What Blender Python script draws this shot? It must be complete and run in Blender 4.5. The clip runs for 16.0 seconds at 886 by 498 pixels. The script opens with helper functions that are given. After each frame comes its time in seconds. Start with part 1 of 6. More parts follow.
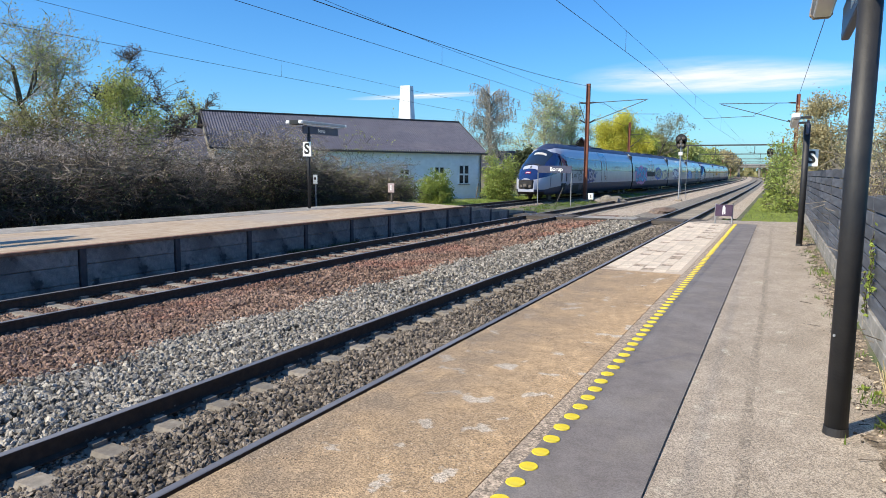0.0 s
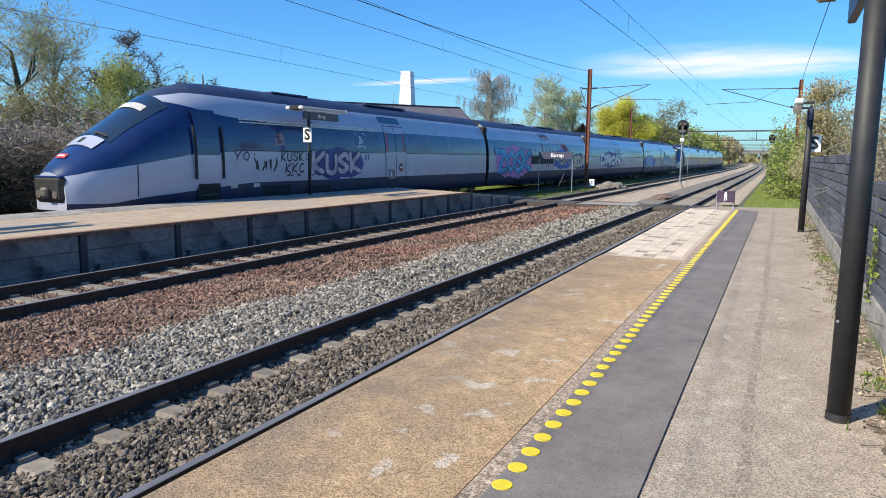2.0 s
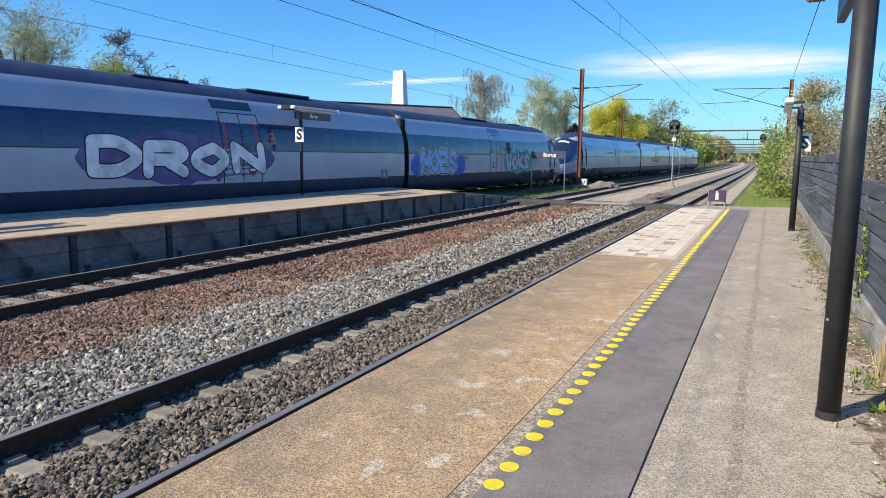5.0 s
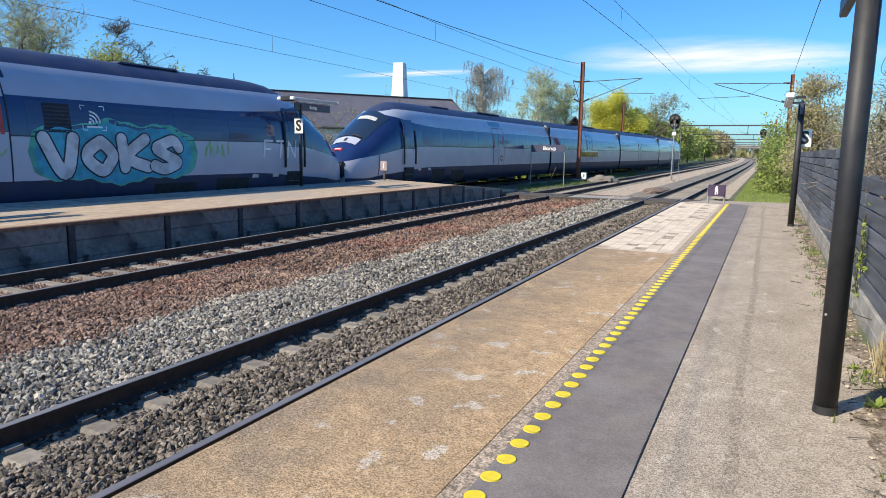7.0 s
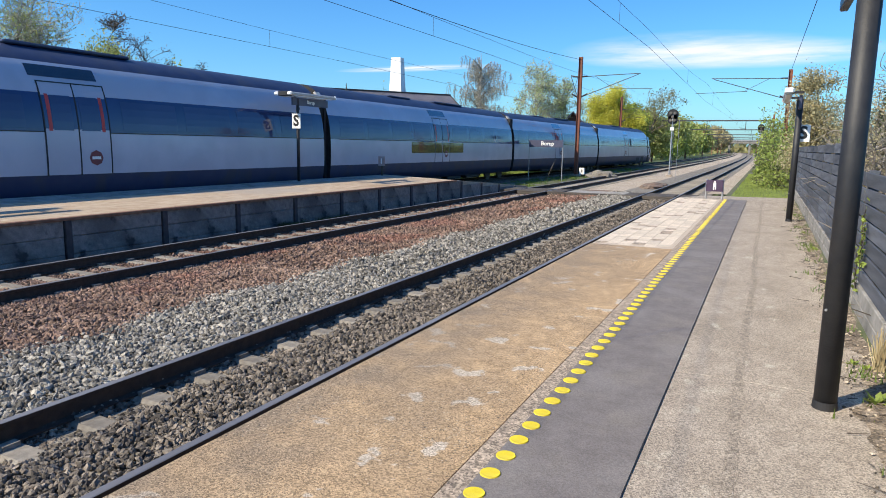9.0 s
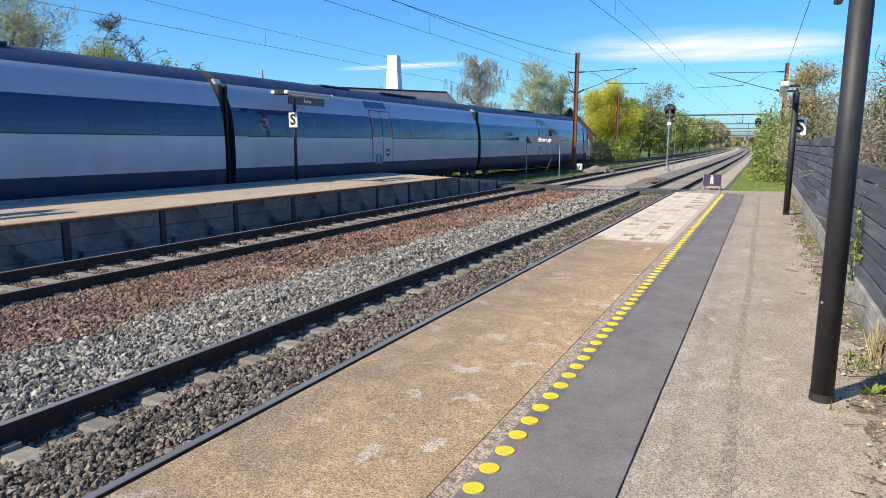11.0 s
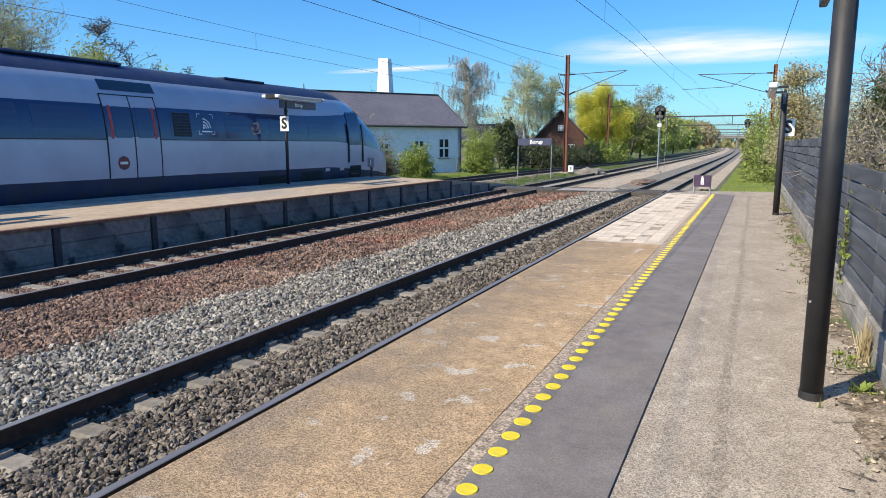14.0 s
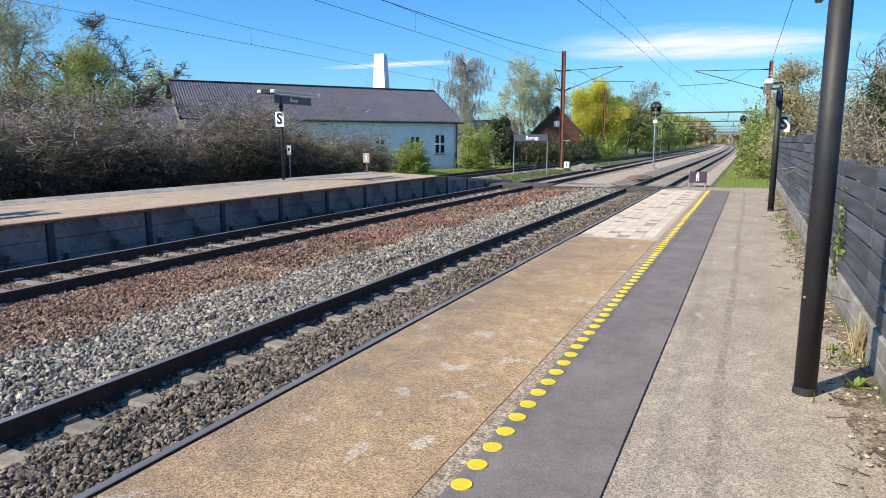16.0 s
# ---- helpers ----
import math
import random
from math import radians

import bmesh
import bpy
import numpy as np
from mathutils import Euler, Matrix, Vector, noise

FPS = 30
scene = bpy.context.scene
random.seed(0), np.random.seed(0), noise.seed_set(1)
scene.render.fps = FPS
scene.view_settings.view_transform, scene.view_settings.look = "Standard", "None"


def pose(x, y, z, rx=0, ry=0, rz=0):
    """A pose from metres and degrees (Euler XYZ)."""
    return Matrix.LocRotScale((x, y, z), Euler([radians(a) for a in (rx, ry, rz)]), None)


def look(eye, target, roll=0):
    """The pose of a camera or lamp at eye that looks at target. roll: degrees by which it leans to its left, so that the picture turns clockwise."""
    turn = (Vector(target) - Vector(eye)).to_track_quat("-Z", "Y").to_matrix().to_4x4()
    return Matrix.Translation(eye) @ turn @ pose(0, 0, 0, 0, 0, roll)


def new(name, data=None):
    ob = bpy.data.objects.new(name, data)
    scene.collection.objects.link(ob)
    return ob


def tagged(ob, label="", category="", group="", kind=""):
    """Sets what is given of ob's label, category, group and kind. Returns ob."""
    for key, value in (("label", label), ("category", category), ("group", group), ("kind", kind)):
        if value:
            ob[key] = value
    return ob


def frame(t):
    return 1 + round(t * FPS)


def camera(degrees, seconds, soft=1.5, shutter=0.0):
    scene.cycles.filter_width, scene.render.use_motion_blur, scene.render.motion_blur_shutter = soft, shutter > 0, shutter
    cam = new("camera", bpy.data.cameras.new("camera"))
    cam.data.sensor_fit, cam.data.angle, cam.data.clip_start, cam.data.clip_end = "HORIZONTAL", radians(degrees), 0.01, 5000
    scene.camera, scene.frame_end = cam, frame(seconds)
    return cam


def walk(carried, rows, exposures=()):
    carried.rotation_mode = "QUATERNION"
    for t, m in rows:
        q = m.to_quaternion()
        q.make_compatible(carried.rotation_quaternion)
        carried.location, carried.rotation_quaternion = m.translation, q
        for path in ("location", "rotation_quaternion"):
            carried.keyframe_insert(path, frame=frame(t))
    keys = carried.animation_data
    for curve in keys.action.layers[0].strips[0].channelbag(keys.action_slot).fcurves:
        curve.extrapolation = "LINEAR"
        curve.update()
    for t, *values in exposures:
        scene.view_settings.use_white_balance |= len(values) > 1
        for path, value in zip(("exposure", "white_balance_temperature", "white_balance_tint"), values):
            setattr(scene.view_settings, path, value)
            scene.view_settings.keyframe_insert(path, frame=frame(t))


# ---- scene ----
cam = camera(68.1, 16.0, soft=0.9)
PATH = [
    (0, (-0.002, -0.03, 1.571), (-0.9, 1.741, 1.335), 0.5),
    (0.5, (-0.021, 0.002, 1.558), (-0.912, 1.776, 1.311), 0.4),
    (1, (-0.016, -0.019, 1.566), (-0.907, 1.753, 1.305), 0.3),
    (1.5, (-0.02, -0.016, 1.561), (-0.915, 1.752, 1.29), 0.5),
    (2, (-0.02, -0.014, 1.562), (-0.917, 1.752, 1.285), 0.5),
    (2.5, (-0.018, -0.015, 1.561), (-0.903, 1.759, 1.295), 0.6),
    (3, (-0.019, -0.009, 1.559), (-0.9, 1.767, 1.297), 0.4),
    (3.5, (-0.012, -0.01, 1.56), (-0.892, 1.766, 1.294), 0.3),
    (4, (-0.017, -0.004, 1.56), (-0.897, 1.771, 1.287), 0.4),
    (6.5, (-0.012, -0.006, 1.558), (-0.886, 1.77, 1.272), 0.5),
    (7, (-0.018, 0.005, 1.553), (-0.891, 1.779, 1.254), 0.9),
    (7.5, (-0.023, 0.007, 1.552), (-0.896, 1.781, 1.251), 0.7),
    (8, (-0.028, 0.02, 1.549), (-0.905, 1.791, 1.243), 0.7),
    (8.5, (-0.032, 0.013, 1.553), (-0.904, 1.786, 1.24), 1.0),
    (9, (-0.033, 0.023, 1.551), (-0.899, 1.798, 1.238), 0.9),
    (11.5, (-0.018, 0.011, 1.552), (-0.88, 1.786, 1.226), 0.2),
    (12, (-0.02, 0.01, 1.551), (-0.881, 1.785, 1.221), 0.2),
    (12.5, (-0.016, -0.001, 1.555), (-0.87, 1.78, 1.24), 0.3),
    (13, (-0.014, 0.0, 1.554), (-0.861, 1.786, 1.244), 0.3),
    (13.5, (-0.009, -0.009, 1.556), (-0.854, 1.778, 1.247), 0.1),
    (14, (-0.007, -0.004, 1.556), (-0.849, 1.783, 1.243), -0.1),
    (14.5, (-0.008, -0.001, 1.553), (-0.852, 1.786, 1.247), -0.0),
    (15, (-0.009, 0.0, 1.552), (-0.847, 1.789, 1.242), -0.3),
    (15.5, (-0.004, -0.003, 1.556), (-0.842, 1.785, 1.239), 0.0),
    (16, (-0.006, 0.006, 1.55), (-0.836, 1.797, 1.225), 0.0),
]
walk(cam, [(t, look(eye, target, roll)) for t, eye, target, roll in PATH])

# ---- world, sun, exposure ----
SUN_DIR = Vector((-0.58, -0.81, 0.88)).normalized()
world = bpy.data.worlds.new("sky")
scene.world = world
world.use_nodes = True
wn = world.node_tree
sky = wn.nodes.new("ShaderNodeTexSky")
sky.sky_type = "NISHITA"
sky.sun_disc = False
sky.sun_elevation = math.asin(SUN_DIR.z)
sky.sun_rotation = math.atan2(SUN_DIR.x, SUN_DIR.y)
sky.air_density, sky.dust_density, sky.ozone_density = 1.0, 0.9, 4.0
tint = wn.nodes.new("ShaderNodeHueSaturation")
tint.inputs["Saturation"].default_value = 1.2
cool = wn.nodes.new("ShaderNodeMix")
cool.data_type, cool.blend_type = "RGBA", "MULTIPLY"
cool.inputs["Factor"].default_value, cool.inputs[7].default_value = 1.0, (0.625, 1.0, 1.25, 1)
wn.links.new(sky.outputs[0], tint.inputs["Color"])
wn.links.new(tint.outputs[0], cool.inputs[6])
wn.links.new(cool.outputs[2], wn.nodes["Background"].inputs[0])
wn.nodes["Background"].inputs[1].default_value = 0.118
sun_data = bpy.data.lights.new("sun", "SUN")
sun_data.energy, sun_data.angle, sun_data.color = 5.0, radians(0.53), (1.0, 0.885, 0.70)
sun = new("sun", sun_data)
sun.matrix_world = look(SUN_DIR * 60, (0, 0, 0))
scene.view_settings.exposure = 0.42

# ---- materials ----
def surf(name, c1, c2, scale=6.0, rough=0.8, bump=0.2, bscale=60.0, metal=0.0, third=None, tscale=0.8,
         tamount=0.5, rand="", rand_amount=0.3, spec=0.5, stretch=(1, 1, 1), bdist=0.02, coat=0.0,
         flecks=None, fscale=5.0, fedge=(0.60, 0.66), grain=0.0, gscale=120.0, film=None):
    """Two colours mixed by noise, a third in larger patches, fine relief, random tint by island or object."""
    m = bpy.data.materials.new(name)
    m.use_nodes = True
    n, l = m.node_tree.nodes, m.node_tree.links
    b = n["Principled BSDF"]
    co = n.new("ShaderNodeTexCoord")
    mp = n.new("ShaderNodeMapping")
    mp.inputs["Scale"].default_value = stretch
    l.new(co.outputs["Object"], mp.inputs[0])

    def noise_tex(s, detail=6.0):
        t = n.new("ShaderNodeTexNoise")
        t.inputs["Scale"].default_value, t.inputs["Detail"].default_value = s, detail
        l.new(mp.outputs[0], t.inputs["Vector"])
        return t

    def ramp(src, a, z):
        r = n.new("ShaderNodeMapRange")
        r.inputs["From Min"].default_value, r.inputs["From Max"].default_value = a, z
        l.new(src, r.inputs["Value"])
        return r.outputs[0]

    def mix(fac, a, c):
        x = n.new("ShaderNodeMix")
        x.data_type = "RGBA"
        for sock, v in ((x.inputs["Factor"], fac), (x.inputs[6], a), (x.inputs[7], c)):
            if isinstance(v, (tuple, float, int)):
                sock.default_value = (*v, 1) if isinstance(v, tuple) else v
            else:
                l.new(v, sock)
        return x.outputs[2]

    col = mix(ramp(noise_tex(scale).outputs[0], 0.36, 0.64), c1, c2)
    if third:
        t = ramp(noise_tex(tscale, 5).outputs[0], 0.5, 0.62)
        k = n.new("ShaderNodeMath")
        k.operation = "MULTIPLY"
        k.inputs[1].default_value = tamount
        l.new(t, k.inputs[0])
        col = mix(k.outputs[0], col, third)
    if flecks:
        col = mix(ramp(noise_tex(fscale, 8).outputs[0], *fedge), col, flecks)
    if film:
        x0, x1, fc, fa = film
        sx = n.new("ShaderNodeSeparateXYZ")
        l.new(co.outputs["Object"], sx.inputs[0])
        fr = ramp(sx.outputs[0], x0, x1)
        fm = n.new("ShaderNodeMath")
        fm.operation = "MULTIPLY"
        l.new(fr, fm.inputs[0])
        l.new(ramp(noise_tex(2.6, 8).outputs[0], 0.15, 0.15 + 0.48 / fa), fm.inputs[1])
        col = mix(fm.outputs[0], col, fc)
    if grain:
        vo = n.new("ShaderNodeTexVoronoi")
        vo.inputs["Scale"].default_value = gscale
        l.new(mp.outputs[0], vo.inputs["Vector"])
        sep = n.new("ShaderNodeSeparateColor")
        l.new(vo.outputs["Color"], sep.inputs[0])
        gv = n.new("ShaderNodeMapRange")
        gv.inputs["To Min"].default_value, gv.inputs["To Max"].default_value = 1 - grain, 1 + grain
        l.new(sep.outputs[0], gv.inputs["Value"])
        gh = n.new("ShaderNodeHueSaturation")
        l.new(gv.outputs[0], gh.inputs["Value"])
        l.new(col, gh.inputs["Color"])
        col = gh.outputs[0]
    if rand:
        src = n.new("ShaderNodeNewGeometry").outputs["Random Per Island"] if rand == "island" else n.new("ShaderNodeObjectInfo").outputs["Random"]
        v = n.new("ShaderNodeMapRange")
        v.inputs["To Min"].default_value, v.inputs["To Max"].default_value = 1 - rand_amount, 1 + rand_amount
        l.new(src, v.inputs["Value"])
        h = n.new("ShaderNodeHueSaturation")
        l.new(v.outputs[0], h.inputs["Value"])
        l.new(col, h.inputs["Color"])
        col = h.outputs[0]
    l.new(col, b.inputs["Base Color"])
    b.inputs["Roughness"].default_value, b.inputs["Metallic"].default_value = rough, metal
    b.inputs["Specular IOR Level"].default_value = spec
    b.inputs["Coat Weight"].default_value = coat
    b.inputs["Coat Roughness"].default_value = 0.08
    if bump:
        bp = n.new("ShaderNodeBump")
        bp.inputs["Strength"].default_value, bp.inputs["Distance"].default_value = bump, bdist
        l.new(noise_tex(bscale, 4).outputs[0], bp.inputs["Height"])
        l.new(bp.outputs[0], b.inputs["Normal"])
    return m


def leafy(name, c1, c2, through_col=None):
    m = surf(name, c1, c2, 1.2, 0.55, 0, rand="island", rand_amount=0.35, spec=0.3)
    b = m.node_tree.nodes["Principled BSDF"]
    b.inputs["Subsurface Weight"].default_value = 0.0
    tr = m.node_tree.nodes.new("ShaderNodeBsdfTranslucent")
    mx = m.node_tree.nodes.new("ShaderNodeMixShader")
    tr.inputs[0].default_value = (*(through_col or c2), 1)
    mx.inputs[0].default_value = 0.3
    m.node_tree.links.new(b.outputs[0], mx.inputs[1])
    m.node_tree.links.new(tr.outputs[0], mx.inputs[2])
    m.node_tree.links.new(mx.outputs[0], m.node_tree.nodes["Material Output"].inputs[0])
    return m


M = {}
M["earth"] = surf("earth", (0.11, 0.10, 0.06), (0.07, 0.10, 0.035), 3, 0.95, 0.5, 25, third=(0.16, 0.14, 0.10), tscale=0.4)
M["field"] = surf("field", (0.07, 0.11, 0.03), (0.11, 0.14, 0.04), 0.6, 0.95, 0.3, 8, third=(0.14, 0.13, 0.07), tscale=0.08)
M["bed_grey"] = surf("bed_grey", (0.13, 0.118, 0.10), (0.30, 0.272, 0.23), 22, 0.95, 1.0, 24, third=(0.18, 0.15, 0.115), tscale=0.5, bdist=0.05)
M["bed_brown"] = surf("bed_brown", (0.12, 0.09, 0.065), (0.28, 0.215, 0.165), 18, 0.95, 1.0, 22, third=(0.20, 0.12, 0.085), tscale=0.35, bdist=0.05)
M["bed_tan"] = surf("bed_tan", (0.31, 0.255, 0.195), (0.50, 0.42, 0.33), 18, 0.95, 0.8, 30, third=(0.36, 0.28, 0.20), tscale=0.4, bdist=0.03, grain=0.35, gscale=22)
M["bed_red"] = surf("bed_red", (0.10, 0.06, 0.045), (0.26, 0.17, 0.13), 22, 0.95, 1.0, 24, third=(0.17, 0.10, 0.07), tscale=0.4, bdist=0.05)
M["stone_grey"] = surf("stone_grey", (0.18, 0.165, 0.14), (0.325, 0.295, 0.247), 9, 0.9, 0.5, 90, rand="island", rand_amount=0.75)
M["stone_brown"] = surf("stone_brown", (0.105, 0.087, 0.069), (0.20, 0.166, 0.13), 9, 0.9, 0.5, 90, rand="island", rand_amount=0.8)
M["stone_red"] = surf("stone_red", (0.15, 0.092, 0.066), (0.26, 0.175, 0.128), 1.2, 0.9, 0.3, 90, third=(0.24, 0.095, 0.068), tscale=0.5, tamount=0.45, rand="island", rand_amount=0.7)
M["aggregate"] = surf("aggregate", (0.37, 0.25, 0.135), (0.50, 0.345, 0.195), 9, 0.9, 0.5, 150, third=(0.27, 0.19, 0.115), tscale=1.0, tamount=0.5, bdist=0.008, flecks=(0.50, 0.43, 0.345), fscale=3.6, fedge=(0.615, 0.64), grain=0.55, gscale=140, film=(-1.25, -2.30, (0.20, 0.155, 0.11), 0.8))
M["aggregate_strip"] = surf("aggregate_strip", (0.24, 0.19, 0.145), (0.42, 0.335, 0.25), 20, 0.9, 0.6, 130, bdist=0.008, grain=0.6, gscale=95)
M["lichen"] = surf("lichen", (0.42, 0.34, 0.24), (0.58, 0.48, 0.36), 60, 0.95, 0.3, 130)
M["asphalt"] = surf("asphalt", (0.150, 0.131, 0.122), (0.185, 0.163, 0.152), 8, 0.8, 0.35, 220, third=(0.215, 0.195, 0.182), tscale=1.3, tamount=0.7, bdist=0.005, flecks=(0.21, 0.185, 0.16), fscale=2.2, fedge=(0.52, 0.75), grain=0.2, gscale=150)
M["concrete"] = surf("concrete", (0.315, 0.262, 0.205), (0.385, 0.325, 0.258), 6, 0.9, 0.5, 160, third=(0.25, 0.205, 0.155), tscale=1.5, tamount=0.5, bdist=0.008, stretch=(1, 0.75, 1), flecks=(0.45, 0.40, 0.32), fscale=4.0, fedge=(0.62, 0.70), grain=0.48, gscale=160)
M["seam"] = surf("seam", (0.235, 0.195, 0.152), (0.345, 0.29, 0.228), 16, 0.92, 0.5, 120, grain=0.45, gscale=110)
M["dirt"] = surf("dirt", (0.17, 0.13, 0.09), (0.30, 0.24, 0.175), 9, 0.95, 0.8, 45, third=(0.09, 0.07, 0.05), tscale=3.0, tamount=0.75, grain=0.55, gscale=70)
M["paver"] = surf("paver", (0.56, 0.475, 0.375), (0.68, 0.59, 0.48), 5, 0.9, 0.3, 90, third=(0.42, 0.32, 0.22), tscale=2.2, tamount=0.5, rand="object", rand_amount=0.12, grain=0.2, gscale=90)
M["joint"] = surf("joint", (0.42, 0.345, 0.265), (0.54, 0.45, 0.36), 30, 0.95, 0.4, 90)
M["island_top"] = surf("island_top", (0.36, 0.27, 0.185), (0.46, 0.37, 0.27), 9, 0.9, 0.4, 80, third=(0.33, 0.29, 0.25), tscale=0.8, tamount=0.7, stretch=(1, 0.3, 1), flecks=(0.30, 0.20, 0.12), fscale=1.1, fedge=(0.55, 0.75))
M["wall_concrete"] = surf("wall_concrete", (0.175, 0.155, 0.145), (0.25, 0.225, 0.205), 9, 0.9, 0.5, 50, third=(0.10, 0.09, 0.085), tscale=1.0, tamount=0.8, flecks=(0.055, 0.048, 0.045), fscale=2.6, fedge=(0.62, 0.68), rand="object", rand_amount=0.14, grain=0.15, gscale=60)
M["post_steel"] = surf("post_steel", (0.045, 0.038, 0.042), (0.075, 0.06, 0.06), 6, 0.8, 0.3, 40)
M["rust_edge"] = surf("rust_edge", (0.16, 0.075, 0.045), (0.24, 0.13, 0.08), 8, 0.8, 0.3, 60)
M["rail_side"] = surf("rail_side", (0.040, 0.027, 0.021), (0.065, 0.042, 0.030), 14, 0.75, 0.3, 90, metal=0.2)
M["rail_top"] = surf("rail_top", (0.20, 0.19, 0.19), (0.30, 0.28, 0.27), 5, 0.45, 0.05, 90, metal=0.45, stretch=(1, 0.1, 1))
M["sleeper"] = surf("sleeper", (0.17, 0.15, 0.125), (0.25, 0.225, 0.19), 12, 0.9, 0.4, 80, third=(0.22, 0.19, 0.15), tscale=3, rand="object", rand_amount=0.2)
M["timber"] = surf("timber", (0.05, 0.042, 0.036), (0.10, 0.085, 0.07), 6, 0.85, 0.4, 40, stretch=(0.2, 3, 3))
M["yellow"] = surf("yellow", (0.80, 0.60, 0.02), (0.86, 0.68, 0.04), 20, 0.6, 0.25, 150, third=(0.62, 0.46, 0.06), tscale=6, tamount=0.35)
M["pole"] = surf("pole", (0.013, 0.014, 0.017), (0.022, 0.022, 0.024), 8, 0.58, 0.10, 60, third=(0.035, 0.032, 0.03), tscale=2, tamount=0.4)
M["black"] = surf("black", (0.012, 0.012, 0.013), (0.02, 0.02, 0.02), 6, 0.5, 0.05)
M["white"] = surf("white", (0.74, 0.74, 0.72), (0.82, 0.82, 0.80), 3, 0.5, 0.03)
M["sign_blue"] = surf("sign_blue", (0.055, 0.06, 0.10), (0.07, 0.075, 0.12), 3, 0.45, 0.03)
M["purple"] = surf("purple", (0.055, 0.03, 0.06), (0.075, 0.045, 0.085), 5, 0.45, 0.03)
M["sign_mauve"] = surf("sign_mauve", (0.32, 0.25, 0.24), (0.40, 0.32, 0.31), 6, 0.7, 0.05)
M["galv"] = surf("galv", (0.34, 0.35, 0.36), (0.46, 0.47, 0.48), 6, 0.5, 0.1, 60, metal=0.6)
M["lamp_grey"] = surf("lamp_grey", (0.42, 0.41, 0.39), (0.52, 0.51, 0.49), 6, 0.55, 0.08, 60)
# brown for the near lamp's end caps, toned as if lying in shade
M["lamp_cap_shaded"] = surf("lamp_cap_shaded", (0.22, 0.17, 0.13), (0.30, 0.24, 0.19), 6, 0.6, 0.08, 60)
M["mast"] = surf("mast", (0.17, 0.055, 0.03), (0.24, 0.085, 0.05), 4, 0.8, 0.25, 50, third=(0.11, 0.05, 0.035), tscale=1)
M["fence"] = surf("fence", (0.062, 0.068, 0.082), (0.105, 0.113, 0.132), 5, 0.75, 0.4, 40, stretch=(3, 0.25, 3), rand="object", rand_amount=0.3)
M["plinth"] = surf("plinth", (0.22, 0.21, 0.19), (0.32, 0.30, 0.27), 6, 0.9, 0.4, 50, third=(0.13, 0.12, 0.10), tscale=2, rand="object", rand_amount=0.12)
cm = bpy.data.materials.new("cloud")
cm.use_nodes = True
cn, cl = cm.node_tree.nodes, cm.node_tree.links
cn.remove(cn["Principled BSDF"])
c_co, c_map, c_no = cn.new("ShaderNodeTexCoord"), cn.new("ShaderNodeMapping"), cn.new("ShaderNodeTexNoise")
c_map.inputs["Scale"].default_value = (1.0, 1.5, 1)
c_no.inputs["Scale"].default_value, c_no.inputs["Detail"].default_value, c_no.inputs["Roughness"].default_value = 1.3, 9, 0.62
c_len, c_fall, c_den, c_mul = cn.new("ShaderNodeVectorMath"), cn.new("ShaderNodeMapRange"), cn.new("ShaderNodeMapRange"), cn.new("ShaderNodeMath")
c_len.operation, c_mul.operation = "LENGTH", "MULTIPLY"
c_fall.inputs["From Min"].default_value, c_fall.inputs["From Max"].default_value = 1.0, 0.25
c_den.inputs["From Min"].default_value, c_den.inputs["From Max"].default_value = 0.28, 0.60
c_tr, c_em, c_mx = cn.new("ShaderNodeBsdfTransparent"), cn.new("ShaderNodeEmission"), cn.new("ShaderNodeMixShader")
c_em.inputs[0].default_value, c_em.inputs[1].default_value = (0.93, 0.97, 1.0, 1), 0.80
cl.new(c_co.outputs["Object"], c_len.inputs[0])
cl.new(c_co.outputs["Object"], c_map.inputs[0])
cl.new(c_map.outputs[0], c_no.inputs["Vector"])
cl.new(c_len.outputs["Value"], c_fall.inputs["Value"])
cl.new(c_no.outputs[0], c_den.inputs["Value"])
cl.new(c_fall.outputs[0], c_mul.inputs[0])
cl.new(c_den.outputs[0], c_mul.inputs[1])
cl.new(c_mul.outputs[0], c_mx.inputs[0])
cl.new(c_tr.outputs[0], c_mx.inputs[1])
cl.new(c_em.outputs[0], c_mx.inputs[2])
cl.new(c_mx.outputs[0], cn["Material Output"].inputs[0])
M["cloud"] = cm
M["wire"] = surf("wire", (0.045, 0.045, 0.05), (0.06, 0.06, 0.06), 2, 0.6, 0)
M["house_wall"] = surf("house_wall", (0.82, 0.82, 0.82), (0.90, 0.90, 0.90), 3, 0.9, 0.3, 25, third=(0.74, 0.74, 0.72), tscale=0.6)
M["house_roof"] = surf("house_roof", (0.064, 0.066, 0.098), (0.098, 0.101, 0.14), 3, 0.85, 0.3, 30, third=(0.125, 0.125, 0.155), tscale=0.5, tamount=0.4, rand="object", rand_amount=0.1)
M["house_trim"] = surf("house_trim", (0.035, 0.035, 0.04), (0.05, 0.05, 0.055), 3, 0.7, 0.1)
M["red_house"] = surf("red_house", (0.075, 0.033, 0.022), (0.11, 0.05, 0.035), 3, 0.85, 0.4, 30, stretch=(6, 6, 0.4))
M["pane"] = surf("pane", (0.015, 0.02, 0.025), (0.03, 0.035, 0.04), 1, 0.06, 0)
M["bark"] = surf("bark", (0.075, 0.06, 0.045), (0.15, 0.125, 0.10), 8, 0.95, 0.5, 30)
M["bark_light"] = surf("bark_light", (0.22, 0.20, 0.18), (0.36, 0.34, 0.31), 5, 0.9, 0.4, 30)
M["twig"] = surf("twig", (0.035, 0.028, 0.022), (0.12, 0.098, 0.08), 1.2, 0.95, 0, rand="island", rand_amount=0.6)
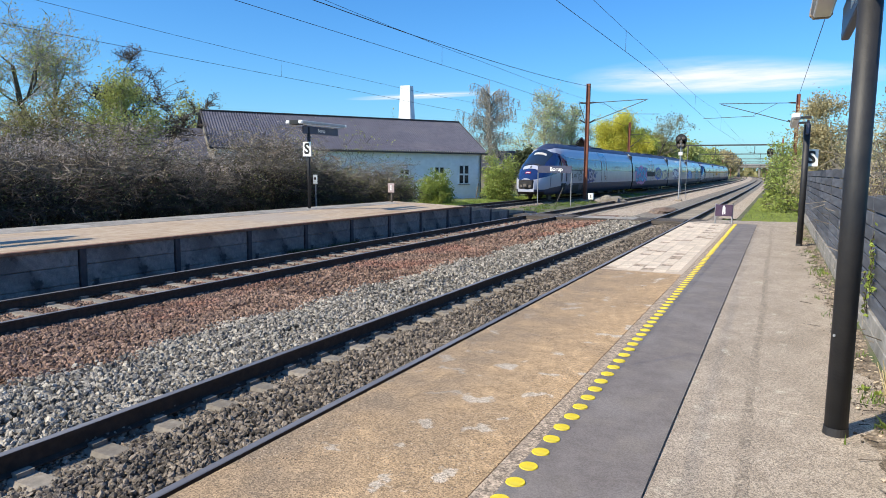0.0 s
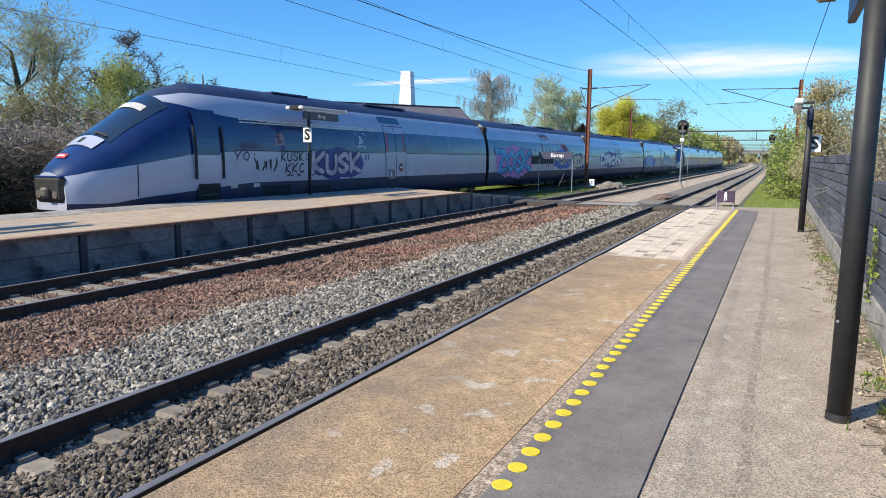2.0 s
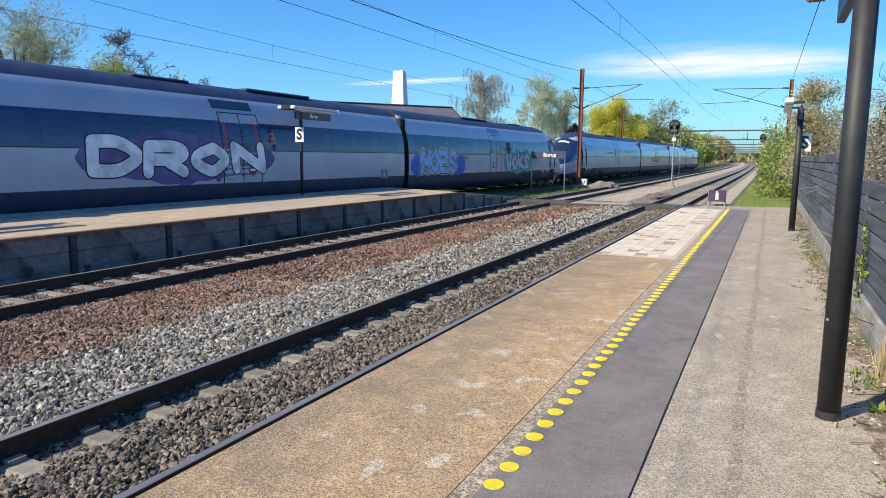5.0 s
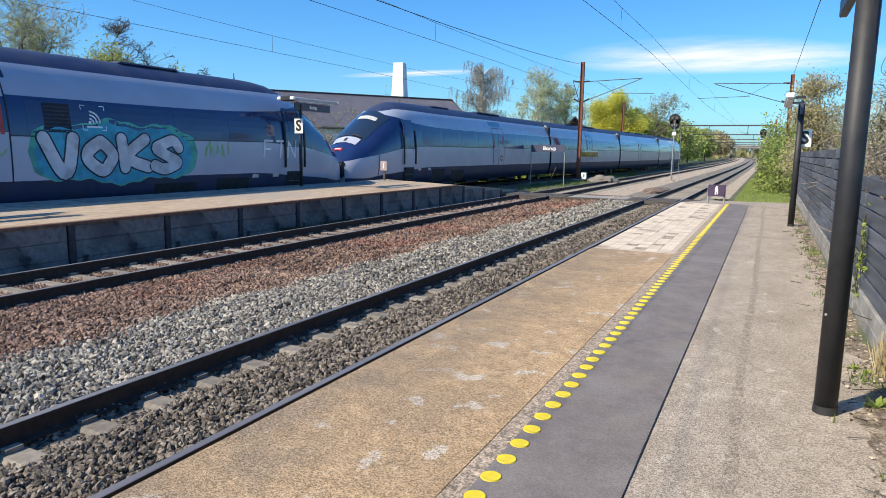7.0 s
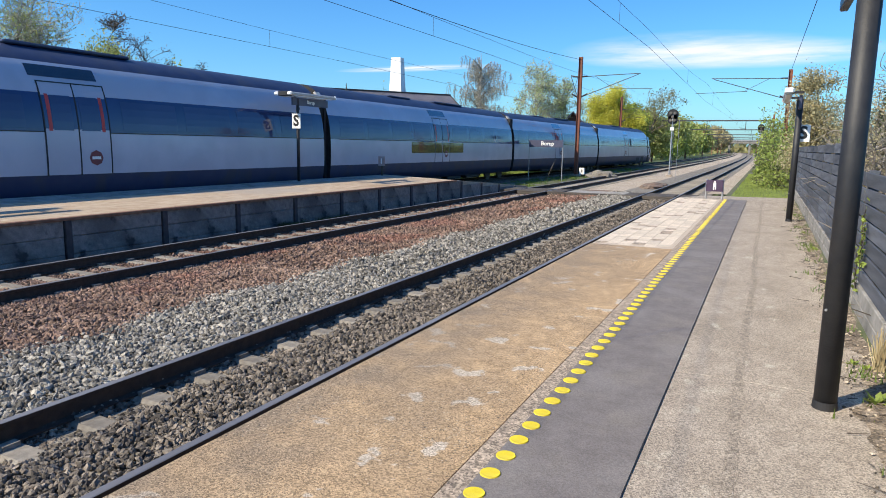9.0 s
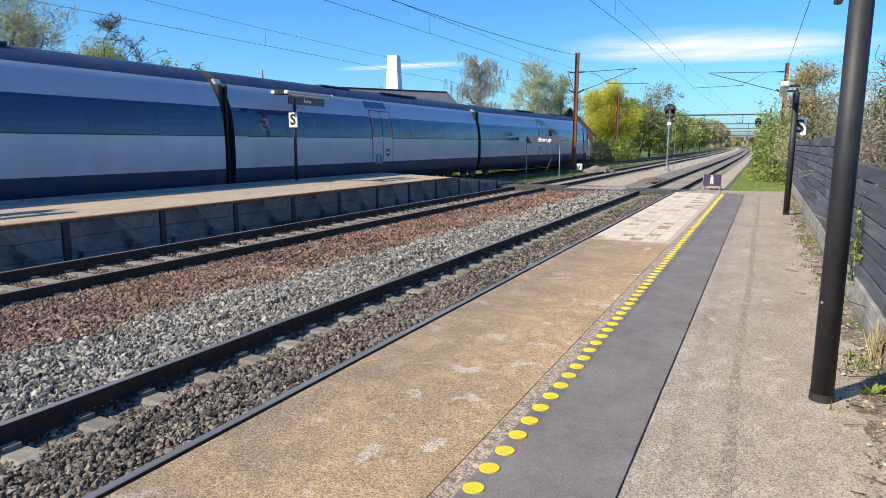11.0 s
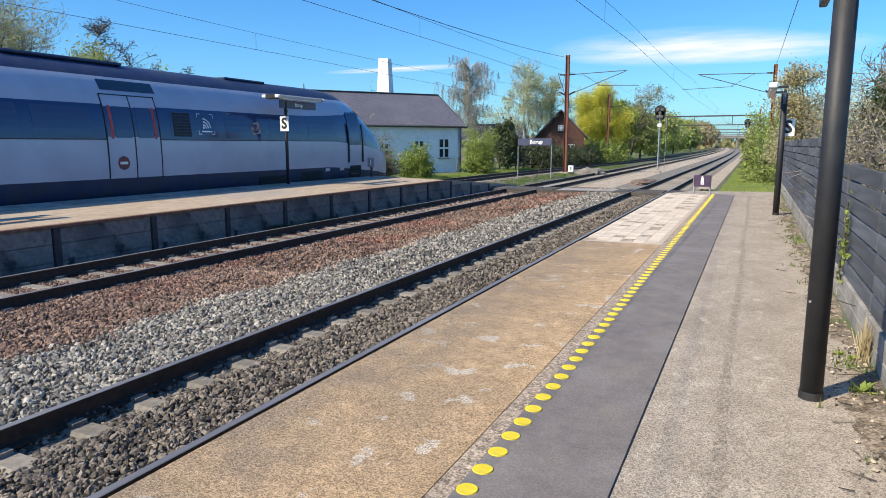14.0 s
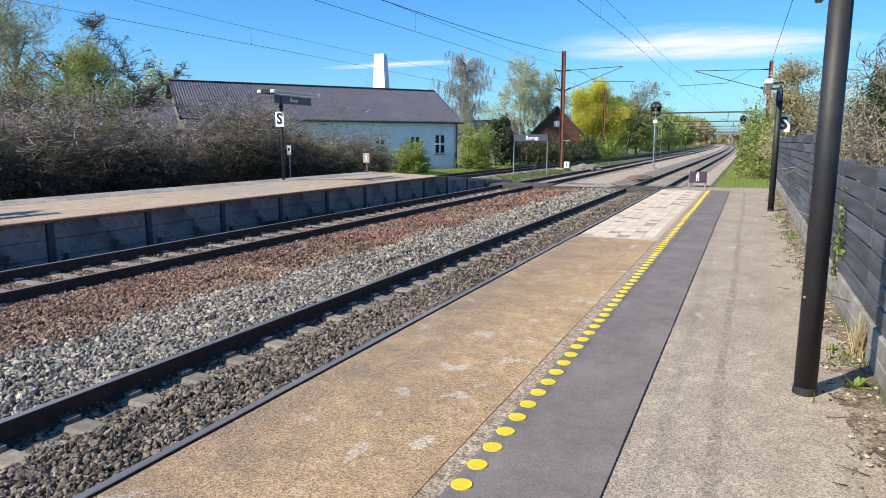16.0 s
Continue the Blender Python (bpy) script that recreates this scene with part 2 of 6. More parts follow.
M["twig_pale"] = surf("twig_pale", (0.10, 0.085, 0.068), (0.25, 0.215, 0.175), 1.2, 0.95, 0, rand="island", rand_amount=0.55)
M["leaf_spring"] = leafy("leaf_spring", (0.26, 0.29, 0.08), (0.38, 0.41, 0.16), (0.48, 0.52, 0.16))
M["leaf_yellow"] = leafy("leaf_yellow", (0.50, 0.475, 0.05), (0.63, 0.59, 0.10), (0.68, 0.65, 0.14))
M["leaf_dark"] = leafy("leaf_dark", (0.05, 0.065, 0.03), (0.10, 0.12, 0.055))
M["leaf_olive"] = leafy("leaf_olive", (0.19, 0.18, 0.075), (0.31, 0.29, 0.13))
M["leaf_bush"] = leafy("leaf_bush", (0.18, 0.24, 0.045), (0.31, 0.37, 0.085))
M["leaf_fresh"] = leafy("leaf_fresh", (0.22, 0.28, 0.06), (0.34, 0.40, 0.10), (0.42, 0.50, 0.12))
M["leaf_pale"] = leafy("leaf_pale", (0.36, 0.41, 0.18), (0.49, 0.54, 0.27), (0.54, 0.58, 0.32))
M["strand"] = surf("strand", (0.25, 0.23, 0.21), (0.41, 0.38, 0.35), 1.2, 0.95, 0, rand="island", rand_amount=0.4)
M["leaf_birch"] = leafy("leaf_birch", (0.36, 0.33, 0.26), (0.50, 0.46, 0.36))
M["leaf_tan"] = leafy("leaf_tan", (0.34, 0.29, 0.15), (0.48, 0.42, 0.24))
M["bud"] = leafy("bud", (0.10, 0.085, 0.075), (0.19, 0.16, 0.14))
M["blossom"] = leafy("blossom", (0.30, 0.25, 0.22), (0.45, 0.40, 0.36))
M["dry"] = surf("dry", (0.36, 0.28, 0.15), (0.50, 0.42, 0.25), 5, 0.9, 0)
M["grass"] = leafy("grass", (0.09, 0.15, 0.025), (0.16, 0.22, 0.05))
# train
M["t_blue"] = surf("t_blue", (0.010, 0.025, 0.098), (0.014, 0.032, 0.118), 1.5, 0.22, 0.02, 5, coat=0.5, third=(0.018, 0.034, 0.10), tscale=0.7, tamount=0.4)
M["t_silver"] = surf("t_silver", (0.375, 0.40, 0.49), (0.44, 0.465, 0.555), 1.2, 0.28, 0.03, 4, coat=0.4, third=(0.33, 0.35, 0.42), tscale=0.6, tamount=0.35)
M["t_roof"] = surf("t_roof", (0.016, 0.030, 0.085), (0.03, 0.045, 0.10), 2, 0.5, 0.1, 20, third=(0.05, 0.058, 0.085), tscale=1.2)
M["t_skirt"] = surf("t_skirt", (0.012, 0.022, 0.07), (0.022, 0.03, 0.075), 2, 0.5, 0.1, 15, third=(0.04, 0.035, 0.035), tscale=1.5)
M["t_glass"] = surf("t_glass", (0.024, 0.040, 0.110), (0.036, 0.054, 0.130), 0.5, 0.09, 0, spec=0.5, coat=0.2)
M["t_front"] = surf("t_front", (0.012, 0.018, 0.03), (0.02, 0.03, 0.045), 0.7, 0.04, 0, spec=0.8, coat=1.0)
M["t_black"] = surf("t_black", (0.010, 0.010, 0.013), (0.022, 0.022, 0.024), 6, 0.7, 0.3, 30)
M["t_red"] = surf("t_red", (0.42, 0.03, 0.03), (0.5, 0.045, 0.04), 5, 0.4, 0)
M["t_maroon"] = surf("t_maroon", (0.13, 0.022, 0.03), (0.17, 0.03, 0.035), 5, 0.4, 0)
M["t_steel"] = surf("t_steel", (0.10, 0.09, 0.08), (0.17, 0.15, 0.13), 6, 0.6, 0.2, 40, metal=0.5)
for nm, c in (("g_outline", (0.012, 0.012, 0.02)), ("g_mauve", (0.42, 0.36, 0.43)), ("g_blue", (0.035, 0.27, 0.55)), ("g_deep", (0.025, 0.04, 0.20)),
              ("g_pink", (0.50, 0.22, 0.48)), ("g_grey", (0.32, 0.35, 0.27)), ("g_cyan", (0.14, 0.46, 0.66)), ("g_olive", (0.20, 0.22, 0.12)), ("g_cream", (0.62, 0.58, 0.42)), ("g_white", (0.72, 0.72, 0.74)),
              ("g_teal", (0.03, 0.30, 0.42)), ("g_royal", (0.02, 0.10, 0.48)), ("g_sky", (0.24, 0.42, 0.72)), ("g_violet", (0.10, 0.08, 0.24)), ("g_green", (0.06, 0.36, 0.27)), ("g_lime", (0.22, 0.40, 0.16)), ("g_chrome", (0.52, 0.53, 0.56))):
    M[nm] = surf(nm, c, tuple(min(1, v * 1.25 + 0.01) for v in c), 3, 0.5, 0, third=tuple(v * 0.65 for v in c), tscale=2.2, tamount=0.7)


# ---- mesh helpers ----
def mesh_data(name, verts, faces, mats, idx=None, smooth=False):
    me = bpy.data.meshes.new(name)
    me.from_pydata([tuple(v) for v in verts] if not isinstance(verts, np.ndarray) else verts.tolist(), [], faces if not isinstance(faces, np.ndarray) else faces.tolist())
    for m in (mats if isinstance(mats, (list, tuple)) else [mats]):
        me.materials.append(m)
    if idx is not None:
        me.polygons.foreach_set("material_index", idx)
    if smooth:
        me.polygons.foreach_set("use_smooth", [True] * len(me.polygons))
    me.update()
    return me


def part(name, data, material=None, parent=None, label="", m=None, smooth=False, kind=""):
    """Links a bmesh or a mesh as one object under a thing or a part."""
    if isinstance(data, bmesh.types.BMesh):
        me = bpy.data.meshes.new(name)
        data.to_mesh(me)
        data.free()
        if smooth:
            me.polygons.foreach_set("use_smooth", [True] * len(me.polygons))
    else:
        me = data
    if material is not None and not me.materials:
        me.materials.append(material)
    ob = new(name, me)
    ob.parent = parent
    if m is not None:
        ob.matrix_basis = m
    return tagged(ob, label, kind=kind)


def thing(name, label, category, m=None, group="", kind="", data=None):
    ob = new(name, data)
    if m is not None:
        ob.matrix_basis = m
    return tagged(ob, label, category, group, kind)


def box(bm, c, s, bevel=0.0, rot=None):
    mat = Matrix.Translation(c) @ (rot.to_4x4() if rot is not None else Matrix()) @ Matrix.Diagonal((*s, 1))
    r = bmesh.ops.create_cube(bm, size=1, matrix=mat)
    if bevel:
        es = list({e for v in r["verts"] for e in v.link_edges})
        bmesh.ops.bevel(bm, geom=es, offset=bevel, segments=1, affect="EDGES", clamp_overlap=True)
    return bm


def rod(bm, p, q, r0, r1=None, seg=10, cap=True):
    p, q = Vector(p), Vector(q)
    d = q - p
    mat = Matrix.Translation((p + q) / 2) @ d.to_track_quat("Z", "Y").to_matrix().to_4x4()
    bmesh.ops.create_cone(bm, cap_ends=cap, segments=seg, radius1=r0, radius2=r0 if r1 is None else r1, depth=d.length, matrix=mat)
    return bm


def bx(c, s, bevel=0.0, rot=None):
    return box(bmesh.new(), c, s, bevel, rot)


def rd(p, q, r0, r1=None, seg=10):
    return rod(bmesh.new(), p, q, r0, r1, seg)


def text_mesh(name, body, size, material, offset=0.0, extrude=0.003, squeeze=1.0, shear=0.0):
    cu = bpy.data.curves.new(name, "FONT")
    cu.body, cu.size, cu.offset, cu.extrude, cu.resolution_u = body, size, offset, extrude, 3
    cu.align_x, cu.align_y, cu.shear = "CENTER", "CENTER", shear
    ob = bpy.data.objects.new(name, cu)
    me = bpy.data.meshes.new_from_object(ob)
    me.materials.clear()
    me.materials.append(material)
    me.transform(Matrix.Diagonal((squeeze, 1, 1, 1)))
    bpy.data.objects.remove(ob)
    return me


def sweep(profile, pts, closed=True):
    """Sweeps a profile of (x, z) along plan points (x, y, z)."""
    V, F = [], []
    n = len(profile)
    P = [Vector(p) for p in pts]
    for i, p in enumerate(P):
        t = (P[min(i + 1, len(P) - 1)] - P[max(i - 1, 0)]).normalized()
        side = Vector((t.y, -t.x, 0)).normalized()
        for a, b in profile:
            V.append(p + side * a + Vector((0, 0, b)))
    for i in range(len(P) - 1):
        for j in range(n if closed else n - 1):
            k = (j + 1) % n
            F.append((i * n + j, i * n + k, (i + 1) * n + k, (i + 1) * n + j))
    return V, F


def tube_set(segs, sides=3):
    """Many tapered tubes in one go: segs is a list of (p, q, r0, r1)."""
    A = np.array([(*s[0], *s[1], s[2], s[3]) for s in segs], float)
    p, q, r0, r1 = A[:, :3], A[:, 3:6], A[:, 6:7], A[:, 7:8]
    d = q - p
    d /= np.linalg.norm(d, axis=1, keepdims=True) + 1e-9
    ref = np.where(np.abs(d[:, 2:3]) > 0.9, np.array([[1.0, 0, 0]]), np.array([[0, 0, 1.0]]))
    u = np.cross(d, ref)
    u /= np.linalg.norm(u, axis=1, keepdims=True) + 1e-9
    w = np.cross(d, u)
    V = np.empty((len(A), 2 * sides, 3))
    for k in range(sides):
        a = 2 * math.pi * k / sides
        o = u * math.cos(a) + w * math.sin(a)
        V[:, k] = p + o * r0
        V[:, sides + k] = q + o * r1
    base = (np.arange(len(A)) * 2 * sides)[:, None]
    F = np.concatenate([base + np.array([[k, (k + 1) % sides, sides + (k + 1) % sides, sides + k]]) for k in range(sides)])
    return V.reshape(-1, 3), F


def leaf_set(points, size, rng, flat=0.0, aspect=0.6):
    P = np.array(points, float)
    n = len(P)
    a = rng.normal(size=(n, 3))
    a[:, 2] *= 1 - flat
    a /= np.linalg.norm(a, axis=1, keepdims=True)
    b = np.cross(a, rng.normal(size=(n, 3)))
    b /= np.linalg.norm(b, axis=1, keepdims=True)
    s = size * rng.uniform(0.6, 1.4, (n, 1))
    V = np.stack([P - a * s, P + b * s * aspect, P + a * s, P - b * s * aspect], 1).reshape(-1, 3)
    return V, np.arange(4 * n).reshape(n, 4)

# ---- plan of the tracks ----
RAIL_Z = -0.52
GROUND_Z = -0.80


def smooth(a, b, v):
    u = min(1.0, max(0.0, (v - a) / (b - a)))
    return u * u * (3 - 2 * u)


def bend(y):
    return -6.5e-5 * max(0.0, y - 95) ** 2


def track_x(k, y):
    """Centre line of the tracks: 1 beside the platform, 2 before and 3 behind the island platform."""
    return {1: -4.21, 2: -10.05, 3: -16.7 + 2.4 * smooth(32, 95, y)}[k] + bend(y)


def along(y0, y1, near=2.0):
    ys, y = [], y0
    while y < y1:
        ys.append(y)
        y += near if y < 110 else 8.0
    return ys + [y1]


# ---- ground ----
bm = bmesh.new()
bmesh.ops.create_grid(bm, x_segments=40, y_segments=40, size=3000)
for v in bm.verts:
    v.co.y += 1500
    v.co.z = GROUND_Z
part("ground", bm, M["field"], kind="structure", label="grassy open ground reaching to the horizon")


def strip(name, xa, xb, y0, y1, z, mat, label, follow=True, kind="structure", near=2.0):
    V, F = [], []
    for y in along(y0, y1, near):
        s = bend(y) if follow else 0
        V += [(xa + s, y, z), (xb + s, y, z)]
    for i in range(len(V) // 2 - 1):
        F.append((2 * i, 2 * i + 1, 2 * i + 3, 2 * i + 2))
    return part(name, mesh_data(name, V, F, mat), kind=kind, label=label)


strip("ballast_bed_grey", -6.85, -2.4, -40, 620, -0.735, M["bed_grey"], "grey crushed stone bed of the platform track")
strip("ballast_bed_middle", -11.6, -6.85, 36, 620, -0.737, M["bed_tan"], "grey-tan stone bed of the middle track")
strip("ballast_bed_red", -11.6, -6.85, -40, 36, -0.739, M["bed_red"], "rust-brown crushed stone bed of the middle track")
V, F = [], []
for y in along(-60, 620):
    V += [(track_x(3, y) - 2.2, y, -0.745), (track_x(3, y) + 2.0, y, -0.745)]
for i in range(len(V) // 2 - 1):
    F.append((2 * i, 2 * i + 1, 2 * i + 3, 2 * i + 2))
part("ballast_bed_far", mesh_data("ballast_bed_far", V, F, M["bed_brown"]), kind="structure", label="grey-brown ballast bed of the far track")
strip("verge", -14.6, -11.6, 33.5, 300, -0.70, M["earth"], "sparse grass verge between the tracks")
strip("grass_bank", -1.55, 6.0, 29.0, 300, -0.44, M["earth"], "grassy bank beside the service path")
strip("side_path", -2.4, -0.5, 33, 420, -0.50, M["bed_tan"], "pale gravel service path beside the track")

# ---- tracks ----
RAIL_PROFILE = [(-0.075, -0.172), (0.075, -0.172), (0.075, -0.160), (0.012, -0.145), (0.010, -0.045), (0.035, -0.035), (0.036, -0.004),
                (0.028, 0.0), (-0.028, 0.0), (-0.036, -0.004), (-0.035, -0.035), (-0.010, -0.045), (-0.012, -0.145), (-0.075, -0.160)]


def rail_mesh(k, off):
    pts = [(track_x(k, y) + off, y, RAIL_Z) for y in along(-60, 600)]
    V, F = sweep(RAIL_PROFILE, pts)
    n = len(RAIL_PROFILE)
    idx = [1 if j % n in (6, 7, 8) else 0 for j in range(len(F))]
    return mesh_data("rail", V, F, [M["rail_side"], M["rail_top"]], idx)


def sleeper_mesh():
    bm = bmesh.new()
    for c, s in (((0, 0, -0.10), (2.5, 0.24, 0.2)),):
        box(bm, c, s, 0.03)
    for sx in (-0.7525, 0.7525):
        for o in (-0.1, 0.1):
            box(bm, (sx + o, 0, 0.012), (0.07, 0.13, 0.05))
    me = bpy.data.meshes.new("sleeper")
    bm.to_mesh(me)
    bm.free()
    me.materials.append(M["sleeper"])
    return me


SLEEPER = sleeper_mesh()
TRACKS = {}
for k, lab in ((1, "platform track with steel rails on concrete sleepers in grey ballast"), (2, "middle track with dark rails on pale concrete sleepers"),
               (3, "far track behind the island platform with dark rails")):
    tr = thing("railway_track", lab, "railway track", group="railway tracks")
    TRACKS[k] = tr
    for off in (-0.7525, 0.7525):
        part("rail", rail_mesh(k, off), parent=tr)

# ---- near platform ----
PLAT_END = 22.5
near_platform = thing("platform_near", "low platform of brown aggregate slabs, asphalt and grey concrete", "platform", kind="structure")
part("platform_body", bx((-0.70, 4.6, -0.42), (3.58, 35.6, 0.78)), M["wall_concrete"], near_platform)


def slab(name, x0, x1, y0, y1, top, mat, label="", z0=-0.06, bevel=0.0015):
    return part(name, bx(((x0 + x1) / 2, (y0 + y1) / 2, (top + z0) / 2), (x1 - x0, y1 - y0, top - z0), bevel), mat, near_platform, label)


for i in range(8):
    y0 = -13 + i * 2.96
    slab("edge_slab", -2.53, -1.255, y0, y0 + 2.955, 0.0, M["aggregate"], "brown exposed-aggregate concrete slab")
slab("paving_bed", -2.52, -1.245, 10.69, PLAT_END, -0.005, M["joint"], "sandy bed of the pale paving")
slab("aggregate_strip", -1.25, -1.150, -13, PLAT_END, 0.001, M["aggregate_strip"], "narrow strip of pinkish exposed aggregate")
slab("asphalt_strip", -1.150, -0.50, -13, PLAT_END, 0.003, M["asphalt"], "dark smooth asphalt strip")
for i in range(12):
    y0 = -13 + i * 2.96
    slab("concrete_slab", -0.50, 1.05, y0, min(PLAT_END + 1.5, y0 + 2.955), -0.003, M["concrete"], "worn grey-brown concrete slab")
rng = np.random.default_rng(15)
for nm, base, wob, z, mt, lab in (("dirt_margin", 0.66, 0.12, 0.0015, "dirt", "dusty margin with debris along the fence"), ("soil_drift", 0.79, 0.06, 0.006, "earth", "dark soil drifted against the fence")):
    V, F = [], []
    walk_w = 0.0
    for y in np.arange(-13, PLAT_END + 2, 0.06):
        walk_w = 0.9 * walk_w + 0.35 * rng.normal()
        V += [(min(base + wob * (0.5 * walk_w + 0.5 * math.sin(y * 2.1) * math.sin(y * 0.7)), 0.845), y, z), (0.86, y, z + 0.012), (1.04, y, z + 0.012)]
    for i in range(len(V) // 3 - 1):
        F += [(3 * i, 3 * i + 1, 3 * i + 4, 3 * i + 3), (3 * i + 1, 3 * i + 2, 3 * i + 5, 3 * i + 4)]
    part(nm, mesh_data(nm, V, F, M[mt]), parent=near_platform, label=lab)
# worn dark seam along the concrete
V, F = [], []
for y in np.arange(-13, PLAT_END, 0.08):
    w = 0.024 + 0.014 * rng.random()
    c = -0.075 + 0.010 * math.sin(y * 0.9) + 0.004 * rng.normal()
    V += [(c - w, y, -0.0012), (c + w, y, -0.0012)]
for i in range(len(V) // 2 - 1):
    if rng.random() < 0.93:
        F.append((2 * i, 2 * i + 1, 2 * i + 3, 2 * i + 2))
part("worn_seam", mesh_data("worn_seam", V, F, M["seam"]), parent=near_platform, label="worn dark seam along the concrete")
# thin tar seam and rough tar edge
rng = np.random.default_rng(5)
V, F = [], []
for i, y in enumerate(np.arange(-13, PLAT_END, 0.12)):
    w = 0.001 + 0.005 * rng.random()
    V += [(-0.501 - w * 0.6, y, 0.0045), (-0.499 + w * 0.3, y, 0.0045)]
for i in range(len(V) // 2 - 1):
    F.append((2 * i, 2 * i + 1, 2 * i + 3, 2 * i + 2))
part("tar_seam", mesh_data("tar_seam", V, F, M["t_black"]), parent=near_platform)
# ramp down to the crossing
V = [(-2.5, PLAT_END, -0.004), (0.95, PLAT_END, -0.004), (-2.4, 31.2, -0.47), (0.9, 31.2, -0.43), (-2.5, PLAT_END, -0.8), (0.95, PLAT_END, -0.8), (-2.4, 31.2, -0.8), (0.9, 31.2, -0.8)]
part("platform_ramp", mesh_data("platform_ramp", V, [(0, 1, 3, 2), (0, 2, 6, 4), (1, 5, 7, 3)], M["concrete"]), kind="structure", label="concrete ramp down from the platform to the track crossing")

# ---- island platform ----
IX0, IX1, IY0, IY1 = -15.05, -11.62, -20.0, 24.8
IZ0, IZ1 = 0.24, 0.12
island = thing("platform_island", "island platform with sandy surface and concrete panel wall", "platform", kind="structure")
V = [(IX0, IY0, IZ0), (IX1, IY0, IZ1), (IX1, IY1, IZ1), (IX0, IY1, IZ0), (IX1, 34.0, -0.56), (IX0 + 1.6, 34.0, -0.56),
     (IX0, IY0, -0.8), (IX1, IY0, -0.8), (IX1, IY1, -0.8), (IX0, IY1, -0.8), (IX1, 34.0, -0.8), (IX0 + 1.6, 34.0, -0.8)]
F = [(0, 1, 2, 3), (3, 2, 4, 5), (0, 3, 9, 6), (3, 5, 11, 9), (4, 10, 11, 5), (0, 6, 7, 1), (1, 7, 8, 2), (2, 8, 10, 4)]
part("platform_body", mesh_data("platform_body", V, F, M["island_top"]), parent=island)
q = [(x, IZ0 + (IZ1 - IZ0) * (x - IX0) / (IX1 - IX0) + 0.004) for x in (IX0 + 0.05, IX0 + 0.95)]
for i in range(22):
    ya, yb = IY0 + i * 2.0, IY0 + i * 2.0 + 1.985
    V = [(x, y, z + d) for d in (0, -0.05) for x, z in q for y in (ya, yb)]
    part("paving_slab", mesh_data("paving_slab", V, [(0, 2, 3, 1), (4, 5, 7, 6), (0, 1, 5, 4), (2, 6, 7, 3), (0, 4, 6, 2), (1, 3, 7, 5)], M["plinth"]), parent=island, label="grey concrete edge slab")
part("edge_coping", bx((IX1 + 0.03, (IY0 + IY1) / 2, IZ1 - 0.025), (0.13, IY1 - IY0, 0.062), 0.008), M["rust_edge"], island, "rusty brown edge coping")
PANEL = 2.195
y = 7.80 - 12 * PANEL
panel_me = bpy.data.meshes.new("wall_panel")
bm = bmesh.new()
for z, h in ((-0.073, 0.326), (-0.405, 0.332), (-0.69, 0.232)):
    box(bm, (0, 0, z), (0.05, PANEL - 0.17, h - 0.006), 0.006)
bm.to_mesh(panel_me)
bm.free()
panel_me.materials.append(M["wall_concrete"])
post_me = bpy.data.meshes.new("wall_post")
bm = bmesh.new()
box(bm, (0, 0, -0.335), (0.10, 0.13, 0.87), 0.01)
bm.to_mesh(post_me)
bm.free()
post_me.materials.append(M["post_steel"])
while y < 33:
    drop = 0 if y < IY1 else -0.0739 * (y - IY1)
    part("wall_post", post_me, parent=island, m=pose(IX1 + 0.03, y, drop), label="dark steel post")
    drop = 0 if y + PANEL / 2 < IY1 else -0.0739 * (y + PANEL - IY1)
    part("wall_panel", panel_me, parent=island, m=pose(IX1 + 0.02, y + PANEL / 2, drop))
    y += PANEL

# ---- crossing ----
crossing = thing("track_crossing", "dark timber and concrete foot crossing over the tracks", "crossing", kind="structure")
for k in (1, 2):
    for j, (a, b) in enumerate(((-1.5, -0.84), (-0.64, 0.64), (0.84, 1.5))):
        for r in range(4):
            part("crossing_board", bx((track_x(k, 31) + (a + b) / 2, 30.2 + r * 0.5, RAIL_Z - 0.05), (b - a, 0.48, 0.10), 0.01), M["timber"], crossing)
part("crossing_slab", bx((-7.1, 31, RAIL_Z - 0.07), (2.7, 2.0, 0.10), 0.01), M["plinth"], crossing)
for xa, xb in ((-13.0, -10.88), (-10.72, -9.38), (-9.22, -5.04), (-4.88, -3.54), (-3.38, -2.45)):
    part("edge_beam", bx(((xa + xb) / 2, 30.02, RAIL_Z - 0.085), (xb - xa, 0.22, 0.17), 0.015), M["timber"], crossing, "dark timber edge beam")

# ---- train ----
ROOF = 4.34
BAND = dict(bottom=0.42, white0=1.22, white1=2.24, blue1=3.14, silver1=3.88)
NOSE_T = [(0, 1.62), (0.2, 1.84), (0.6, 2.16), (1.2, 2.56), (1.9, 3.06), (2.7, 3.60), (3.4, 4.00), (4.2, 4.26), (5.0, ROOF), (40, ROOF)]
NOSE_W = [(0, 0.62), (0.25, 0.86), (0.8, 1.10), (1.7, 1.31), (3.0, 1.44), (4.5, 1.5), (40, 1.5)]
NOSE_W0 = [(0, 0.82), (1.0, 0.80), (1.9, 0.93), (5.7, 1.22), (40, 1.22)]
NOSE_W1 = [(0, 1.50), (0.6, 1.66), (1.7, 1.82), (3.4, 2.10), (5.7, 2.24), (40, 2.24)]
NOSE_B1 = [(0, 1.60), (0.2, 1.82), (0.6, 2.14), (1.2, 2.54), (1.9, 3.04), (2.6, 3.50), (2.9, 3.64), (3.6, 3.50), (4.6, 3.30), (6.6, 3.18), (9, 3.14), (40, 3.14)]
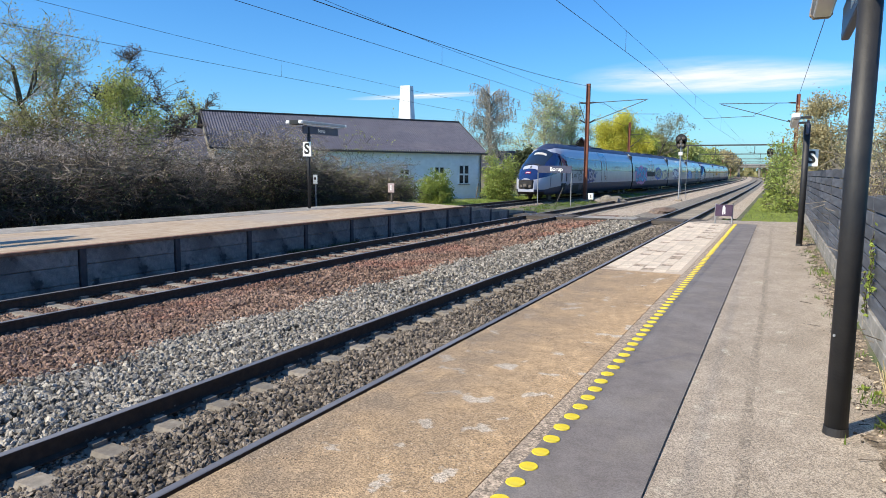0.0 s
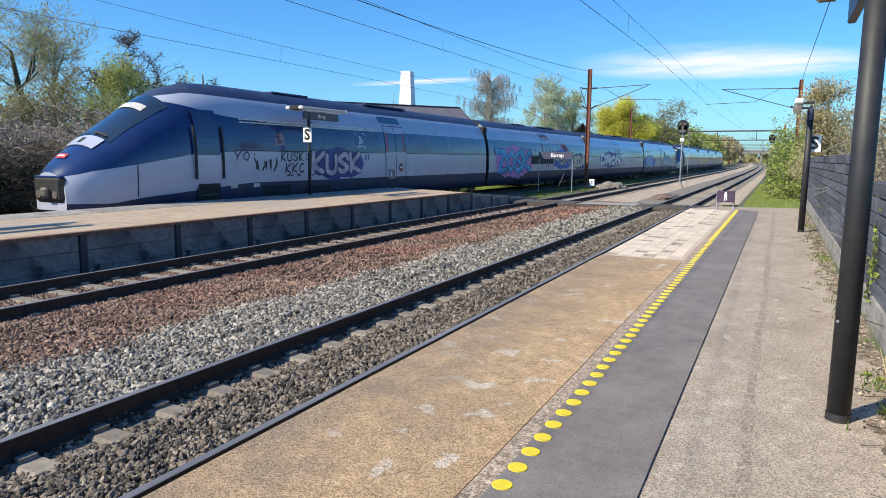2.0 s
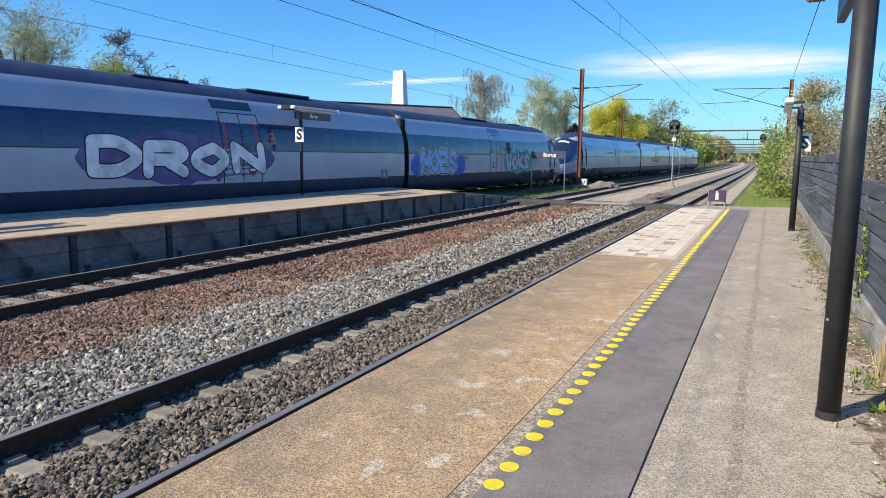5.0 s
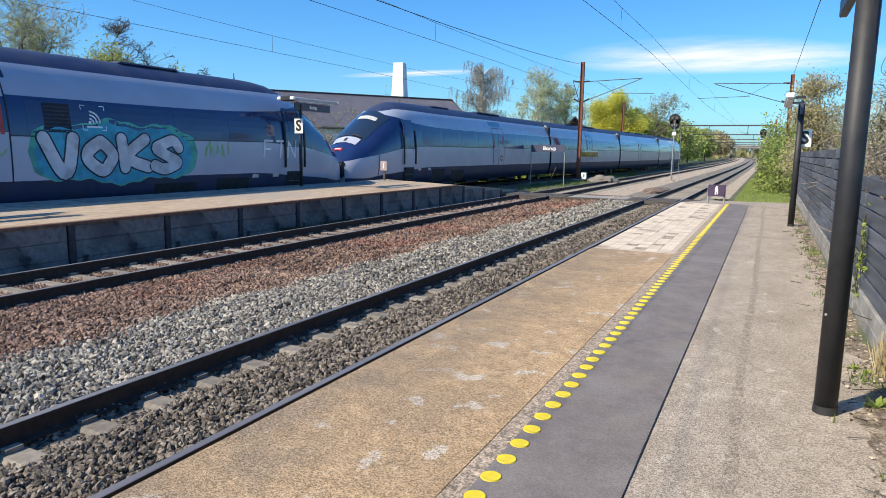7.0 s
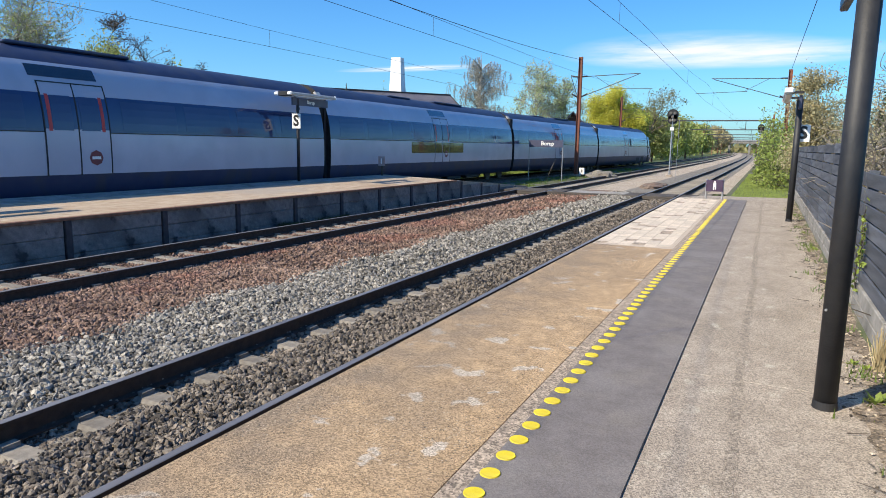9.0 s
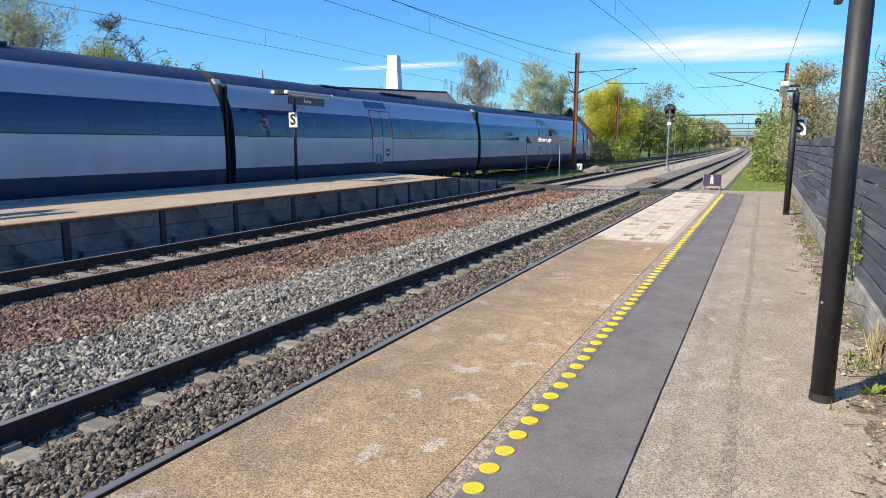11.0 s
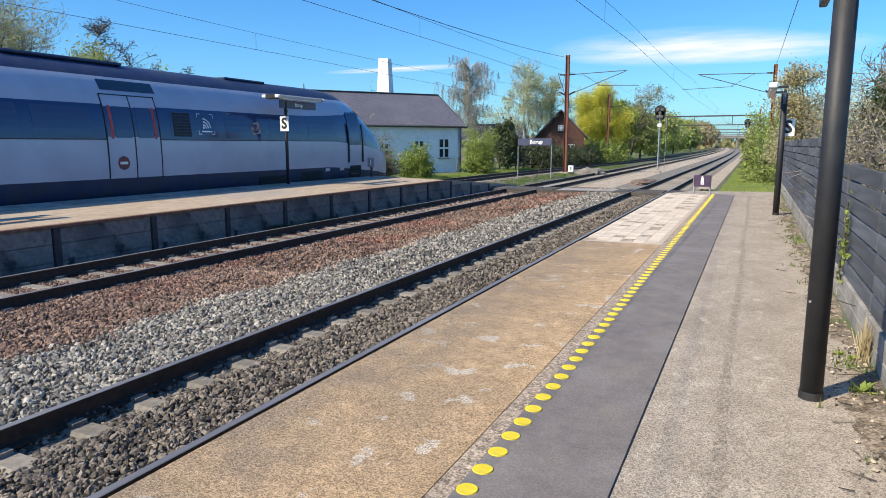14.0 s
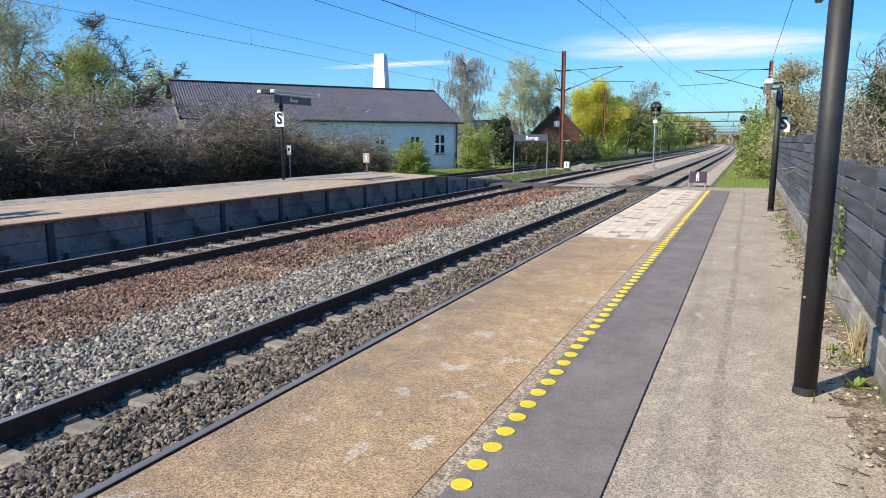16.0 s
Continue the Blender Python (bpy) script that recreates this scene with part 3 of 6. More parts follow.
NOSE_S1 = [(0, 1.61), (0.2, 1.83), (0.6, 2.15), (1.2, 2.55), (1.9, 3.05), (2.6, 3.52), (3.0, 3.76), (3.8, 3.92), (5, 3.90), (8, 3.88), (40, 3.88)]


def table(rows, d):
    return float(np.interp(d, [r[0] for r in rows], [r[1] for r in rows]))


def half_width(z, top=ROOF, w=1.5):
    zm = min(1.6, top * 0.55)
    if z >= zm:
        u = min(1.0, (z - zm) / (top - zm))
        return w * max(0.0, 1 - u ** 3.0) ** 0.5
    return w - 0.16 * ((zm - z) / 1.2) ** 2


def car_shell(length, cab):
    """Body shell, nose at y = 0 where cab, running to y = length. Bands of paint are rows of faces."""
    ds = ([0, 0.08, 0.2, 0.35, 0.55, 0.8, 1.1, 1.45, 1.8, 2.2, 2.6, 2.9, 3.1, 3.4, 3.8, 4.3, 4.8, 5.4, 6.0, 6.8, 7.8, 9.0] if cab else [0.22]) \
        + list(np.linspace(10 if cab else 1.0, length - 0.22, 8))
    V, F, idx = [], [], []
    rings = []
    for d in ds:
        e = d if cab else 20
        T, W = table(NOSE_T, e), table(NOSE_W, e)
        lev = [BAND["bottom"] + (0.22 if e < 1 else 0), table(NOSE_W0, e), table(NOSE_W1, e), table(NOSE_B1, e), table(NOSE_S1, e)]
        zs, band = [], []
        for b in range(4):
            steps = (2, 4, 5, 4)[b]
            for i in range(steps):
                zs.append(lev[b] + (lev[b + 1] - lev[b]) * i / steps)
                band.append(b)
        for i in range(6):
            zs.append(lev[4] + (T - lev[4]) * math.sin(i / 5 * math.pi / 2) ** 1.0)
            band.append(4)
        ring = [(half_width(z, T, W), z) for z in zs]
        ring = ring + [(-x, z) for x, z in ring[-2::-1]]
        rings.append((d, ring, band + band[-2::-1]))
    n = len(rings[0][1])
    for d, ring, _ in rings:
        # the nose leans back as it rises and rounds off towards its flanks
        for x, z in ring:
            back = 0.35 * (abs(x) / 1.5) ** 2 * max(0, 1 - d / 1.2) if cab else 0
            V.append((x, d + back, z))
    for i in range(len(rings) - 1):
        for j in range(n - 1):
            F.append((i * n + j, i * n + j + 1, (i + 1) * n + j + 1, (i + 1) * n + j))
            bd = rings[0][2]
            b = min(bd[j], bd[j + 1])
            idx.append(2 if cab and b > 2 and ds[i + 1] <= 2.9 else b)
    V += V[:n] + V[-n:]
    k = len(V)
    F.append(tuple(range(k - n - 1, k - 2 * n - 1, -1)))
    idx.append(1 if cab else 5)
    F.append(tuple(range(k - n, k)))
    idx.append(5)
    F += [(i * n, (i + 1) * n, (i + 1) * n + n - 1, i * n + n - 1) for i in range(len(rings) - 1)]
    idx += [5] * (len(rings) - 1)
    me = mesh_data("body", V, F, [M["t_skirt"], M["t_silver"], M["t_blue"], M["t_silver"], M["t_roof"], M["t_black"]], idx, smooth=True)
    return me


def side_patch(y0, y1, z0, z1, off, side, mat, name="window", ny=1, nz=4, thick=0.012):
    """A thin panel that follows the body's side."""
    V, F = [], []
    for layer in (off, off - thick):
        for i in range(ny + 1):
            for j in range(nz + 1):
                z = z0 + (z1 - z0) * j / nz
                V.append((side * (half_width(z) + layer), y0 + (y1 - y0) * i / ny, z))
    m = nz + 1
    N = (ny + 1) * m
    for i in range(ny):
        for j in range(nz):
            F.append((i * m + j, (i + 1) * m + j, (i + 1) * m + j + 1, i * m + j + 1))
    rim = [i * m for i in range(ny + 1)] + [ny * m + j for j in range(1, nz + 1)] + [i * m + nz for i in range(ny - 1, -1, -1)] + [j for j in range(nz - 1, 0, -1)]
    for a, b in zip(rim, rim[1:] + rim[:1]):
        F.append((a, b, b + N, a + N))
    return mesh_data(name, V, F, mat)


def nose_patch(name, d0, d1, x0, x1, mat, off=0.009, nd=6, nx=8, taper=0.0):
    """A thin panel that follows the sloping nose between two stations and two half widths."""
    V, F = [], []
    for i in range(nd + 1):
        d = d0 + (d1 - d0) * i / nd
        T, W = table(NOSE_T, d), table(NOSE_W, d)
        zm = min(1.6, T * 0.55)
        for j in range(nx + 1):
            x = (x0 + (x1 - x0) * j / nx) * (1 + taper * i / nd)
            z = zm + (T - zm) * max(0.0, 1 - (x / W) ** 2) ** (1 / 3.0)
            V.append((x, d + 0.35 * (abs(x) / 1.5) ** 2 * max(0, 1 - d / 1.2) - off * 0.8, z + off))
    m = nx + 1
    for i in range(nd):
        for j in range(nx):
            F.append((i * m + j, i * m + j + 1, (i + 1) * m + j + 1, (i + 1) * m + j))
    return mesh_data(name, V, F, mat, smooth=True)


def rail_car(length, cab, doors, label):
    """One car with its nose or front gangway at y = 0; origin at rail level."""
    car = thing("train_car", label, "train car", group="cars of the passing train")
    part("body", car_shell(length, cab), parent=car)
    first = 5.2 if cab else 0.75
    blocks = []
    for side in (1, -1):
        for dy in doors:
            door = part("door", side_patch(dy, dy + 1.72, 1.22, 3.40, 0.006, side, [M["t_silver"], M["t_blue"]], "door", nz=14), parent=car, label="double-leaf sliding door, silver below and blue above")
            for poly in door.data.polygons:
                if poly.center.z > 2.24 and poly.center.z < 3.16:
                    poly.material_index = 1
            for a in (dy, dy + 0.85, dy + 1.70):
                part("door_seal", side_patch(a, a + 0.035, 1.20, 3.42, 0.012, side, M["t_black"], "door_seal", nz=8), parent=door)
            part("door_seal", side_patch(dy, dy + 1.72, 3.39, 3.42, 0.012, side, M["t_black"], "door_seal", nz=1), parent=door)
            for a in (dy + 0.12, dy + 1.50):
                part("red_edge_strip", side_patch(a, a + 0.09, 2.26, 3.12, 0.010, side, M["t_red"], "red_edge_strip", nz=4), parent=door)
            for a in (dy + 0.24, dy + 0.95):
                part("door_window", side_patch(a, a + 0.50, 2.28, 3.10, 0.011, side, M["t_glass"], "door_window"), parent=door)
            part("destination_display", side_patch(dy - 0.12, dy + 1.62, 3.52, 3.80, 0.008, side, M["t_front"], "destination_display"), parent=car)
            sign = part("round_emblem", rd((side * 1.492, dy + 1.28, 1.62), (side * 1.512, dy + 1.28, 1.62), 0.19, seg=8), M["t_maroon"], car, "dark maroon octagonal emblem")
            part("emblem_bar", bx((side * 1.514, dy + 1.28, 1.62), (0.006, 0.24, 0.07)), M["white"], sign)
        # windows between the doors
        stops = [first] + [v for dy in doors for v in (dy - 0.25, dy + 1.97)] + [length - 0.7]
        for a, b in zip(stops[::2], stops[1::2]):
            n = max(1, round((b - a) / 1.95))
            w = (b - a) / n
            for i in range(n):
                part("window", side_patch(a + i * w + 0.16, a + (i + 1) * w - 0.16, 2.32, 3.05, 0.004, side, M["t_glass"]), parent=car)
        part("band_line", side_patch(first, length - 0.3, 2.225, 2.25, 0.004, side, M["t_black"], "band_line", ny=4, nz=1), parent=car)
    # roof units, antenna, bellows, underframe
    part("roof_unit", bx((0, length * 0.62, ROOF - 0.02), (1.0, 3.4, 0.09), 0.03), M["t_roof"], car, "low roof equipment cover")
    part("roof_unit", bx((0, length * 0.36, ROOF - 0.03), (0.9, 2.0, 0.08), 0.03), M["t_roof"], car)
    part("antenna", rd((0.3, 5.0 if cab else 3.0, ROOF - 0.05), (0.3, 5.0 if cab else 3.0, ROOF + 0.26), 0.03, 0.015), M["t_steel"], car)
    for a in ([length] if cab else [0, length]):
        bm = bmesh.new()
        for i in range(3):
            box(bm, (0, a + (i - 1) * 0.14, 2.25), (2.66 - 0.1 * (i % 2), 0.10, 3.2), 0.12)
        part("gangway_bellows", bm, M["t_black"], car, "black folded gangway bellows")
        for sx in (1, -1):
            part("bellows_fairing", bx((sx * 1.08, a, 3.86), (0.10, 0.30, 0.34), 0.03, Euler((0, -sx * 0.7, 0)).to_matrix()), M["lamp_grey"], car)
    part("underframe", bx((0, length / 2 + (0.9 if cab else 0), 0.66), (2.3, length - (3.4 if cab else 1.0), 0.5), 0.05), M["t_black"], car)
    for i in range(4):
        part("underfloor_box", bx((0, length * (0.34 + 0.12 * i), 0.48), (2.62, 1.7, 0.46), 0.05), M["t_black"], car)
    for by in ([3.8] if cab else []) + [length - 1.6]:
        bog = part("bogie", bx((0, by, 0.58), (2.2, 2.4, 0.26), 0.06), M["t_black"], car)
        for wy in (-1.0, 1.0):
            for sx in (-0.75, 0.75):
                part("wheel", rd((sx - 0.06, by + wy, 0.43), (sx + 0.06, by + wy, 0.43), 0.43, seg=20), M["t_steel"], bog)
    if cab:
        ws = part("windscreen", nose_patch("windscreen", 1.24, 3.05, -0.80, 0.80, M["t_front"], nd=12, taper=0.18), parent=car, label="dark raked windscreen")
        part("sun_blind", nose_patch("sun_blind", 2.40, 2.62, -0.35, 0.62, M["lamp_grey"], off=0.024, nd=2), parent=ws, label="pale sun blind")
        for a, b in ((0.10, 0.62), (-0.62, -0.12)):
            part("wiper", nose_patch("wiper", 1.30, 1.36, a, b, M["t_black"], off=0.035, nd=1), parent=ws)
        part("nose_collar", nose_patch("nose_collar", 0.84, 1.22, -0.60, 0.60, M["t_silver"], off=0.020, nd=3, taper=0.1), parent=car, label="pale silver collar under the windscreen")
        part("lamp", nose_patch("lamp", 0.92, 1.12, -0.07, 0.07, M["t_black"], off=0.030, nd=2, nx=2), parent=car)
        em = part("nose_emblem", nose_patch("nose_emblem", 0.36, 0.50, -0.20, 0.20, M["t_red"], off=0.020, nd=2, nx=4), parent=car, label="small red emblem with white bar")
        part("emblem_bar", nose_patch("emblem_bar", 0.41, 0.45, -0.15, 0.15, M["white"], off=0.028, nd=1, nx=4), parent=em)
        hood = part("coupler_recess", bx((0, 0.12, 1.19), (1.16, 0.32, 0.70), 0.10), M["t_black"], car, "open black coupler recess")
        part("recess_rim", bx((0, 0.05, 1.50), (1.06, 0.16, 0.06), 0.02), M["t_blue"], hood)
        part("coupler", bx((0, -0.05, 1.10), (0.30, 0.22, 0.26), 0.05), M["t_steel"], hood)
        for sx in (-0.34, 0.34):
            part("buffer_pad", rd((sx, -0.06, 1.05), (sx, 0.02, 1.05), 0.10, seg=12), M["t_steel"], hood)
        part("nose_seam", side_patch(1.66, 1.68, 0.95, 1.80, -0.185, 1, M["t_black"], "nose_seam"), parent=car)
        for side in (1, -1):
            cd = part("cab_door", side_patch(3.56, 4.44, 1.42, 3.42, 0.006, side, [M["t_silver"], M["t_blue"]], "cab_door", nz=12), parent=car)
            for poly in cd.data.polygons:
                if poly.center.z > 2.14:
                    poly.material_index = 1
            part("cab_window", side_patch(3.66, 4.26, 2.66, 3.34, 0.012, side, M["t_glass"], "cab_window"), parent=cd)
            for a in (3.44, 4.50):
                part("handrail", side_patch(a, a + 0.07, 1.38, 2.95, 0.05, side, M["t_black"], "handrail", nz=6, thick=0.04), parent=car)
            for a, b, c, d in ((3.55, 4.45, 0.50, 1.12), (6.3, 7.7, 0.50, 1.10), (8.5, 10.0, 0.50, 1.02)):
                part("skirt_recess", side_patch(a, b, c, d, 0.004, side, M["t_black"], "skirt_recess", nz=3), parent=car)
            for z in (0.66, 0.90):
                part("foothold", bx((side * 1.41, 4.0, z), (0.14, 0.6, 0.03), 0.005), M["t_steel"], car)
            part("cab_step", bx((side * 1.42, 4.0, 1.18), (0.20, 0.8, 0.12), 0.02), M["t_black"], car)
            for a in (5.0, 6.0):
                part("sandbox_cover", bx((side * 1.40, a, 1.14), (0.16, 0.32, 0.16), 0.02), M["lamp_grey"], car)
    return car


GLYPHS = {"K": "19 11|89 24 81", "U": "19 13 31 61 83 89", "S": "87 69 38 17 26 64 83 72 41 12", "M": "11 19|19 54 89|89 81", "R": "11 19|19 69 87 65 15|45 81",
          "E": "89 19|19 11|11 81|15 65", "D": "11 19|19 59 86 84 51 11", "A": "11 39 59 81|24 74", "O": "59 27 15 23 51 73 85 77 59", "N": "11 19|19 81|81 89",
          "V": "19 41 61 89", "F": "89 19|19 11|15 65", "T": "19 89|59 51", "Z": "19 79|79 21|21 81", "C": "88 59 26 23 51 82", "Y": "19 45 89|45 41", "P": "11 19|19 69 87 65 15", "I": "51 59", ":": "42 43|46 47"}


def glyph_strokes(ch):
    """Strokes of a letter in a unit cell, bends rounded off."""
    out = []
    for stroke in GLYPHS[ch].split("|"):
        P = [np.array([int(p[0]) - 0.5, int(p[1]) - 0.5]) / 9 for p in stroke.split()]
        if len(P) > 2:
            Q = []
            for k in range(len(P) - 1):
                a, b, c, d = P[max(k - 1, 0)], P[k], P[k + 1], P[min(k + 2, len(P) - 1)]
                for u in (0, 0.25, 0.5, 0.75):
                    Q.append(0.5 * (2 * b + (c - a) * u + (2 * a - 5 * b + 4 * c - d) * u * u + (3 * b - a - 3 * c + d) * u ** 3))
            P = Q + [P[-1]]
        out.append(P)
    return out


class Paint:
    """Flat sprayed shapes laid on a car's side; u runs to the right as one sees the side, z up from the rail."""

    def __init__(self, side, yc):
        self.side, self.yc, self.V, self.F, self.lift = side, yc, [], [], 0.0

    def point(self, u, z, off):
        self.V.append((self.side * (half_width(z) + off), self.yc + self.side * u, z))
        return len(self.V) - 1

    def stroke(self, P, r, off, taper=0.0):
        Q = [P[0]]
        for a, b in zip(P, P[1:]):
            n = max(1, int(np.hypot(*(b - a)) / 0.10))
            Q += [a + (b - a) * (k + 1) / n for k in range(n)]
        self.lift += 0.0003
        o = off + self.lift
        for k, p in enumerate(Q):
            d = Q[min(k + 1, len(Q) - 1)] - Q[max(k - 1, 0)]
            d = d / (np.hypot(*d) + 1e-9)
            w = r * (1 - taper * k / len(Q))
            a = self.point(p[0] - d[1] * w, p[1] + d[0] * w, o)
            self.point(p[0] + d[1] * w, p[1] - d[0] * w, o)
            if k:
                self.F.append((a - 2, a - 1, a + 1, a))
        for p, w in ((Q[0], r), (Q[-1], r * (1 - taper))):
            self.disc(p, w, off)

    def disc(self, p, r, off, n=12):
        self.lift += 0.0003
        k = [self.point(p[0] + r * math.cos(2 * math.pi * i / n), p[1] + r * math.sin(2 * math.pi * i / n), off + self.lift) for i in range(n)]
        self.F.append(tuple(k))

    def splash(self, u0, u1, z0, z1, off, seed, power=0.45):
        """A cloud of paint with an uneven rim."""
        n, m, zm = 40, 8, (z0 + z1) / 2
        rows = []
        for i in range(n + 1):
            x = -1 + 2 * i / n
            e = max(0.0, 1 - x * x) ** power
            up = (z1 - zm) * e * (1 + 0.09 * math.sin(9 * x + seed) + 0.04 * math.sin(23 * x + 2 * seed))
            dn = (zm - z0) * e * (1 + 0.09 * math.sin(8 * x + 3 * seed) + 0.04 * math.sin(27 * x + seed))
            rows.append([self.point((u0 + u1) / 2 + x * (u1 - u0) / 2, zm - dn + (up + dn) * j / m, off) for j in range(m + 1)])
        for a, b in zip(rows, rows[1:]):
            self.F += [(a[j], b[j], b[j + 1], a[j + 1]) for j in range(m)]

    def done(self, name, mat, parent, label=""):
        return part(name, mesh_data(name, self.V, self.F, mat), parent=parent, label=label)


def graffiti(car, word, y0, y1, z0, z1, fill, outline, glow=None, flip=False, shine=None, halo=None, fat=0.17, seed=1, spots=None, wild=0):
    """Fat sprayed letters with dark outlines on the side that faces the near platform."""
    side = -1 if flip else 1
    yc, w, h = (y0 + y1) / 2, y1 - y0, z1 - z0
    rr = random.Random(word + str(seed))
    if glow:
        p = Paint(side, yc)
        p.splash(-w * 0.56, w * 0.56, z0 - 0.10 * h, z1 + 0.08 * h, 0.006, seed)
        for k in range(7):
            a = 2 * math.pi * (k + 0.6 * rr.random()) / 7
            p.disc((math.cos(a) * w * 0.53, (z0 + z1) / 2 + math.sin(a) * h * 0.54), h * rr.uniform(0.05, 0.12), 0.0065)
        p.done("graffiti_ground", glow, car)
    cell = w / len(word)
    rf = fat * min(cell, h)
    ro = rf + 0.04
    for c, ch in enumerate(word):
        lean, lift, grow_ = rr.uniform(-0.12, 0.12), rr.uniform(-0.04, 0.04) * h, rr.uniform(0.94, 1.06)
        strokes = [[np.array([-w / 2 + (c + 0.5) * cell + (q[0] - 0.5) * (cell * (1.28 if wild else 1.08) - 1.2 * rf) * grow_ + lean * (q[1] - 0.5) * h, z0 + lift + ro + q[1] * (h - 2 * ro) * grow_]) for q in st] for st in glyph_strokes(ch)]
        for _ in range(wild):
            src = strokes[rr.randrange(len(strokes))]
            q = src[0] if rr.random() < 0.5 else src[-1]
            e = np.array([rr.choice((-1, 1)) * rr.uniform(0.06, 0.15) * cell, rr.uniform(-0.26, 0.26) * h])
            tip = q + e
            tip[1] = min(max(tip[1], z0 + ro), z1 - ro)
            strokes.append([q, q + 0.6 * (tip - q) + np.array([0, 0.06 * h]), tip])
        base = 0.008 + 0.006 * (c % 2)
        if halo:
            p = Paint(side, yc)
            for st in strokes:
                p.stroke(st, ro + 0.05, base - 0.001)
            p.done("letter_halo", halo, car)
        p = Paint(side, yc)
        for st in strokes:
            p.stroke(st, ro, base + 0.003)
        letter = p.done("graffiti_letter", outline, car)
        p = Paint(side, yc)
        for st in strokes:
            p.stroke(st, rf, base + 0.008)
        p.done("letter_fill", fill, letter)
        if shine:
            p = Paint(side, yc)
            for st in strokes:
                p.stroke([q + np.array([-rf * 0.35, rf * 0.4]) for q in st], rf * 0.26, base + 0.013)
            p.done("letter_shine", shine, letter)
        if spots:
            for st in strokes:
                q = st[rr.randrange(len(st))]
                p = Paint(side, yc)
                p.disc(q + np.array([rf * 0.3, -rf * 0.2]), rf * 0.45, base + 0.016)
                p.done("paint_spot", spots, letter)


def scrawl(car, word, y0, y1, z0, z1, ink, r=0.022, flip=False, label="thin sprayed scrawl"):
    side = -1 if flip else 1
    p = Paint(side, (y0 + y1) / 2)
    w, cell = y1 - y0, (y1 - y0) / len(word)
    for c, ch in enumerate(word):
        if ch == " ":
            continue
        for st in glyph_strokes(ch):
            p.stroke([np.array([-w / 2 + (c + 0.1 + 0.85 * q[0] + 0.12 * q[1]) * cell, z0 + q[1] * (z1 - z0)]) for q in st], r, 0.008)
    return p.done("graffiti_scrawl", ink, car, label)


def tag(car, y0, y1, z0, z1, ink, seed, flip=False, n=9, r=0.02):
    """Illegible sprayed scribble."""
    rr = random.Random(seed)
    p = Paint(-1 if flip else 1, (y0 + y1) / 2)
    cell, hz, w = (y1 - y0) / n, z1 - z0, y1 - y0
    for i in range(n):
        P = [np.array([-w / 2 + cell * (i + rr.uniform(0, 1.1)), z0 + hz * ((k % 2) * 0.7 + rr.uniform(0, 0.3))]) for k in range(4)]
        p.stroke(P, r, 0.008)
    p.done("graffiti_tag", ink, car)


def pictogram(car, y, flip=False):
    """Pale wireless sign in corner brackets on the dark window band."""
    side = -1 if flip else 1
    p = Paint(side, y)
    for sx in (-1, 1):
        for z, dz in ((2.42, 0.10), (3.02, -0.10)):
            p.stroke([np.array([sx * 0.20, z]), np.array([sx * 0.32, z]), np.array([sx * 0.32, z + dz])], 0.012, 0.006)
    for k in (0.10, 0.19, 0.28):
        p.stroke([np.array([-0.12 + k * math.sin(a), 2.60 + k * math.cos(a)]) for a in np.linspace(0.1, 1.5, 7)], 0.022, 0.006)
    p.disc((-0.12, 2.61), 0.04, 0.006)
    p.stroke([np.array([-0.2, 2.50]), np.array([0.2, 2.50])], 0.022, 0.006)
    p.done("pictogram", M["g_white"], car, "pale wireless pictogram")


OFFS = [0.0, 25.06, 44.76, 64.68, 90.29, 115.33, 135.58, 155.80, 181.66]


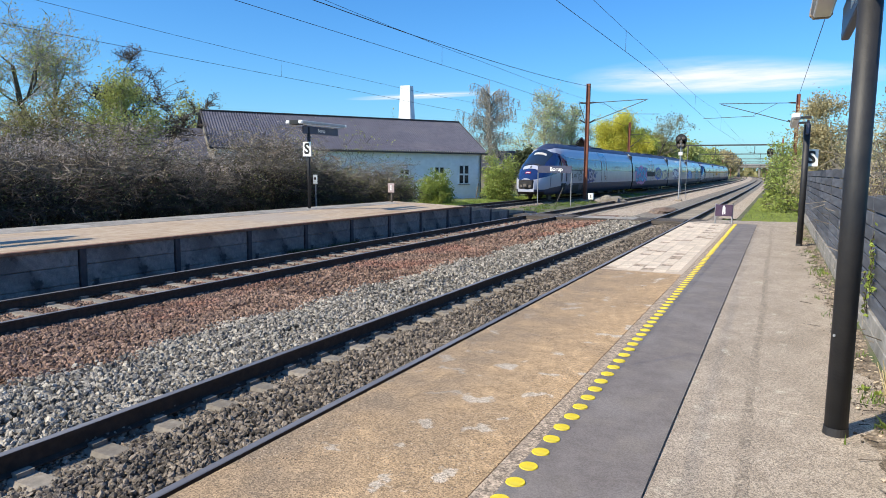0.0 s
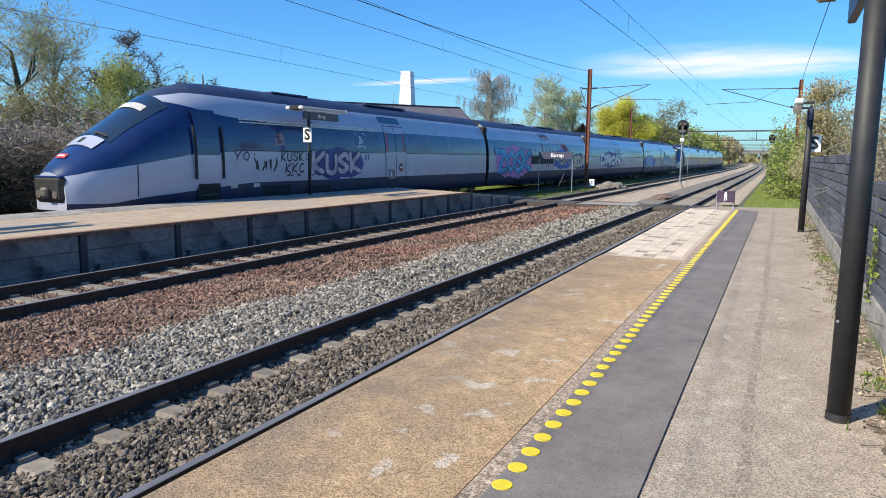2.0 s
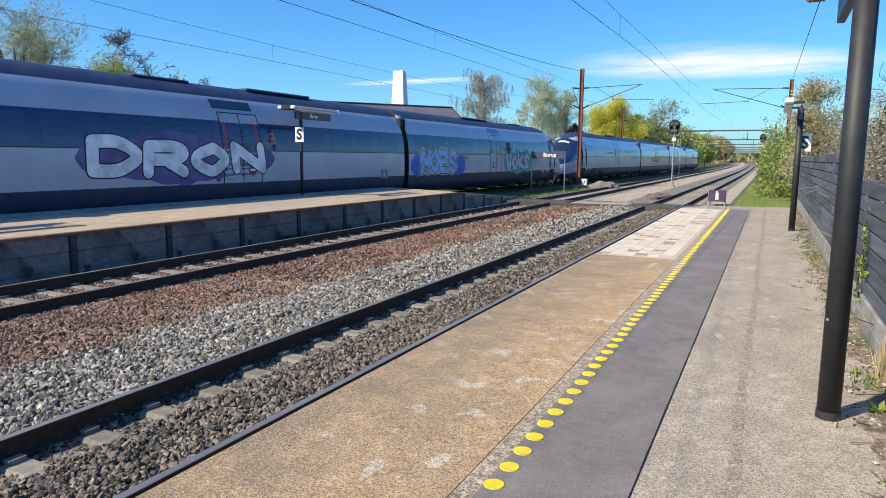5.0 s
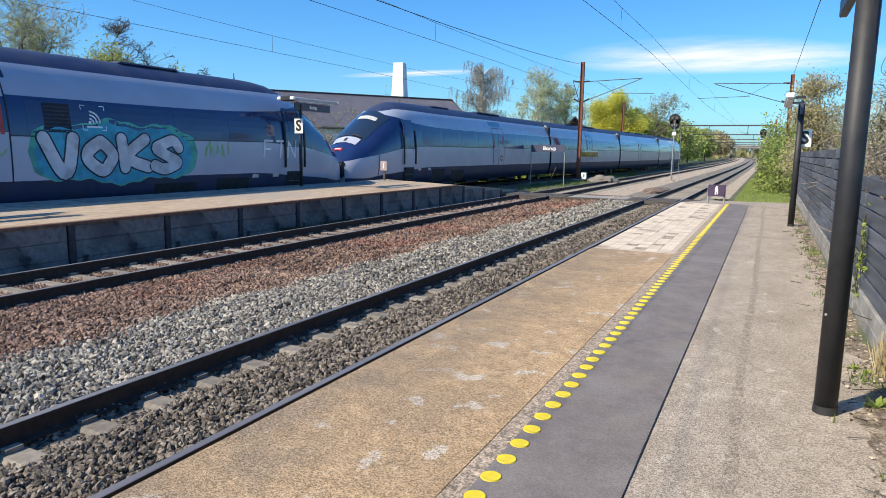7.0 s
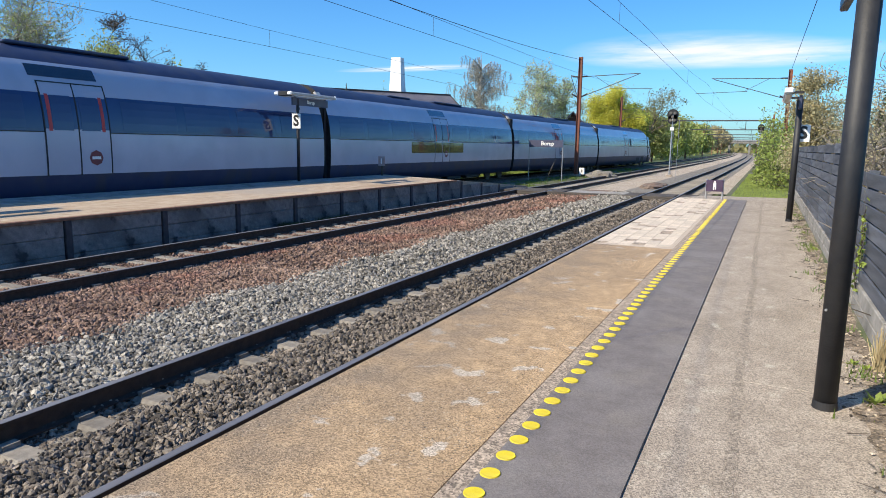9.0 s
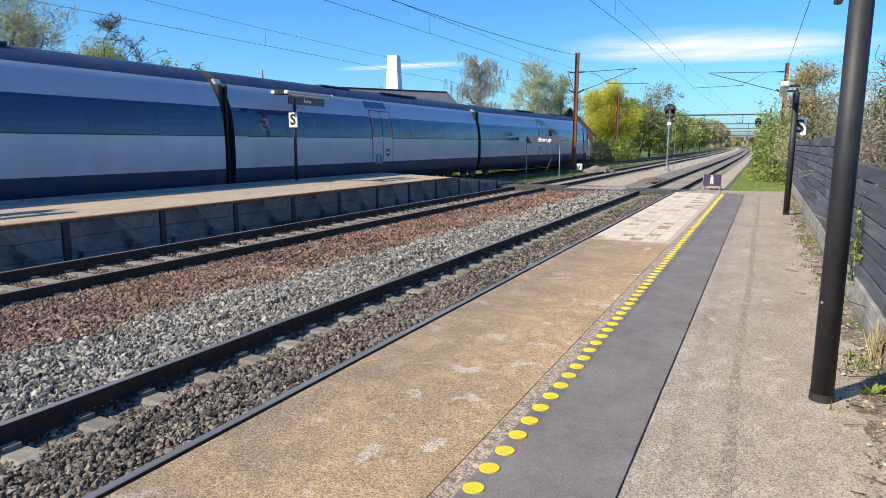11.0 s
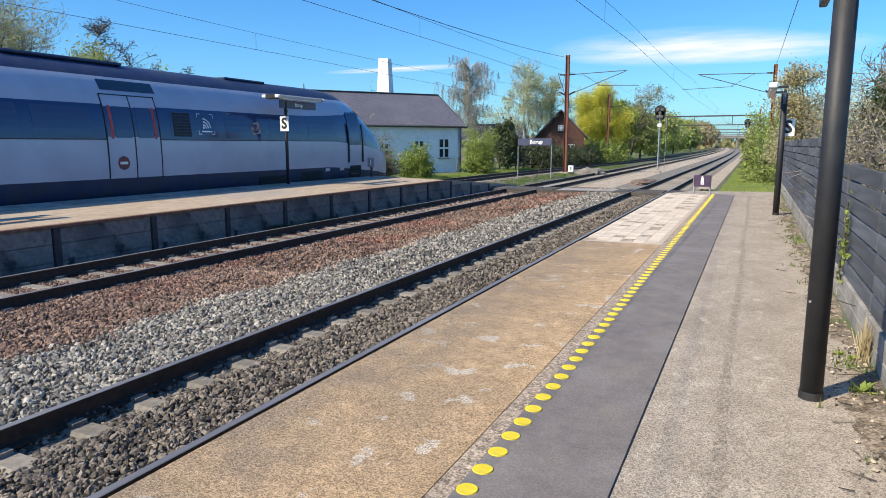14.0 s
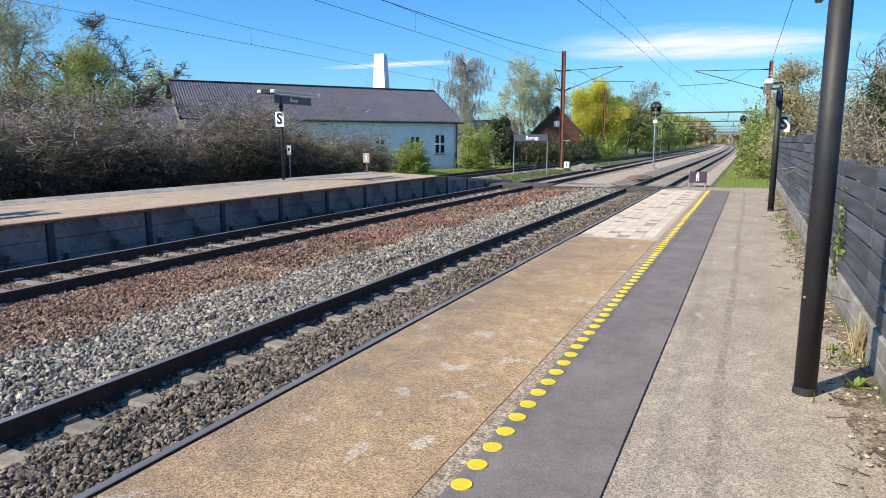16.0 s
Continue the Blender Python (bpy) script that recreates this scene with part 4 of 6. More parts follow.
def build_train():
    cars = []
    labs = ["lead car with a raked blue nose, graffiti on silver side", "middle car with blue and pink graffiti", "middle car with white graffiti lettering",
            "end car with chrome and green graffiti", "second lead car with a raked blue nose and clean silver side", "clean silver and dark blue middle car",
            "clean silver middle car with a dark window band", "rear end car with a sloping dark blue tail"]
    for k in range(8):
        cab, flip = k in (0, 3, 4, 7), k in (3, 7)
        length = OFFS[k + 1] - OFFS[k] - (0.30 if k == 3 else 0)
        doors = [{0: 13.9, 3: 13.8, 4: 14.0, 7: 14.05}[k]] if cab else ([9.0] if k in (1, 5) else [8.4])
        car = rail_car(length, cab, doors, labs[k])
        if k == 0:
            graffiti(car, "KUSK", 8.85, 12.0, 1.32, 2.32, M["g_mauve"], M["g_outline"], M["g_deep"], fat=0.12)
            scrawl(car, "YO:", 4.95, 6.1, 1.92, 2.22, M["g_outline"])
            tag(car, 5.9, 7.0, 1.58, 2.0, M["g_outline"], 3, n=4, r=0.03)
            scrawl(car, "KUSK:", 7.15, 8.7, 1.90, 2.26, M["g_outline"], 0.026)
            scrawl(car, "KKC", 7.35, 8.4, 1.50, 1.84, M["g_outline"], 0.026)
            tag(car, 7.4, 8.3, 1.36, 1.46, M["g_outline"], 6, n=2)
            for z in (3.12, 3.21):
                part("waist_line", side_patch(5.4, 13.45, z, z + 0.035, 0.005, 1, M["g_cream"], "waist_line", ny=4, nz=1), parent=car, label="thin beige line")
            pictogram(car, 12.05)
            for a in (12.35, 12.55):
                part("paint_stroke", bx((1.50, a, 2.06), (0.006, 0.07, 0.26), 0.002, Euler((-0.3, 0, 0)).to_matrix()), M["g_deep"], car)
        if k == 1:
            graffiti(car, "ZOSK", 1.45, 6.9, 1.02, 2.70, M["g_blue"], M["g_outline"], M["g_pink"], shine=M["g_cyan"], fat=0.125, seed=2, wild=2, spots=M["g_lime"])
            graffiti(car, "MSR", 11.35, 15.2, 1.42, 2.64, M["g_grey"], M["g_outline"], M["g_royal"], fat=0.11, spots=M["g_pink"])
            graffiti(car, "EDA", 16.0, 19.1, 1.32, 2.40, M["g_cream"], M["g_outline"], M["g_deep"], fat=0.15, spots=M["g_olive"])
            tag(car, 7.2, 8.0, 2.34, 2.68, M["g_white"], 8, n=6, r=0.014)
            pictogram(car, 8.58)
            for a, b in ((6.9, 9.0), (9.05, 9.82), (9.9, 10.68), (10.75, 11.5)):
                part("lower_band", side_patch(a, b, 1.68, 2.24, 0.009, 1, M["t_black"], "lower_band"), parent=car, label="dark blue painted lower band")
        if k == 5:
            for a, b in ((6.6, 9.0), (9.05, 9.82), (9.9, 10.68), (10.75, 12.4)):
                part("low_window", side_patch(a, b, 1.68, 2.20, 0.009, 1, M["t_front"], "low_window"), parent=car, label="dark low window under the waist band")
        if k == 2:
            graffiti(car, "DRON", 3.9, 10.4, 1.40, 2.60, M["g_white"], M["g_outline"], M["g_violet"], fat=0.14, seed=3)
        if k == 3:
            p = Paint(-1, 11.0)
            p.splash(-2.45, 2.55, 1.10, 2.66, 0.004, 9, 0.25)
            p.done("graffiti_ground", M["g_green"], car, "sprayed green cloud")
            p = Paint(-1, 11.05)
            p.splash(-2.28, 2.36, 1.14, 2.54, 0.006, 9, 0.25)
            p.done("graffiti_ground", M["g_teal"], car, "sprayed teal cloud")
            graffiti(car, "VOKS", 9.0, 13.15, 1.22, 2.44, M["g_chrome"], M["g_outline"], None, flip=True, fat=0.145, seed=4)
            for u0, u1, zt, sd in ((-2.9, -1.4, 2.2, 5), (1.3, 3.0, 2.15, 7)):
                p = Paint(-1, 22.0)
                p.splash(u0, u1, 1.15, zt, 0.005, sd)
                p.done("graffiti_ground", M["g_royal"], car, "royal blue paint cloud")
            graffiti(car, "MOES", 20.1, 23.9, 1.12, 2.52, M["g_sky"], M["g_outline"], None, flip=True, halo=M["g_cream"], fat=0.17, seed=5)
            tag(car, 18.7, 19.6, 1.9, 2.22, M["g_outline"], 14, flip=True, n=6, r=0.014)
            tag(car, 7.2, 8.2, 1.75, 2.2, M["g_lime"], 4, flip=True, n=5)
            tag(car, 13.9, 14.6, 1.75, 2.0, M["g_lime"], 12, flip=True, n=3)
            scrawl(car, "FTN", 3.9, 5.7, 1.70, 2.32, M["g_white"], 0.036, flip=True, label="loose white sprayed scrawl")
        if flip:
            a = 11.72 if k == 3 else 12.28
            pictogram(car, a, True)
            grille = part("louvre_panel", side_patch(a + 0.62, a + 1.28, 2.34, 3.02, 0.006, -1, M["t_black"], "louvre_panel"), parent=car, label="black louvred intake panel")
            for q in range(7):
                part("slat", side_patch(a + 0.64, a + 1.26, 2.38 + 0.09 * q, 2.41 + 0.09 * q, 0.016, -1, M["t_skirt"], "slat", nz=1), parent=grille)
        cars.append((car, OFFS[k], length, flip))
    return cars


TRAIN = build_train()


# ---- motion of the train along the far track ----
PLAN_Y = np.linspace(-260, 320, 5801)
PLAN_X = np.array([track_x(3, y) for y in PLAN_Y])
PLAN_S = np.concatenate([[0], np.cumsum(np.hypot(np.diff(PLAN_X), np.diff(PLAN_Y)))])
PLAN_S -= np.interp(0, PLAN_Y, PLAN_S)


def on_track(s):
    y = float(np.interp(s, PLAN_S, PLAN_Y))
    return Vector((float(np.interp(y, PLAN_Y, PLAN_X)), y, RAIL_Z))


def front_at(t):
    return 45.577 - 18.1976 * t + 0.31496 * t * t - 0.0023924 * t ** 3


def motions():
    for car, off, length, flip in TRAIN:
        rows = []
        for i in range(33):
            t = i * 0.5
            a, b = on_track(front_at(t) + off), on_track(front_at(t) + off + length)
            if flip:
                a, b = b, a
            turn = math.degrees(math.atan2(b.y - a.y, b.x - a.x)) - 90
            rows.append((t, pose(a.x, a.y, a.z, 0, 0, turn)))
        walk(car, rows)

# ---- high thin clouds ----
for cx, cy, cz, rx, ry in ((-330, 3050, 400, 560, 620), (-60, 3500, 440, 560, 560), (-1820, 3300, 420, 520, 150)):
    bm = bmesh.new()
    bmesh.ops.create_grid(bm, x_segments=2, y_segments=2, size=1)
    c = part("cloud", bm, M["cloud"], kind="structure", label="thin white veil of high cloud", m=Matrix.Translation((cx, cy, cz)) @ Matrix.Diagonal((rx, ry, 1, 1)))
    c.visible_shadow = False


# ---- platform lamps with name board ----
def glyph_plate(parent, name, w, h, body, size, plate_mat, ink, m, label):
    pl = part(name, bx((0, 0, 0), (w, h, 0.02), 0.004), plate_mat, parent, label, m=m)
    part("lettering", text_mesh("lettering", body, size, ink, offset=0.034 * size, extrude=0.002), parent=pl, m=Matrix.Translation((0, 0, 0.013)))
    return pl


FACE_CAM = Matrix(((1, 0, 0, 0), (0, 0, -1, 0), (0, 1, 0, 0), (0, 0, 0, 1)))
FACE_EAST = Matrix(((0, 0, 1, 0), (1, 0, 0, 0), (0, 1, 0, 0), (0, 0, 0, 1)))
FACE_WEST = Matrix(((0, 0, -1, 0), (-1, 0, 0, 0), (0, 1, 0, 0), (0, 0, 0, 1)))


def platform_lamp(x, y, z, plate, label, radius=0.065, height=2.98, tilt=0.0, tubes=(-0.24,), plate_size=(0.36, 0.50), reach=2.24, cap="white"):
    """Dark post with twin tube lamps along the platform and a name board between them."""
    lamp = thing("platform_lamp", label, "platform lamp", pose(x, y, z, 0, tilt), group="platform lamps")
    part("post", rd((0, 0, 0), (0, 0, height - 0.12), radius, radius * 0.97, 24), M["pole"], lamp, smooth=True)
    part("base_flange", rd((0, 0, -0.01), (0, 0, 0.05), radius * 1.10, radius * 1.05, 24), M["pole"], lamp)
    part("inspection_screw", rd((-radius * 0.75, -radius * 0.7, 0.62), (-radius * 0.82, -radius * 0.78, 0.62), 0.008), M["galv"], lamp)
    for sx in tubes:
        tube = part("tube_housing", bx((sx, (reach - 0.74) / 2, height), (0.17, reach + 0.66, 0.11), 0.03), M["lamp_grey"], lamp, "pale grey tube lamp housing")
        for e in (-0.74, reach):
            part("end_cap", bx((sx, e, height), (0.18, 0.09, 0.12), 0.03), M[cap], tube)
        part("diffuser", bx((sx, (reach - 0.74) / 2, height - 0.07), (0.13, reach + 0.36, 0.03), 0.01), M["white"], tube)
    if len(tubes) > 1:
        part("end_bracket", bx((0, -0.60, height), (0.40, 0.34, 0.15), 0.015), M["black"], lamp)
    x0, x1 = min(tubes) - 0.07, max(max(tubes) + 0.07, 0.05)
    for e in (-0.35, 1.25):
        part("cross_bracket", bx(((x0 + x1) / 2, e, height - 0.01), (x1 - x0, 0.06, 0.05), 0.005), M["pole"], lamp)
    board = part("name_board", bx((0, 0.70, height - 0.22), (0.06, 2.0, 0.26), 0.01), M["sign_blue"], lamp, "dark name board")
    for fm, sx in ((FACE_EAST, 1), (FACE_WEST, -1)):
        part("lettering", text_mesh("lettering", "Borup", 0.17, M["white"], 0.004, 0.002), parent=board, m=Matrix.Translation((sx * 0.032, 0.70, height - 0.22)) @ fm)
    part("bracket_arm", bx((0, -0.05, height - 0.28), (0.05, 0.10, 0.5), 0.01, Euler((0.5, 0, 0)).to_matrix()), M["pole"], lamp)
    if plate:
        px, py, pz = plate
        glyph_plate(lamp, "stop_plate", *plate_size, "S", plate_size[1], M["white"], M["black"], Matrix.Translation((px, py, pz)) @ FACE_CAM, "white plate with black letter S")
    return lamp


platform_lamp(0.405, 4.49, -0.003, None, "dark steel lamp post standing on the near platform by the fence", tubes=(-0.16,), cap="lamp_cap_shaded")
platform_lamp(0.50, 16.4, -0.003, (0.115, 0.09, 1.93), "dark steel lamp post with white stop plate beside the fence", height=2.78, plate_size=(0.27, 0.37))
platform_lamp(-14.62, 4.0, 0.185, None, "dark slim lamp post on the island platform", radius=0.055, tubes=(-0.27, 0.27), reach=1.75)
platform_lamp(-14.62, 18.4, 0.185, (0, -0.085, 2.10), "dark slim lamp post with white stop plate on the island platform", radius=0.055, tubes=(-0.27, 0.27), reach=1.75)


# ---- signs ----
def two_post_sign(name, label, x0, x1, y, z0, z1, zt, board_mat, category):
    s = thing(name, label, category, pose((x0 + x1) / 2, y, z0))
    w = x1 - x0
    for sx in (-w / 2, w / 2):
        part("post", rd((sx, 0, 0), (sx, 0, zt - z0 + 0.02), 0.03), M["galv"], s)
    b = part("board", bx((0, -0.045, (z1 + zt) / 2 - z0), (w + 0.02, 0.03, zt - z1), 0.005), board_mat, s)
    return s, b


s, b = two_post_sign("station_sign", "dark blue station name sign on two thin posts in the verge", -14.60, -12.28, 43, -0.72, 1.52, 1.99, M["sign_blue"], "station sign")
part("lettering", text_mesh("lettering", "Borup", 0.36, M["white"], 0.008, 0.003), parent=b, m=Matrix.Translation((0.12, -0.063, 2.475)) @ FACE_CAM)
part("strut", rd((0.1, -0.05, 0), (0.62, -0.02, 1.25), 0.025), M["t_steel"], s)
s, b = two_post_sign("warning_sign", "small purple warning sign on two short posts at the platform end", -1.70, -1.22, 22.42, -0.004, 0.24, 0.60, M["purple"], "warning sign")
bm = bmesh.new()
for c, sz in (((0, 0.035, 0), (0.085, 0.13, 0.004)), ((0, 0.130, 0), (0.05, 0.045, 0.004)), ((-0.026, -0.075, 0), (0.034, 0.10, 0.004)), ((0.030, -0.070, 0), (0.034, 0.09, 0.004))):
    box(bm, c, sz)
part("white_symbol", bm, M["white"], b, m=Matrix.Translation((0, -0.063, 0.42)) @ FACE_CAM)
s = thing("marker_sign", "small faded mauve board on a short post on the island platform", "sign", pose(-14.75, 24.15, 0.18))
part("post", bx((0, 0, 0.4), (0.09, 0.06, 0.8), 0.005), M["timber"], s)
b = part("board", bx((0, -0.05, 0.66), (0.31, 0.03, 0.40), 0.005), M["sign_mauve"], s)
part("white_bar", bx((0, -0.068, 0.66), (0.05, 0.006, 0.22)), M["white"], b)
s = thing("line_marker", "white plate on a thin post behind the far track", "sign", pose(-19.0, 24.4, GROUND_Z))
part("post", rd((0, 0, 0), (0, 0, 2.1), 0.025), M["galv"], s)
b = part("board", bx((0, -0.03, 1.95), (0.24, 0.02, 0.42), 0.005), M["white"], s)
part("dark_bar", bx((0, -0.043, 1.98), (0.10, 0.005, 0.12)), M["black"], b)
s = thing("trackside_box", "small white trackside box on a stub post in the verge", "box", pose(-12.75, 50.2, -0.70))
part("stub_post", bx((0, 0, 0.12), (0.08, 0.08, 0.24)), M["t_steel"], s)
b = part("housing", bx((0, 0, 0.44), (0.40, 0.24, 0.50), 0.02), M["white"], s)
part("dark_mark", bx((0.02, -0.124, 0.46), (0.07, 0.006, 0.22)), M["black"], b)


# ---- catenary masts ----
def steel_mast(x, y, z, h, label, arms):
    """Rust-brown H-section mast with hinged cantilevers; arms are (reach, top height)."""
    mast = thing("catenary_mast", label, "catenary mast", pose(x, y, z), group="catenary masts")
    bm = bmesh.new()
    for sx in (-0.13, 0.13):
        box(bm, (sx, 0, h / 2), (0.022, 0.26, h))
    box(bm, (0, 0, h / 2), (0.26, 0.016, h))
    part("post", bm, M["mast"], mast)
    part("footing", bx((0, 0, 0.02), (0.7, 0.7, 0.24), 0.04), M["concrete"], mast)
    for reach, top in arms:
        sg = 1 if reach > 0 else -1
        arm = part("cantilever", rd((sg * 0.15, 0, top), (reach, 0, top + 0.12), 0.028, seg=8), M["wire"], mast, "thin steel cantilever arm")
        part("stay", rd((sg * 0.15, 0, top - 1.55), (reach * 0.97, 0, top + 0.06), 0.028, seg=8), M["wire"], arm)
        part("steady_arm", rd((reach * 0.52, 0, top - 0.92), (reach * 1.2, 0, top - 1.02), 0.02, seg=8), M["wire"], arm)
        part("brace", rd((reach * 0.25, 0, top + 0.02), (reach * 0.55, 0, top - 0.88), 0.016, seg=8), M["wire"], arm)
        for zz in (top, top - 1.55):
            part("insulator", rd((sg * 0.16, 0, zz), (sg * 0.62, 0, zz + (0.02 if zz == top else 0.25)), 0.065, 0.05, 8), M["t_black"], arm)
    return mast


steel_mast(-13.75, 52.2, -0.74, 9.25, "rust-brown steel catenary mast in the verge between tracks", ((4.6, 7.75), (-0.75, 7.75)))
steel_mast(1.02, 57.8, -0.55, 8.2, "rust-brown steel catenary mast beside the platform track", ((-5.6, 7.55),))
steel_mast(-17.6, 88.0, -0.75, 8.8, "weathered rust-brown catenary mast by the far hedge", ((2.2, 7.2),))


def gantry(y, label):
    x0, x1, top = track_x(3, y) - 3.6, track_x(1, y) + 4.6, 7.0
    g = thing("catenary_gantry", label, "catenary gantry", pose(0, y, GROUND_Z), group="catenary gantries")
    for x in (x0, x1):
        part("post", bx((x, 0, (top + 1) / 2), (0.28, 0.28, top + 1.0), 0.02), M["mast"], g)
    part("beam", bx(((x0 + x1) / 2, 0, top), (x1 - x0, 0.22, 0.22), 0.02), M["wire"], g)
    for k in (1, 2, 3):
        hx = track_x(k, y)
        part("drop_arm", rd((hx + 0.6, 0, top), (hx + 0.6, 0, top - 1.4), 0.05, seg=8), M["wire"], g)
        part("steady_arm", rd((hx + 0.6, 0, top - 1.3), (hx - 0.3, 0, top - 1.15), 0.03, seg=8), M["wire"], g)
    return g


for y in (118, 172, 228, 285, 345, 405):
    gantry(y, "steel catenary gantry spanning all three tracks")

# ---- overhead wires ----
SUPPORT = [-58, -4, 52, 118, 172, 228, 285, 345]


def overhead(k):
    w = thing("overhead_wire", "thin dark contact wire hung from a carrier wire", "overhead wire", group="overhead wires")
    carrier, contact, drops = [], [], []
    for a, b in zip(SUPPORT, SUPPORT[1:]):
        n = 12
        for i in range(n + (1 if b == SUPPORT[-1] else 0)):
            u = i / n
            y = a + (b - a) * u
            st = 0.2 * (1 - 2 * abs(u - 0.5) * 2)
            x = track_x(k, y) + st
            zc = 6.25 - 0.72 * 4 * u * (1 - u)
            carrier.append((x, y, zc))
            contact.append((x, y, 4.98))
            if i % 4 == 1 and y < 130:
                drops.append((x, y, zc))
    oct6 = [(math.cos(i * math.pi / 3), math.sin(i * math.pi / 3)) for i in range(6)]
    for nm, pts, r in (("carrier_wire", carrier, 0.0055), ("contact_wire", contact, 0.0065)):
        V, F = sweep([(a * r, b * r) for a, b in oct6], pts)
        part(nm, mesh_data(nm, V, F, M["wire"]), parent=w)
    for x, y, z in drops:
        part("dropper", rd((x, y, 4.98), (x, y, z), 0.005, seg=5), M["wire"], w)


for k in (1, 2, 3):
    overhead(k)
w = thing("feeder_cable", "dark feeder cable strung between masts", "cable")
sag = [(-13.7 + 0.012 * (52.2 - yy), yy, 8.3 - 0.0000 * yy - 1.5 * (1 - ((yy - 10) / 42.2) ** 2) if yy > -32.2 else 8.3) for yy in np.linspace(52.2, -32, 30)]
V, F = sweep([(math.cos(i * math.pi / 3) * 0.014, math.sin(i * math.pi / 3) * 0.014) for i in range(6)], sag)
part("cable", mesh_data("cable", V, F, M["wire"]), parent=w)
w = thing("anchor_cable", "dark cable rising from the mast", "cable")
part("cable", rd((1.05, 57.7, 7.65), (1.05, -30.0, 4.9), 0.014, seg=6), M["wire"], w)


# ---- signals ----
def signal(x, y, z, h, label):
    s = thing("railway_signal", label, "signal", pose(x, y, z), group="railway signals")
    part("post", rd((0, 0, 0), (0, 0, h), 0.06, seg=12), M["galv"], s)
    part("footing", bx((0, 0, 0.05), (0.5, 0.5, 0.2), 0.03), M["concrete"], s)
    for lx in (-0.2, 0.2):
        part("ladder_rail", rd((lx + 0.32, 0.1, 0), (lx + 0.32, 0.1, h - 0.3), 0.02, seg=6), M["galv"], s)
    bm = bmesh.new()
    rod(bm, (0, -0.03, h), (0, 0.03, h), 0.46, seg=28)
    rod(bm, (0, -0.03, h - 0.40), (0, 0.03, h - 0.40), 0.40, seg=28)
    head = part("head", bm, M["black"], s, "round-topped black signal head")
    for lx, lz in ((-0.17, 0.12), (0.17, 0.12), (0, -0.18), (-0.15, -0.45), (0.15, -0.45)):
        part("lens_hood", rd((lx, -0.22, h + lz), (lx, -0.03, h + lz), 0.12, 0.10, 14), M["t_steel"], head)
    part("number_plate", bx((0, -0.08, h - 1.15), (0.32, 0.02, 0.26), 0.005), M["white"], s)
    return s


signal(-7.30, 57.6, -0.74, 5.05, "black multi-lens railway signal on a grey post between tracks")
signal(-1.2, 104, -0.7, 5.4, "distant black railway signal beside the platform track")


# ---- fence ----
def fence_run(y0, y1, top, label):
    f = thing("plank_fence", label, "fence", pose(0.87, 0, 0), group="plank fences")
    bay = (y1 - y0) / round((y1 - y0) / 1.92)
    n = round((y1 - y0) / bay)
    board = bpy.data.meshes.new("board")
    bm = bx((0, 0, 0), (0.024, bay - 0.05, 0.133), 0.004)
    bm.to_mesh(board)
    bm.free()
    board.materials.append(M["fence"])
    plinth = bpy.data.meshes.new("plinth_board")
    bm = bx((0, 0, 0), (0.05, bay - 0.06, 0.145), 0.006)
    bm.to_mesh(plinth)
    bm.free()
    plinth.materials.append(M["plinth"])
    rr = random.Random(int(top * 100))
    for i in range(n + 1):
        part("post", bx((0.05, y0 + i * bay, top / 2 - 0.1), (0.09, 0.09, top + 0.22), 0.006), M["fence"], f)
    for i in range(n):
        yc = y0 + (i + 0.5) * bay
        for j in (0, 1):
            part("plinth_board", plinth, parent=f, m=pose(0, yc, 0.06 + j * 0.15, 0, 0, 0), label="stained concrete plinth board")
        z = 0.365
        while z < top:
            part("board", board, parent=f, m=pose(rr.uniform(-0.004, 0.004), yc, z, rr.uniform(-0.25, 0.25), rr.uniform(-2.5, -0.5), 0))
            z += 0.153
    return f


fence_run(-5.8, 9.6, 1.36, "dark grey horizontal plank fence with concrete plinth")
fence_run(9.7, 27.0, 1.66, "taller dark grey horizontal plank fence with concrete plinth")


# ---- white house ----
def oriented(x, y, z, ang):
    return Matrix.Translation((x, y, z)) @ Matrix.Rotation(ang, 4, "Z")


def window_unit(parent, x, z, w, h, y=-0.02, glazing=(2, 2)):
    wn_ = part("window", bx((x, y, z), (w, 0.06, h), 0.005), M["white"], parent, "white casement window")
    gx, gz = glazing
    for i in range(gx):
        for j in range(gz):
            pw, ph = w / gx - 0.15, (h / gz - 0.15)
            part("pane", bx((x - w / 2 + (i + 0.5) * w / gx, y - 0.032, z - h / 2 + (j + 0.5) * h / gz), (pw, 0.01, ph)), M["pane"], wn_)
    part("sill", bx((x, y - 0.06, z - h / 2 - 0.05), (w + 0.16, 0.18, 0.06), 0.01), M["plinth"], wn_)
    return wn_


def roof_mesh(length, half, rise, over=0.35, waves=True):
    """One pitch of a corrugated roof, eaves at y = 0, ridge at y = half."""
    n = int(length / 0.10)
    V, F = [], []
    for i in range(n + 1):
        x = -over + (length + 2 * over) * i / n
        z = 0.035 * math.cos(i * math.pi) if waves else 0
        V += [(x, -0.4, -0.4 * rise / half + z), (x, half, rise + z)]
    for i in range(n):
        F.append((2 * i, 2 * i + 2, 2 * i + 3, 2 * i + 1))
    return mesh_data("roof_pitch", V, F, M["house_roof"])


